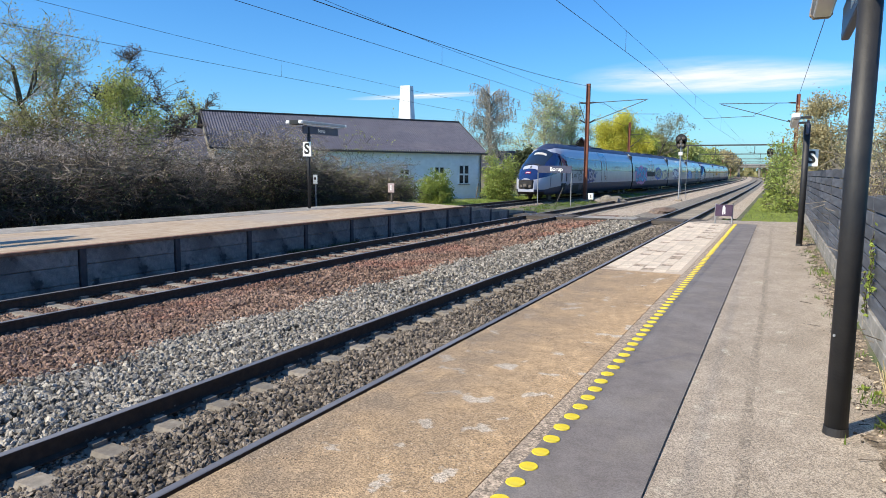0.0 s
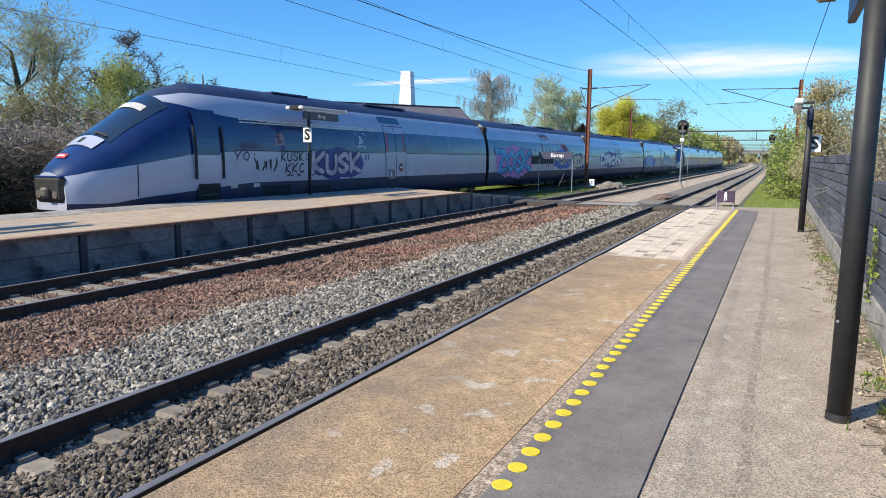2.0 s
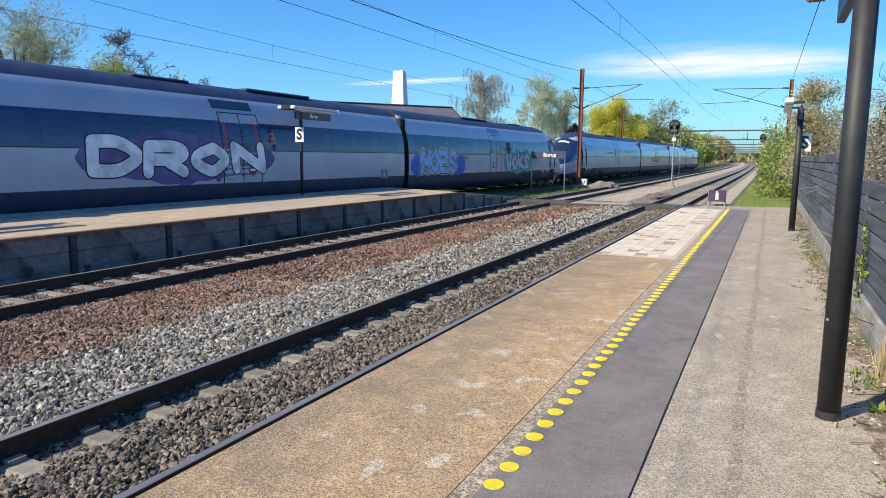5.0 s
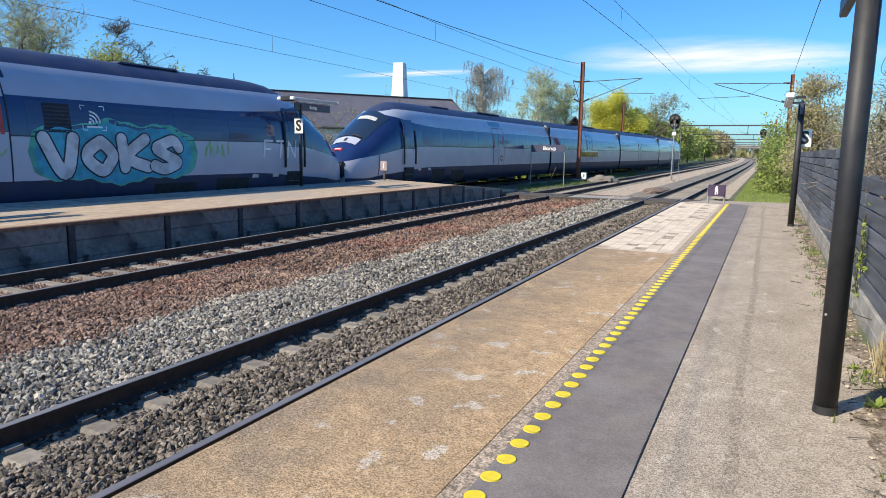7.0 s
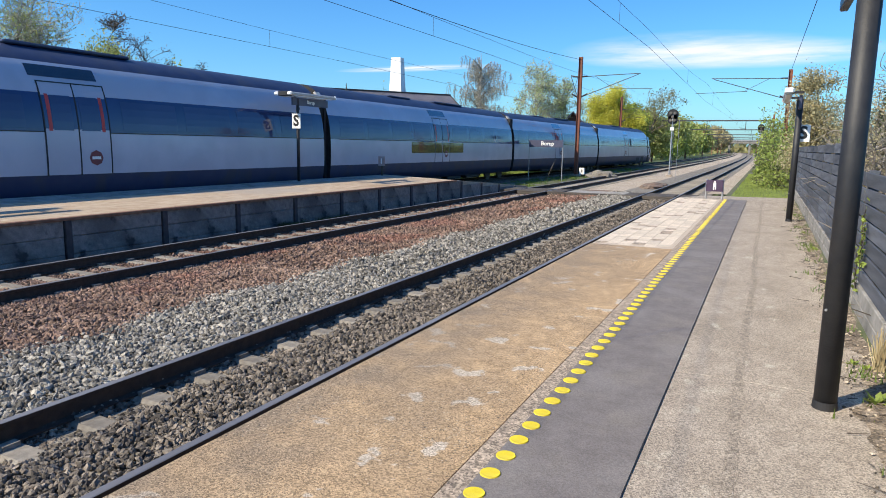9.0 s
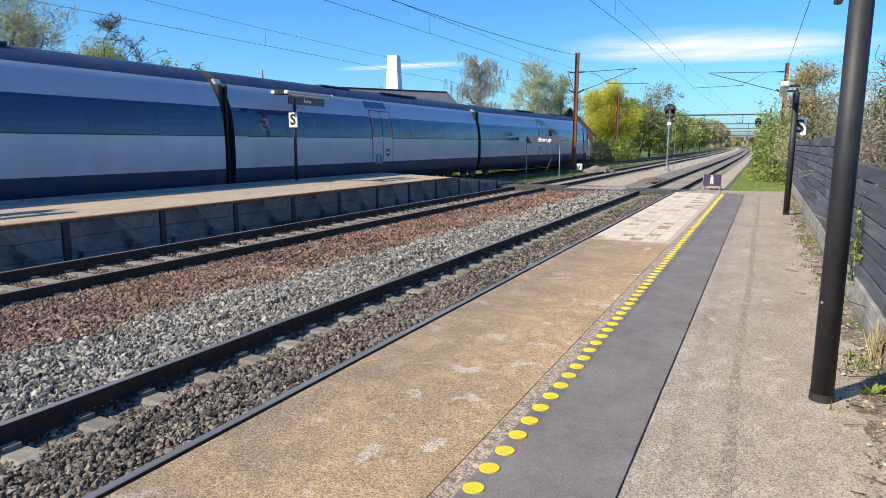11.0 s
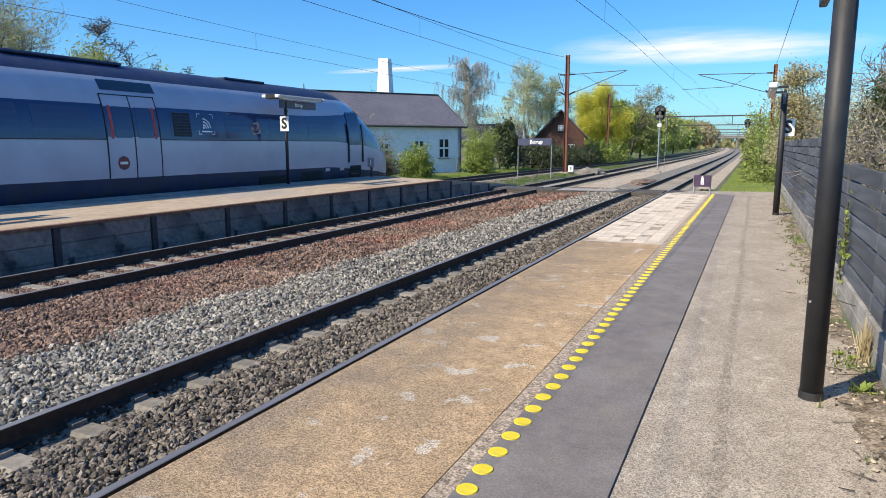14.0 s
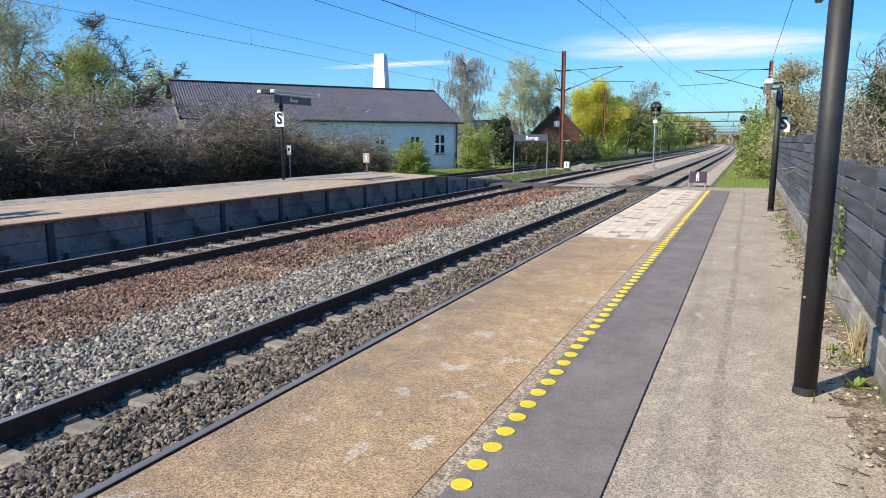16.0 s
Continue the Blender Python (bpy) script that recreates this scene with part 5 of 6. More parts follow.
def long_house():
    ax, ay, bx_, by_ = -36.84, 35.58, -23.50, 53.64
    L = math.hypot(bx_ - ax, by_ - ay)
    ang = math.atan2(by_ - ay, bx_ - ax)
    h = thing("long_house", "long low white house with dark corrugated roof behind the bushes", "house", oriented(ax, ay, -0.9, ang))
    D, eave, ridge = 9.98, 4.29, 7.04
    bm = bmesh.new()
    box(bm, (L / 2, 0.15, eave / 2), (L, 0.3, eave))
    box(bm, (L / 2, D - 0.15, eave / 2), (L, 0.3, eave))
    part("wall", bm, M["house_wall"], h, "white plastered wall")
    for x in (0.15, L - 0.15):
        V = [(x - 0.15, 0, 0), (x - 0.15, D, 0), (x - 0.15, D, eave), (x - 0.15, D / 2, ridge - 0.1), (x - 0.15, 0, eave)]
        V += [(v[0] + 0.3, v[1], v[2]) for v in V]
        F = [(4, 3, 2, 1, 0), (5, 6, 7, 8, 9)] + [(i, (i + 1) % 5, (i + 1) % 5 + 5, i + 5) for i in range(5)]
        part("gable", mesh_data("gable", V, F, M["sleeper"] if x < 1 else M["house_wall"]), parent=h)
    part("roof_pitch", roof_mesh(L, D / 2, ridge - eave), parent=h, m=pose(0, 0, eave + 0.05), label="dark corrugated roof")
    part("roof_pitch", roof_mesh(L, D / 2, ridge - eave), parent=h, m=Matrix.Translation((L, D, eave + 0.05)) @ Matrix.Rotation(math.pi, 4, "Z"))
    part("ridge_cap", bx((L / 2, D / 2, ridge + 0.07), (L + 0.7, 0.36, 0.10), 0.03), M["house_trim"], h)
    part("gutter", rd((-0.4, -0.45, eave - 0.28), (L + 0.4, -0.45, eave - 0.28), 0.075, seg=10), M["house_trim"], h, "dark gutter")
    for x in (-0.34, L + 0.34):
        bm = bmesh.new()
        for s in (1, -1):
            rod(bm, (x, D / 2 - s * (D / 2 + 0.4), eave - 0.25), (x, D / 2, ridge + 0.02), 0.09, seg=6)
        part("barge_board", bm, M["house_trim"], h)
    window_unit(h, L - 1.75, 2.2, 1.0, 1.65)
    window_unit(h, L - 4.15, 2.25, 0.95, 1.2)
    window_unit(h, L - 7.4, 2.1, 0.9, 1.0)
    ch = part("chimney", rd((L * 0.80, D / 2 + 1.2, ridge - 1.2), (L * 0.80, D / 2 + 1.2, 10.25), 0.92, 0.64, 4), M["house_wall"], h, "tall white tapering square chimney", m=Matrix())
    part("downpipe", rd((L - 0.1, -0.12, 0), (L - 0.1, -0.12, eave - 0.3), 0.05), M["house_trim"], h)
    part("leaning_board", bx((L - 0.7, -0.6, 0.75), (0.12, 0.05, 1.5), 0.01, Euler((-0.3, 0.35, 0)).to_matrix()), M["sleeper"], h)


def gable_house(x, y, ang, w, d, eave, ridge, wall, label, name="cottage"):
    h = thing(name, label, "house", oriented(x, y, -0.9, ang))
    V = [(-w / 2, 0, 0), (w / 2, 0, 0), (w / 2, 0, eave), (0, 0, ridge), (-w / 2, 0, eave)]
    V += [(v[0], d, v[2]) for v in V]
    F = [(0, 1, 2, 3, 4), (9, 8, 7, 6, 5)] + [(i, i + 5, (i + 1) % 5 + 5, (i + 1) % 5) for i in range(5)]
    part("wall", mesh_data("wall", V, F, wall), parent=h)
    for s in (1, -1):
        q = [(s * (w / 2 + 0.45), -0.5, eave - 0.45 * (ridge - eave) / (w / 2)), (0, -0.5, ridge), (0, d + 0.5, ridge), (s * (w / 2 + 0.45), d + 0.5, eave - 0.45 * (ridge - eave) / (w / 2))]
        V = [(a, b, c + 0.04) for a, b, c in q] + [(a, b, c + 0.20) for a, b, c in q]
        part("roof_pitch", mesh_data("roof_pitch", V, [(0, 1, 2, 3), (7, 6, 5, 4), (0, 4, 5, 1), (1, 5, 6, 2), (2, 6, 7, 3), (3, 7, 4, 0)], M["house_roof"]), parent=h)
    window_unit(h, w * 0.22, eave * 0.55, 0.9, 1.1)
    window_unit(h, 0, eave + (ridge - eave) * 0.3, 0.6, 0.6)
    return h


long_house()
gable_house(-20.9, 77, radians(14), 5.4, 7, 3.6, 6.4, M["red_house"], "small red-brown timber cottage with steep dark roof")
gable_house(-42.3, 39.7, radians(135.4), 7, 7, 3.3, 5.6, M["house_wall"], "outbuilding with grey corrugated roof beside the white house", "outbuilding")
gable_house(-27.5, 82, radians(100), 8, 10, 3.0, 5.0, M["sleeper"], "low house with pale tiled roof in the distance", "bungalow")


# ---- small trackside things ----
bm = bmesh.new()
bmesh.ops.create_icosphere(bm, subdivisions=4, radius=1)
for v in bm.verts:
    f = 1 + 0.22 * noise.noise(v.co * 2.1) + 0.10 * noise.noise(v.co * 6.0)
    v.co = Vector((v.co.x * 1.25 * f, v.co.y * 1.0 * f, max(-0.1, v.co.z * 0.55 * f)))
heap = thing("spoil_heap", "low heap of grey-brown gravel beside the mast", "heap", pose(-11.4, 50.5, -0.74))
part("heap_body", bm, M["bed_grey"], heap)
bm = bmesh.new()
bmesh.ops.create_icosphere(bm, subdivisions=4, radius=1)
for v in bm.verts:
    f = 1 + 0.20 * noise.noise(v.co * 2.6 + Vector((5, 0, 0))) + 0.08 * noise.noise(v.co * 7.0)
    v.co = Vector((v.co.x * 0.72 * f, v.co.y * 2.6 * f, max(-0.1, v.co.z * 0.26 * f)))
heap = thing("gravel_mound", "low mound of tan gravel between the tracks", "heap", pose(-5.98, 41.0, -0.74))
part("heap_body", bm, M["bed_brown"], heap)
bridge = thing("road_bridge", "pale concrete road bridge over the distant tracks", "bridge", pose(-14.0, 470, GROUND_Z))
part("deck", bx((0, 0, 7.0), (70, 7, 1.5), 0.1), M["plinth"], bridge)
part("parapet", bx((0, -3.4, 8.2), (70, 0.3, 0.9), 0.05), M["galv"], bridge)
for bx0 in (-20, -9, 3, 15):
    part("pier", bx((bx0, 0, 3.1), (1.2, 5, 6.3), 0.1), M["plinth"], bridge)
gf = thing("garden_fence", "weathered wooden garden fence beside the white house", "fence", oriented(-20.6, 55.5, GROUND_Z, radians(80)))
for i in range(7):
    part("post", bx((i * 1.5, 0, 0.65), (0.10, 0.10, 1.3), 0.01), M["timber"], gf)
for z in (0.5, 1.05):
    part("rail", bx((4.5, -0.07, z), (9.2, 0.04, 0.10), 0.005), M["timber"], gf)
tuft = thing("dry_tuft", "tuft of dry straw against the fence post", "plant", pose(0.80, 5.42, -0.012))
trng = np.random.default_rng(2)
segs = [(np.array([trng.normal() * 0.02, trng.normal() * 0.02, 0]), np.array([trng.normal() * 0.035, trng.normal() * 0.05, trng.uniform(0.15, 0.34)]), 0.004, 0.002) for _ in range(70)]
V, F = tube_set(segs, 3)
part("straw", mesh_data("straw", V, F, M["dry"]), parent=tuft)


# ---- plants ----
def grow(rng, height, spread, levels=4, limbs=7, droop=0.0, upright=0.5, trunk=0.16, bare=0.25, twigs=5):
    """Limbs of a tree as tapered segments, and the places of its leaves."""
    segs, tips = [], []

    def branch(p, d, length, r, level):
        steps = 4 if level < 2 else 3
        q = p
        pts = []
        for i in range(steps):
            wob = rng.normal(size=3) * (0.12 if level == 0 else 0.24)
            d = d + wob
            d[2] += (0.08 * upright if level < 2 else -droop * (0.5 + 0.5 * level))
            d = d / np.linalg.norm(d)
            n = q + d * length / steps
            r1 = r * (1 - 0.55 * (i + 1) / steps) if level else r * (1 - 0.7 * (i + 1) / steps)
            segs.append((q, n, r * (1 - (0.55 if level else 0.7) * i / steps), max(r1, 0.004)))
            q = n
            pts.append((q, d.copy(), r1))
        if level >= levels - 1:
            tips.extend(a for a, _, _ in pts)
            return
        kids = limbs if level == 0 else (twigs if level < levels - 1 else 3)
        for j in range(kids):
            u = bare + (1 - bare) * (j + rng.random()) / kids if level == 0 else 0.25 + 0.75 * rng.random()
            k = min(int(u * steps), steps - 1)
            base = pts[k][0] if u * steps - k > 0.5 or k == 0 else pts[k - 1][0]
            ang = rng.uniform(0, 2 * math.pi)
            out = np.array([math.cos(ang), math.sin(ang), 0.0])
            nd = pts[k][1] * upright + out * (1.15 - upright) + np.array([0, 0, 0.15])
            nd = nd / np.linalg.norm(nd)
            ln = (spread * (1.15 - 0.55 * u) if level == 0 else length * rng.uniform(0.42, 0.68))
            branch(base, nd, ln, max(pts[k][2] * 0.6, 0.006), level + 1)

    branch(np.zeros(3), np.array([0.02, 0.0, 1.0]), height * 0.82, trunk, 0)
    return segs, tips


def tree(name, label, x, y, height, spread, bark, leaf, seed, leaves=6, leaf_size=0.12, jitter=0.35, fine=0.012, twig_mat=None, **kw):
    rng = np.random.default_rng(seed)
    t = thing(name, label, "tree", pose(x, y, GROUND_Z - 0.02))
    segs, tips = grow(rng, height, spread, **kw)
    thick = [s for s in segs if s[2] > 0.035]
    thin = [s for s in segs if s[2] <= 0.035]
    V, F = tube_set(thick, 7)
    part("trunk", mesh_data("trunk", V, F, bark, smooth=True), parent=t)
    V, F = tube_set([(p, q, max(a, fine), max(b, fine * 0.8)) for p, q, a, b in thin], 3)
    part("twig_work", mesh_data("twigs", V, F, twig_mat or M["twig_pale"]), parent=t)
    T = np.array(tips)
    P = np.repeat(T, leaves, axis=0) + rng.normal(size=(len(T) * leaves, 3)) * jitter
    if len(P):
        V, F = leaf_set(P, leaf_size, rng)
        part("crown", mesh_data("crown", V, F, leaf), parent=t)
    return t


def weeping_birch(x, y, height, seed):
    """Birch with rising limbs from which thin strands hang in separate curtains."""
    rng = np.random.default_rng(seed)
    t = thing("weeping_birch", "tall weeping birch with drooping strands of young leaves", "tree", pose(x, y, GROUND_Z - 0.02))
    limbs, strands, spots = [], [], []
    p = np.zeros(3)
    spine = [p]
    for i in range(12):
        q = p + np.array([rng.normal() * 0.16, rng.normal() * 0.16, height * 0.90 / 12])
        limbs.append((p, q, 0.24 * (1 - i / 13), 0.24 * (1 - (i + 1) / 13)))
        spine.append(q)
        p = q
    for i in range(60):
        u = 0.26 + 0.66 * (i + rng.random()) / 60
        p = spine[min(int(u * 12), 12)].copy()
        a, reach = rng.uniform(0, 2 * math.pi), (4.5 if u < 0.75 else 4.5 - 11 * (u - 0.75)) * rng.uniform(0.5, 1.0)
        d = np.array([math.cos(a), math.sin(a), 1.5])
        for k in range(6):
            d = d + rng.normal(size=3) * 0.15 + np.array([0, 0, -0.22])
            d /= np.linalg.norm(d)
            q = p + d * reach / 5
            limbs.append((p, q, 0.06 * (1 - k / 7), 0.06 * (1 - (k + 1) / 7)))
            for _ in range(2 if k < 2 else 4):
                r, e = q.copy(), np.array([rng.normal() * 0.35, rng.normal() * 0.35, -0.5])
                for _ in range(rng.integers(2, 5)):
                    e = np.array([e[0] * 0.6 + rng.normal() * 0.10, e[1] * 0.6 + rng.normal() * 0.10, -1.0])
                    r2 = r + e * 0.42
                    if r2[2] < 1.8:
                        break
                    strands.append((r, r2, 0.020, 0.014))
                    spots += [r2, (r + r2) / 2]
                    r = r2
            p = q
    V, F = tube_set(limbs, 6)
    part("trunk", mesh_data("trunk", V, F, M["bark_light"], smooth=True), parent=t)
    V, F = tube_set(strands, 3)
    part("twig_work", mesh_data("twigs", V, F, M["strand"]), parent=t)
    P = np.repeat(np.array(spots), 3, axis=0) + rng.normal(size=(3 * len(spots), 3)) * 0.12
    V, F = leaf_set(P, 0.06, rng)
    part("crown", mesh_data("crown", V, F, M["leaf_birch"]), parent=t)


def thicket(name, label, x, y, rx, ry, h, seed, stems, leaf, leaves, leaf_size=0.05, twig_mat=None, category="bush", upright=0.8, group="", west=-999.0, east=999.0, pale=0, dark=0, hollow=False, tight=False):
    """A dense bush of arching stems with side twigs and small leaves."""
    rng = np.random.default_rng(seed)
    b = thing(name, label, category, pose(x, y, GROUND_Z - 0.02), group=group)
    segs, spots = [], []
    hubs = [(rng.uniform(0, 2 * math.pi), rng.uniform(0.1, 0.85), rng.uniform(0.70, 1.08)) for _ in range(6)]
    for _ in range(stems):
        a, r, lift = hubs[rng.integers(0, 6)]
        a, r = a + rng.normal() * (0.34 if hollow else 0.55), abs(r + rng.normal() * (0.16 if hollow else 0.22))
        foot = 0.85 if not hollow else 0.62
        p = np.array([math.cos(a) * rx * r * foot, math.sin(a) * ry * r * foot, 0.0])
        d = np.array([math.cos(a) * 0.5 * r, math.sin(a) * 0.5 * r, upright]) + rng.normal(size=3) * 0.28
        lim = h * (1.0 - 0.42 * r * r) * lift * rng.uniform(0.6, 1.12)
        n = 6
        step = lim * 1.25 / n
        rad = rng.uniform(0.010, 0.022)
        for i in range(n):
            d = d + rng.normal(size=3) * 0.22 + np.array([0, 0, -0.10 * i * 0.6])
            d /= np.linalg.norm(d)
            q = p + d * step
            q[2] = max(q[2], 0.05)
            if q[2] > h * lift:
                q[2] = h * lift * rng.uniform(0.93, 1.0)
                d[2] = -0.1
            if x + q[0] < west or x + q[0] > east or (tight and math.hypot(q[0] / rx, q[1] / ry) > 0.92):
                break
            segs.append((p, q, rad * (1 - i / n * 0.7), rad * (1 - (i + 1) / n * 0.7)))
            for _ in range((2 if i else 1) if not hollow else (0 if q[2] < 0.34 * h * lift else 3)):
                e = d * 0.5 + rng.normal(size=3) * 0.6
                if hollow:
                    e[2] = 0.45 * e[2] - 0.12
                e /= np.linalg.norm(e)
                w = q + e * rng.uniform(0.25, 0.6) * (0.5 if tight else 1.0)
                segs.append((q, w, 0.013 if hollow else 0.007, 0.008 if hollow else 0.005))
                w2 = w + (e + rng.normal(size=3) * 0.5) * 0.22
                if x + min(w[0], w2[0]) < west or x + max(w[0], w2[0]) > east:
                    continue
                segs.append((w, w2, 0.009 if hollow else 0.005, 0.005 if hollow else 0.003))
                spots += [w, w2]
            spots.append(q)
            p = q
    # twigs pale above and dark below: sunlit top and shaded foot put into colour
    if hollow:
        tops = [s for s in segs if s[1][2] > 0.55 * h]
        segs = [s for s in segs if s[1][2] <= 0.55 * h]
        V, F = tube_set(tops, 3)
        part("twig_work", mesh_data("twigs", V, F, M["twig_pale"]), parent=b, label="pale grey upper twigs, toned as if sunlit")
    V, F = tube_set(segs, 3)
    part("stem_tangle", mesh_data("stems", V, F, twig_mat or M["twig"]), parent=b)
    S = np.array(spots)
    P = S[rng.integers(0, len(S), leaves)] + rng.normal(size=(leaves, 3)) * 0.10
    V, F = leaf_set(P, leaf_size, rng)
    part("foliage", mesh_data("foliage", V, F, leaf), parent=b)
    # dark leaves in the lower half colour in the shade inside the bush
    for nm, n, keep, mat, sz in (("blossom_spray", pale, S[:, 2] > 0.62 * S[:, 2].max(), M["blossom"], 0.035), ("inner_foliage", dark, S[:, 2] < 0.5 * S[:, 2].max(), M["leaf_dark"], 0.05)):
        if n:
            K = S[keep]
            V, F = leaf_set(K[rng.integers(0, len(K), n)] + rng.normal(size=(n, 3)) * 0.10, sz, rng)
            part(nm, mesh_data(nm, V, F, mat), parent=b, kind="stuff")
    return b


# bramble belt behind the far track
belt = [(-21.2, 9.0, 2.2, 2.4, 4.0), (-21.3, 12.8, 2.2, 2.3, 3.7), (-21.5, 16.2, 2.1, 2.2, 3.8), (-21.7, 19.6, 2.0, 2.0, 2.9), (-21.8, 23.4, 2.0, 2.0, 4.3),
        (-22.0, 26.2, 1.9, 1.9, 4.0), (-22.2, 29.2, 1.6, 1.7, 3.3), (-22.2, 32.2, 1.4, 1.4, 2.3), (-21.2, 5.2, 2.2, 2.4, 4.2), (-25.2, 14.5, 2.6, 3.0, 4.4),
        (-25.7, 20.5, 2.4, 2.6, 2.5), (-25.7, 26.0, 2.0, 2.0, 2.9), (-25.2, 8.0, 2.6, 3.0, 4.8)]
for i, (x, y, rx, ry, h) in enumerate(belt):
    lf = M[("leaf_tan", "leaf_olive", "leaf_tan", "leaf_dark", "leaf_olive", "leaf_olive", "leaf_spring", "leaf_spring")[i % 8]]
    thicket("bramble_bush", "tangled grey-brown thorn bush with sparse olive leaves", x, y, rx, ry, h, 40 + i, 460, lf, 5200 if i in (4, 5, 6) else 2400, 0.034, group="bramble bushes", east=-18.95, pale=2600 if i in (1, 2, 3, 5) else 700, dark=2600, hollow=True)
rngb = np.random.default_rng(77)
for i, (x, y, rx, h) in enumerate(((-21.9, 35.2, 0.8, 1.5), (-20.9, 39.8, 1.1, 2.4), (-19.7, 48.6, 1.25, 4.4))):
    thicket("green_bush", "leafy bright green spring bush by the house", x, y, rx, rx, h, 90 + i, 150, M[("leaf_dark", "leaf_bush", "leaf_fresh")[i]], 15000, 0.06, group="green bushes", tight=True)
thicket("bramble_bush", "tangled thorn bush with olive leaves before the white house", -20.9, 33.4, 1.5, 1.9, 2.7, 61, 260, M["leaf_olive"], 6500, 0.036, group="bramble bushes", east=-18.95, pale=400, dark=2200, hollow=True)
thicket("green_bush", "young green shrub between the brambles and the house", -21.4, 35.6, 1.1, 1.2, 2.3, 97, 120, M["leaf_fresh"], 7000, 0.045, group="green bushes", tight=True)
thicket("sapling_clump", "thin upright saplings with pale spring leaves", -23.2, 33.2, 1.6, 1.6, 5.2, 120, 26, M["leaf_spring"], 500, 0.06, upright=2.2)

# trees behind the belt and the house
tree("broad_tree", "broad bare-limbed tree with thin spring leaves", -34.5, 22.0, 9.6, 3.6, M["bark"], M["leaf_spring"], 3, leaves=2, leaf_size=0.045, fine=0.014, twig_mat=M["strand"], jitter=0.18, trunk=0.26, limbs=10, twigs=5, levels=5)
tree("broad_tree", "half-bare tree with dark limbs and olive leaves", -34.5, 27.5, 8.7, 3.1, M["bark"], M["bud"], 4, leaves=2, leaf_size=0.04, fine=0.017, twig_mat=M["twig"], jitter=0.14, trunk=0.22, limbs=9, twigs=5, levels=5)
tree("broad_tree", "leafy olive-green tree behind the bramble belt", -29.0, 22.6, 5.4, 2.6, M["bark"], M["leaf_spring"], 5, leaves=14, leaf_size=0.055, jitter=0.22, trunk=0.16, limbs=10, twigs=7)
tree("broad_tree", "dense dark olive tree above the brambles", -29.5, 18.2, 5.4, 2.3, M["bark"], M["leaf_olive"], 35, leaves=9, leaf_size=0.05, jitter=0.2, trunk=0.15, limbs=11, twigs=7)
tree("broad_tree", "grey-limbed tree with sparse dark leaves", -38.5, 31.0, 8.4, 2.6, M["bark"], M["bud"], 6, leaves=1, leaf_size=0.035, fine=0.017, twig_mat=M["twig"], jitter=0.14, trunk=0.18, limbs=8, twigs=5, levels=5)
tree("broad_tree", "bare spreading tree with grey twigs", -42.0, 27.0, 11.0, 3.8, M["bark"], M["leaf_spring"], 7, leaves=2, leaf_size=0.045, fine=0.014, twig_mat=M["strand"], jitter=0.18, trunk=0.28, limbs=9, twigs=5, levels=5)
tree("broad_tree", "pale green tree behind the outbuilding", -47.5, 45.5, 9.0, 3.0, M["bark"], M["leaf_spring"], 8, leaves=4, leaf_size=0.10, trunk=0.2, limbs=9, twigs=6)
weeping_birch(-33.4, 79.0, 15.8, 9)
tree("maple_tree", "spreading tree with fine grey branches and pale young leaves", -24.6, 76.0, 10.4, 3.7, M["strand"], M["leaf_pale"], 10, leaves=3, leaf_size=0.075, twig_mat=M["strand"], fine=0.022, jitter=0.25, trunk=0.2, limbs=17, twigs=4, bare=0.15, levels=5, upright=0.62)
tree("maple_tree", "slim tree with fine grey branches beside its twin", -22.4, 77.5, 10.2, 3.0, M["strand"], M["leaf_pale"], 11, leaves=3, leaf_size=0.075, twig_mat=M["strand"], fine=0.022, jitter=0.25, trunk=0.17, limbs=14, twigs=4, bare=0.15, levels=5, upright=0.66)
tree("yellow_tree", "rounded bright yellow-green flowering tree", -20.4, 93.0, 9.2, 3.9, M["bark"], M["leaf_yellow"], 12, leaves=64, leaf_size=0.085, jitter=0.5, trunk=0.2, limbs=13, twigs=6, bare=0.12)
tree("bare_tree", "bare grey-twigged tree behind the yellow one", -18.6, 112.0, 11.5, 4.2, M["bark"], M["leaf_olive"], 13, leaves=2, leaf_size=0.12, trunk=0.22, limbs=11, twigs=6)
tree("small_conifer", "small dark conifer in the garden", -20.3, 57.0, 4.4, 1.0, M["bark"], M["leaf_dark"], 14, leaves=14, leaf_size=0.14, jitter=0.22, trunk=0.1, limbs=16, twigs=5, bare=0.05, droop=0.08)
for i, (x, y, rx, h) in enumerate(((-19.5, 64, 1.6, 2.4), (-18.8, 70, 1.6, 2.3), (-18.5, 75, 1.6, 2.2), (-18.2, 83, 2.0, 2.7), (-18.4, 90, 2.2, 3.0))):
    thicket("garden_hedge", "dark green clipped hedge beyond the far track", x, y, rx, 2.8, h, 140 + i, 150, M["leaf_dark"] if i < 3 else M["leaf_bush"], 13000, 0.10, category="hedge", group="garden hedges")
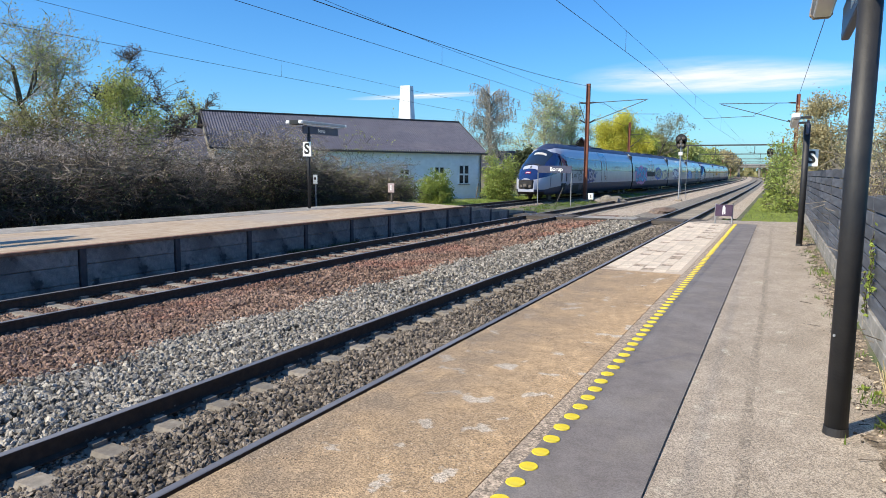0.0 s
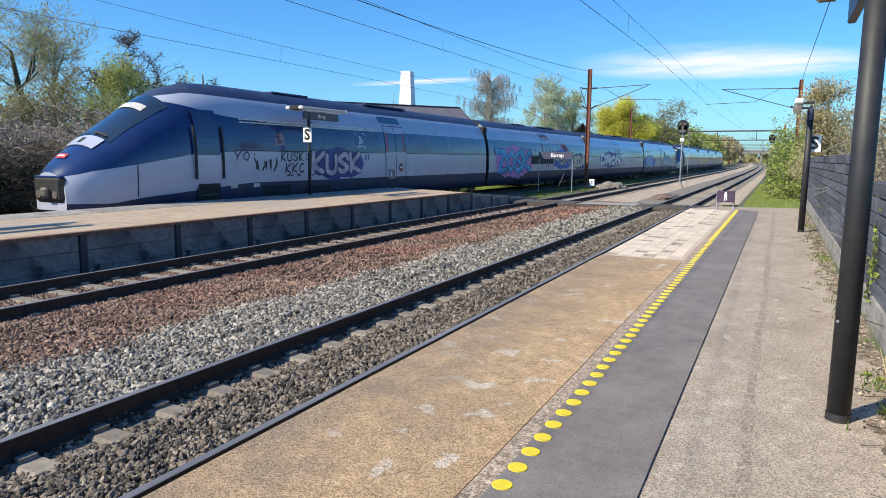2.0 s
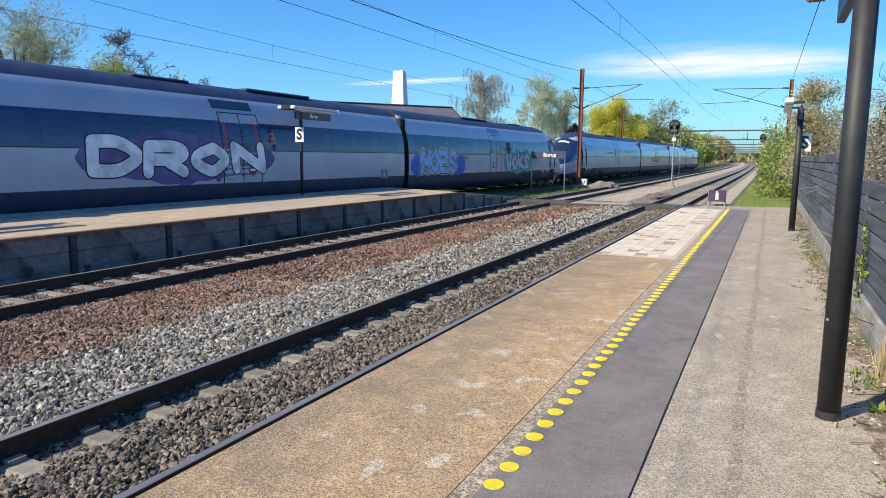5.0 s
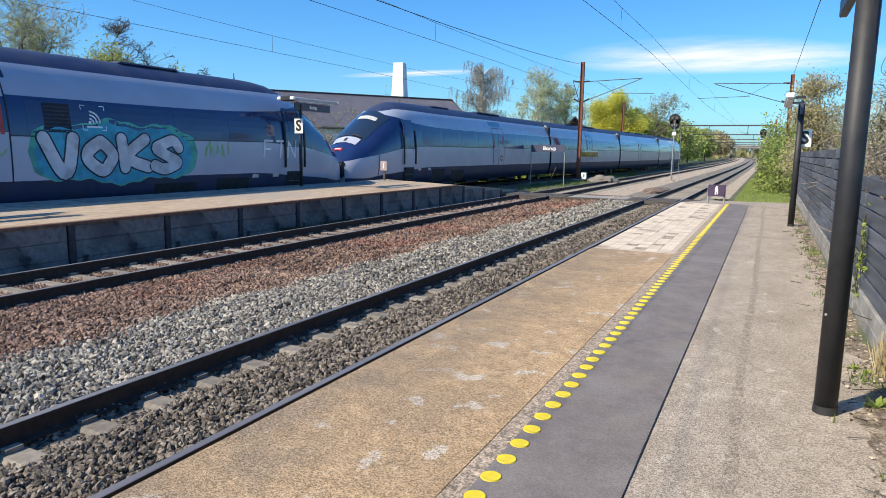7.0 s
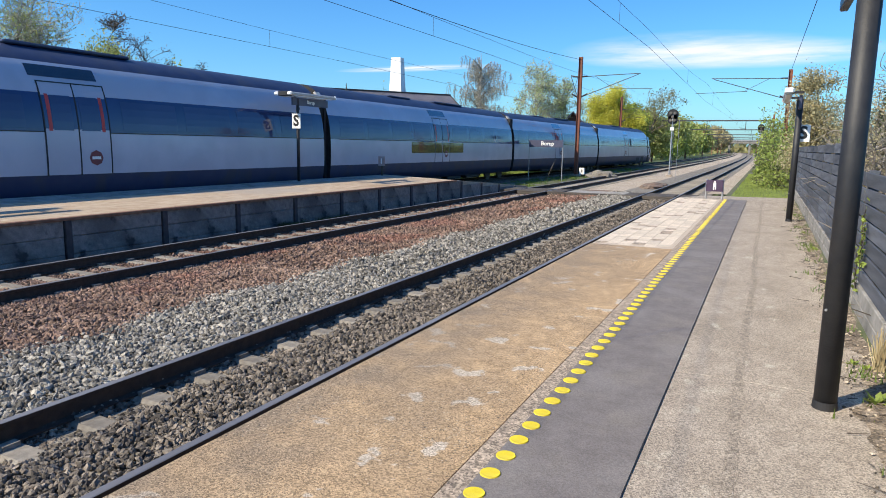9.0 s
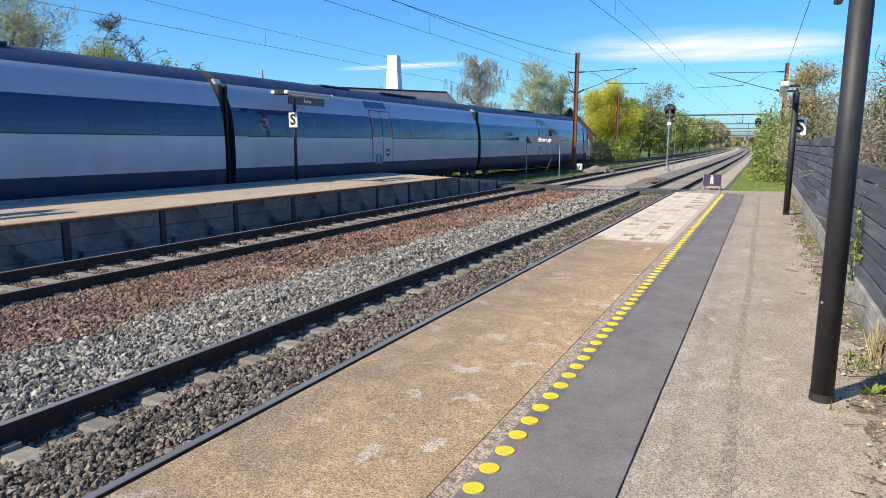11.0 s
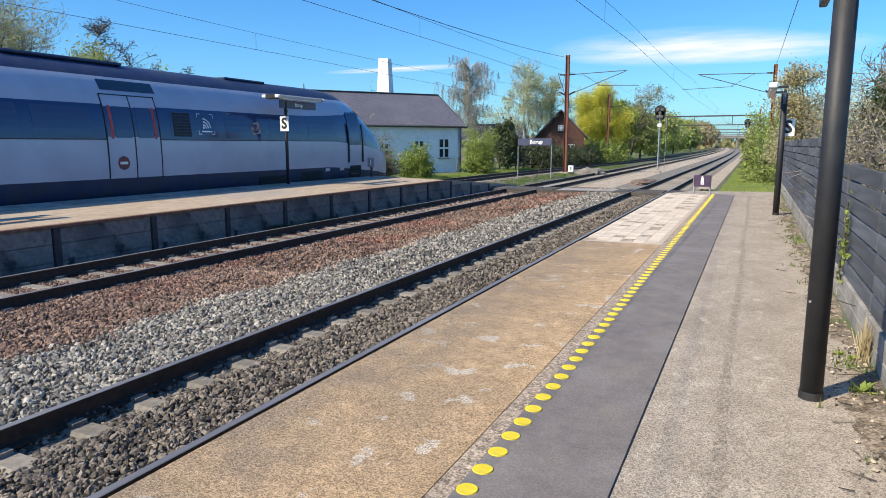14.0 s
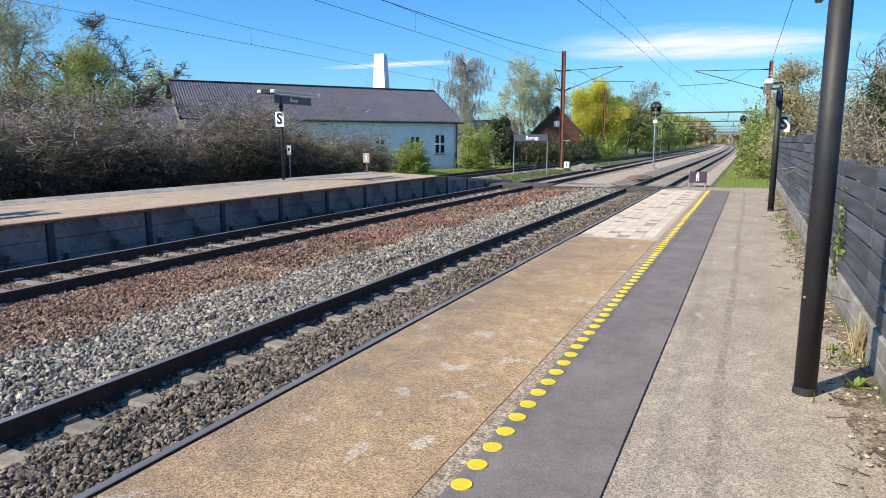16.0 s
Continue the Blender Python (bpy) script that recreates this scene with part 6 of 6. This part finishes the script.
for i, (x, y, r, h, lf) in enumerate(((-19.2, 104, 4.0, 7.0, "leaf_bush"), (-19.8, 116, 4.5, 6.8, "leaf_spring"), (-20.0, 130, 4.5, 6.3, "leaf_bush"), (-20.6, 148, 4.5, 6.0, "leaf_spring"),
                                      (-22.4, 168, 5, 6.2, "leaf_fresh"), (-23.2, 192, 5.5, 6.6, "leaf_spring"), (-24.0, 220, 6, 7.0, "leaf_fresh"), (-26.0, 255, 6.5, 7.6, "leaf_spring"), (-28.5, 295, 7, 8.2, "leaf_spring"), (-29.0, 330, 8, 9.0, "leaf_tan"), (-40.0, 400, 9, 12.0, "leaf_tan"), (-30.0, 450, 9, 12.0, "leaf_tan"))):
    tree("trackside_tree", "green trackside tree in young leaf", x, y, h, r * 0.75, M["bark"], M[lf], 160 + i, leaves=22 if y < 140 else 36, leaf_size=0.12 + y * 0.0009, jitter=0.5 if y < 140 else 1.0, trunk=0.16, limbs=12, twigs=5, bare=0.08)
# right-hand side, behind the fence
for i, (x, y, rx, h) in enumerate(((2.1, 40, 1.5, 3.4), (1.9, 46, 1.7, 4.4), (2.6, 53.0, 1.7, 5.0), (1.6, 64, 2.1, 5.6), (1.3, 76, 2.4, 6.0), (0.8, 92, 2.8, 6.4))):
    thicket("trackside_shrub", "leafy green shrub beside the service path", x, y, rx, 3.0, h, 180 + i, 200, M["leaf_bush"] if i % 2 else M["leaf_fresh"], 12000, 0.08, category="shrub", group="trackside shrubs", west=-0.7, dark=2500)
tree("broad_tree", "bushy tree with brown-green young leaves behind the fence", 3.6, 25.0, 4.3, 1.5, M["bark"], M["leaf_tan"], 21, leaves=6, leaf_size=0.032, fine=0.007, jitter=0.2, trunk=0.12, limbs=12, twigs=7, bare=0.08)
tree("broad_tree", "spreading shrub-like tree with tan twigs behind the fence", 2.9, 19.0, 3.7, 1.3, M["bark"], M["leaf_tan"], 22, leaves=5, leaf_size=0.026, fine=0.005, jitter=0.2, trunk=0.10, limbs=12, twigs=7, bare=0.06)
tree("small_conifer", "tapering olive conifer behind the fence", 2.1, 33.5, 5.9, 1.15, M["bark"], M["leaf_tan"], 23, leaves=15, leaf_size=0.045, fine=0.008, jitter=0.22, trunk=0.14, limbs=20, twigs=5, bare=0.06)
tree("small_conifer", "dark evergreen behind the fence", 2.25, 16.2, 4.1, 0.8, M["bark"], M["leaf_dark"], 24, leaves=40, leaf_size=0.036, fine=0.005, jitter=0.13, trunk=0.10, limbs=14, twigs=6, bare=0.45)
tree("broad_tree", "bare-twigged shrub with reddish buds over the fence", 1.75, 9.8, 4.6, 0.8, M["bark"], M["blossom"], 25, leaves=2, leaf_size=0.014, jitter=0.05, fine=0.004, trunk=0.04, limbs=8, twigs=5, bare=0.35)
for i, (x, y, rx, h) in enumerate(((1.75, 8.6, 0.5, 2.5), (1.9, 12.0, 0.6, 2.9), (2.3, 15.5, 0.8, 3.2), (2.7, 21.5, 0.9, 3.5), (3.0, 28, 1.1, 3.6))):
    thicket("bramble_bush", "wild olive bramble growing behind the plank fence", x, y, rx, 1.8, h, 200 + i, 90, M["leaf_tan"], 4500, 0.024, group="bramble bushes", upright=1.4, west=1.05, twig_mat=M["twig_pale"])

# far woods along the horizon
rng = np.random.default_rng(31)
pts = []
for _ in range(2600):
    a = rng.uniform(radians(-75), radians(40))
    d = rng.uniform(330, 660)
    x, y = math.sin(a) * d, math.cos(a) * d
    if abs(x - bend(y) + 9) < 14 and d < 490:
        continue
    hgt = rng.uniform(4, 11) * (0.7 + 0.5 * math.sin(a * 9) ** 2)
    for _ in range(5):
        pts.append((x + rng.normal() * 2.5, y + rng.normal() * 2.5, GROUND_Z + hgt * rng.random() ** 0.7))
V, F = leaf_set(pts, 2.0, rng, aspect=0.8)
part("far_woods", mesh_data("far_woods", V, F, M["leaf_olive"]), kind="stuff", label="distant belt of spring woodland on the horizon")


# ---- grass and weeds ----
def blades(name, label, n, box_, h, seed, zf, lean=0.35, clump=0, mat="grass"):
    rng = np.random.default_rng(seed)
    x0, x1, y0, y1 = box_
    P = np.column_stack([rng.uniform(x0, x1, n), rng.uniform(y0, y1, n)])
    if clump:
        C = np.column_stack([rng.uniform(x0, x1, clump), rng.uniform(y0, y1, clump)])
        P = C[rng.integers(0, clump, n)] + rng.normal(size=(n, 2)) * 0.09
    z = np.array([zf(a, b) for a, b in P])
    a = rng.uniform(0, 2 * math.pi, n)
    hh = h * rng.uniform(0.4, 1.2, n)
    w = 0.006 + 0.05 * hh * rng.uniform(0.3, 1, n)
    dx, dy = np.cos(a), np.sin(a)
    ln = lean * hh * rng.random(n)
    V = np.stack([np.column_stack([P[:, 0] - dy * w, P[:, 1] + dx * w, z]), np.column_stack([P[:, 0] + dy * w, P[:, 1] - dx * w, z]),
                  np.column_stack([P[:, 0] + dx * ln, P[:, 1] + dy * ln, z + hh])], 1).reshape(-1, 3)
    part(name, mesh_data(name, V, np.arange(3 * n).reshape(n, 3), M[mat]), kind="stuff", label=label)


blades("bank_grass", "fresh green grass on the bank beside the path", 34000, (-1.3, 2.6, 30.0, 60), 0.11, 1, lambda x, y: -0.45, mat="leaf_fresh")
blades("verge_grass", "thin grass in the verge between the tracks", 9000, (-14.4, -12.0, 34, 75), 0.12, 2, lambda x, y: -0.70, clump=260)
blades("belt_grass", "rough grass at the foot of the bramble belt", 14000, (-20.5, -18.9, 4, 58), 0.22, 3, lambda x, y: GROUND_Z)
blades("garden_lawn", "bright green rough lawn beside the white house", 22000, (-21.0, -18.9, 34, 62), 0.24, 6, lambda x, y: GROUND_Z, mat="leaf_fresh")
blades("fence_weeds", "weeds along the foot of the fence", 900, (0.62, 0.84, 2.5, 22), 0.07, 4, lambda x, y: -0.012, clump=42, lean=0.9)


def weed(x, y, seed, size):
    rng = np.random.default_rng(seed)
    V, F = [], []
    for i in range(16):
        a = rng.uniform(0, 2 * math.pi)
        e = rng.uniform(0.3, 1.1)
        L = size * rng.uniform(0.6, 1.2)
        d = np.array([math.cos(a) * math.cos(e), math.sin(a) * math.cos(e), math.sin(e)])
        s = np.array([-math.sin(a), math.cos(a), 0]) * L * 0.16
        k = len(V)
        V += [np.zeros(3), d * L * 0.5 + s, d * L * 0.95 + np.array([0, 0, -0.15 * L]), d * L * 0.5 - s]
        F.append((k, k + 1, k + 2, k + 3))
    w = thing("weed", "small bright green weed sprouting beside the fence", "weed", pose(x, y, -0.012), group="platform weeds")
    part("leaves", mesh_data("leaves", V, F, M["leaf_bush"]), parent=w)


for i, (x, y, s) in enumerate(((0.70, 4.72, 0.13), (0.66, 5.55, 0.07), (0.74, 5.45, 0.07), (0.72, 8.9, 0.08), (0.76, 11.8, 0.10), (0.70, 14.2, 0.09))):
    weed(x, y, i, s)
blades("wall_weeds", "low dark weeds at the foot of the platform wall", 2600, (-11.50, -11.28, 13.7, 16.6), 0.17, 7, lambda x, y: -0.73, clump=16, lean=1.2, mat="leaf_dark")
# creeper on the fence boards
rng = np.random.default_rng(9)
cr = thing("creeper", "thin creeper with green leaves hanging on the fence", "plant", pose(0.845, 7.0, 0.5))
segs, lv = [], []
for i in range(5):
    p = np.array([0, 0.3, 0.2]) if not i else segs[rng.integers(0, len(segs))][1].copy()
    for _ in range(9):
        q = p + np.array([0, rng.normal() * 0.10, rng.normal() * 0.08 - 0.01])
        q[0] = -0.012 - 0.02 * rng.random()
        segs.append((p, q, 0.004, 0.004))
        lv += [q, q + rng.normal(size=3) * np.array([0.01, 0.04, 0.04])]
        p = q
V, F = tube_set(segs, 4)
part("stem_tangle", mesh_data("stems", V, F, M["twig"]), parent=cr)
lv = np.array(lv)
lv[:, 0] = np.minimum(lv[:, 0], -0.01)
V, F = leaf_set(lv, 0.028, rng)
part("leaves", mesh_data("leaves", V, F, M["leaf_bush"]), parent=cr)


# ---- crushed stone ----
def tri_mesh(name, V, F, mat):
    me = bpy.data.meshes.new(name)
    me.vertices.add(len(V))
    me.vertices.foreach_set("co", V.astype(np.float32).ravel())
    me.loops.add(F.size)
    me.loops.foreach_set("vertex_index", F.astype(np.int32).ravel())
    me.polygons.add(len(F))
    me.polygons.foreach_set("loop_start", np.arange(0, F.size, 3, dtype=np.int32))
    me.polygons.foreach_set("loop_total", np.full(len(F), 3, dtype=np.int32))
    me.polygons.foreach_set("use_smooth", [False] * len(F))
    me.materials.append(mat)
    me.update(calc_edges=True)
    me.validate()
    return me


def ballast_level(x):
    """Height of the stone surface across the tracks."""
    return float(np.interp(x, [-11.5, -10.9, -10.6, -9.5, -9.2, -8.6, -7.4, -6.6, -6.0, -5.3, -5.02, -4.9, -4.82, -4.60, -4.48, -3.6, -3.4, -2.6],
                           [-0.72, -0.72, -0.725, -0.725, -0.70, -0.66, -0.63, -0.60, -0.585, -0.63, -0.66, -0.72, -0.75, -0.735, -0.67, -0.665, -0.68, -0.72]))


bm = bmesh.new()
bmesh.ops.create_icosphere(bm, subdivisions=1, radius=0.92)
ICO_V = np.array([v.co[:] for v in bm.verts])
ICO_F = np.array([[v.index for v in f.verts] for f in bm.faces])
bm.free()
OCT_V = np.array([(1, 0, 0), (-1, 0, 0), (0, 1, 0), (0, -1, 0), (0, 0, 1), (0, 0, -1)], float)
OCT_F = np.array([(a, b, c) if sx * sy * sz > 0 else (b, a, c) for sx, a in ((1, 0), (-1, 1)) for sy, b in ((1, 2), (-1, 3)) for sz, c in ((1, 4), (-1, 5))])


def stones(name, label, x0, x1, y0, y1, pitch, size, mat, seed, ragged=0.0):
    rng = np.random.default_rng(seed)
    n = int((x1 - x0) * (y1 - y0) / pitch ** 2)
    x, y = rng.uniform(x0, x1, n), rng.uniform(y0, y1, n)
    if ragged:
        edge = ragged * (np.sin(y * 1.7) + 0.6 * np.sin(y * 4.1 + 1)) * 0.5 + rng.normal(size=n) * 0.10
        x = x + edge * (np.abs(x - (-6.75)) < 1.0)
    z = np.interp(x, np.linspace(-11.6, -2.4, 185), [ballast_level(v) for v in np.linspace(-11.6, -2.4, 185)])
    s = size * rng.uniform(0.55, 1.35, (n, 1, 1))
    sv, sf = (ICO_V, ICO_F) if y0 < 9 else (OCT_V, OCT_F)
    V = sv[None] * (1 + 0.27 * rng.normal(size=(n, len(sv), 3))) * rng.uniform(0.55, 1.45, (n, 1, 3)) * s
    q = rng.normal(size=(n, 4))
    q /= np.linalg.norm(q, axis=1, keepdims=True)
    a, b, c, d = q.T
    R = np.stack([np.stack([1 - 2 * (c * c + d * d), 2 * (b * c - a * d), 2 * (b * d + a * c)], 1), np.stack([2 * (b * c + a * d), 1 - 2 * (b * b + d * d), 2 * (c * d - a * b)], 1),
                  np.stack([2 * (b * d - a * c), 2 * (c * d + a * b), 1 - 2 * (b * b + c * c)], 1)], 1)
    V = np.einsum("nij,nkj->nki", R, V)
    V += np.stack([x, y, z + rng.uniform(-0.6, 0.35, n) * size], 1)[:, None]
    F = sf[None] + (np.arange(n) * len(sv))[:, None, None]
    part(name, tri_mesh(name, V.reshape(-1, 3), F.reshape(-1, 3), mat), kind="stuff", label=label)


for i, (y0, y1, pitch, size) in enumerate(((1.2, 9, 0.030, 0.0235), (9, 19, 0.046, 0.029), (19, 33, 0.08, 0.042))):
    stones("track_stones", "brown-grey crushed stone between the platform rails", -4.95, -2.62, y0, y1, pitch, size, M["stone_brown"], 300 + i)
    stones("shoulder_stones", "pale grey crushed stone shoulder between the tracks", -6.75, -4.90, y0, y1, pitch, size * 1.1, M["stone_grey"], 310 + i, 0.25)
    if y0 > 2:
        stones("middle_stones", "rust-brown crushed stone beside the middle track", -11.4, -6.75, y0, y1, pitch * 1.12, size, M["stone_red"], 320 + i, 0.25)
    else:
        stones("middle_stones", "rust-brown crushed stone beside the middle track", -11.4, -6.75, 3.4, y1, pitch * 1.12, size, M["stone_red"], 320 + i, 0.25)

# ---- sleepers ----
for k, y0, y1 in ((1, 0.3, 62), (2, 1.2, 62), (3, 22, 60)):
    y = y0
    while y < y1:
        part("sleeper", SLEEPER, parent=TRACKS[k], m=pose(track_x(k, y), y, RAIL_Z - 0.176, 0, 0, 0))
        y += 0.60

# ---- yellow dots ----
bm = bmesh.new()
bmesh.ops.create_cone(bm, cap_ends=True, segments=20, radius1=0.051, radius2=0.049, depth=0.006)
dot = bpy.data.meshes.new("dot")
bm.to_mesh(dot)
bm.free()
dot.materials.append(M["yellow"])
rr = random.Random(4)
y = 2.56 - 0.2035 * 8
while y < PLAT_END - 0.1:
    part("dot", dot, parent=near_platform, m=pose(-1.098 + rr.uniform(-0.004, 0.004), y, 0.006))
    y += 0.2035
# ---- pale pavers ----
pv = bpy.data.meshes.new("paver")
bm = bx((0, 0, 0), (0.194, 0.244, 0.05), 0.006)
bm.to_mesh(pv)
bm.free()
pv.materials.append(M["paver"])
pvd = pv.copy()
pvd.materials.clear()
pvd.materials.append(M["aggregate_strip"])
row, x = 0, -2.42
while x < -1.30:
    y = 10.72 + (0.125 if row % 2 else 0.0) + 0.2
    while y < PLAT_END - 0.2:
        part("paver", pvd if rr.random() < 0.12 else pv, parent=near_platform, m=pose(x, y, -0.026 + rr.uniform(-0.002, 0.002), 0, 0, rr.uniform(-0.3, 0.3)))
        y += 0.25
    x += 0.20
    row += 1
# ---- litter of grit on the margin ----
rng = np.random.default_rng(12)
n = 2600
x, y = 0.86 - np.abs(rng.normal(size=n)) * 0.14, rng.uniform(2, 22, n)
s = 0.006 * rng.uniform(0.5, 2.2, (n, 1, 1))
V = ICO_V[None] * rng.uniform(0.6, 1.3, (n, len(ICO_V), 3)) * s + np.stack([x, y, np.full(n, 0.003)], 1)[:, None]
F = ICO_F[None] + (np.arange(n) * len(ICO_V))[:, None, None]
part("grit", tri_mesh("grit", V.reshape(-1, 3), F.reshape(-1, 3), M["stone_brown"]), kind="stuff", label="loose grit and crumbs along the fence")

rng = np.random.default_rng(13)
n = 420
x, y = 0.84 - np.abs(rng.normal(size=n)) * 0.11, 2 + 20 * rng.random(n) ** 1.3
s_ = 0.013 * rng.uniform(0.4, 1.6, (n, 1, 1))
V = ICO_V[None] * rng.uniform(0.5, 1.3, (n, len(ICO_V), 3)) * s_ * np.array([1, 1.3, 0.5]) + np.stack([x, y, np.full(n, 0.008)], 1)[:, None]
F = ICO_F[None] + (np.arange(n) * len(ICO_V))[:, None, None]
part("rubble", tri_mesh("rubble", V.reshape(-1, 3), F.reshape(-1, 3), M["lichen"]), kind="stuff", label="pale crumbs of stone along the fence")
segs = []
for _ in range(150):
    p = np.array([0.80 - abs(rng.normal()) * 0.15, rng.uniform(2.5, 20), 0.010])
    a = rng.uniform(0, math.pi)
    segs.append((p, p + np.array([math.cos(a), math.sin(a), 0.03]) * rng.uniform(0.04, 0.16), 0.004, 0.002))
V, F = tube_set(segs, 4)
part("fallen_twigs", mesh_data("fallen_twigs", V, F, M["twig"]), kind="stuff", label="dry fallen twigs along the fence")

# exposed pebbles standing proud of the aggregate slabs
for seed, n, mat, lab in ((21, 7000, "stone_brown", "brown pebbles exposed in the aggregate slabs"), (22, 3000, "lichen", "pale pebbles exposed in the aggregate slabs")):
    rng = np.random.default_rng(seed)
    x, y = rng.uniform(-2.51, -1.27, n), 1.4 + 8.5 * rng.random(n) ** 1.5
    keep = np.sin(x * 5.1 + seed) + np.sin(y * 2.3) + np.sin(x * 2.0 - y * 4.4) > -0.9 + 1.2 * rng.random(n)
    x, y = x[keep], y[keep]
    n = len(x)
    s = 0.0036 * rng.uniform(0.5, 1.7, (n, 1, 1))
    V = ICO_V[None] * rng.uniform(0.6, 1.3, (n, len(ICO_V), 3)) * s * np.array([1, 1, 0.45]) + np.stack([x, y, np.full(n, 0.0005)], 1)[:, None]
    F = ICO_F[None] + (np.arange(n) * len(ICO_V))[:, None, None]
    part("slab_pebbles", tri_mesh("slab_pebbles", V.reshape(-1, 3), F.reshape(-1, 3), M[mat]), kind="stuff", label=lab)

motions()
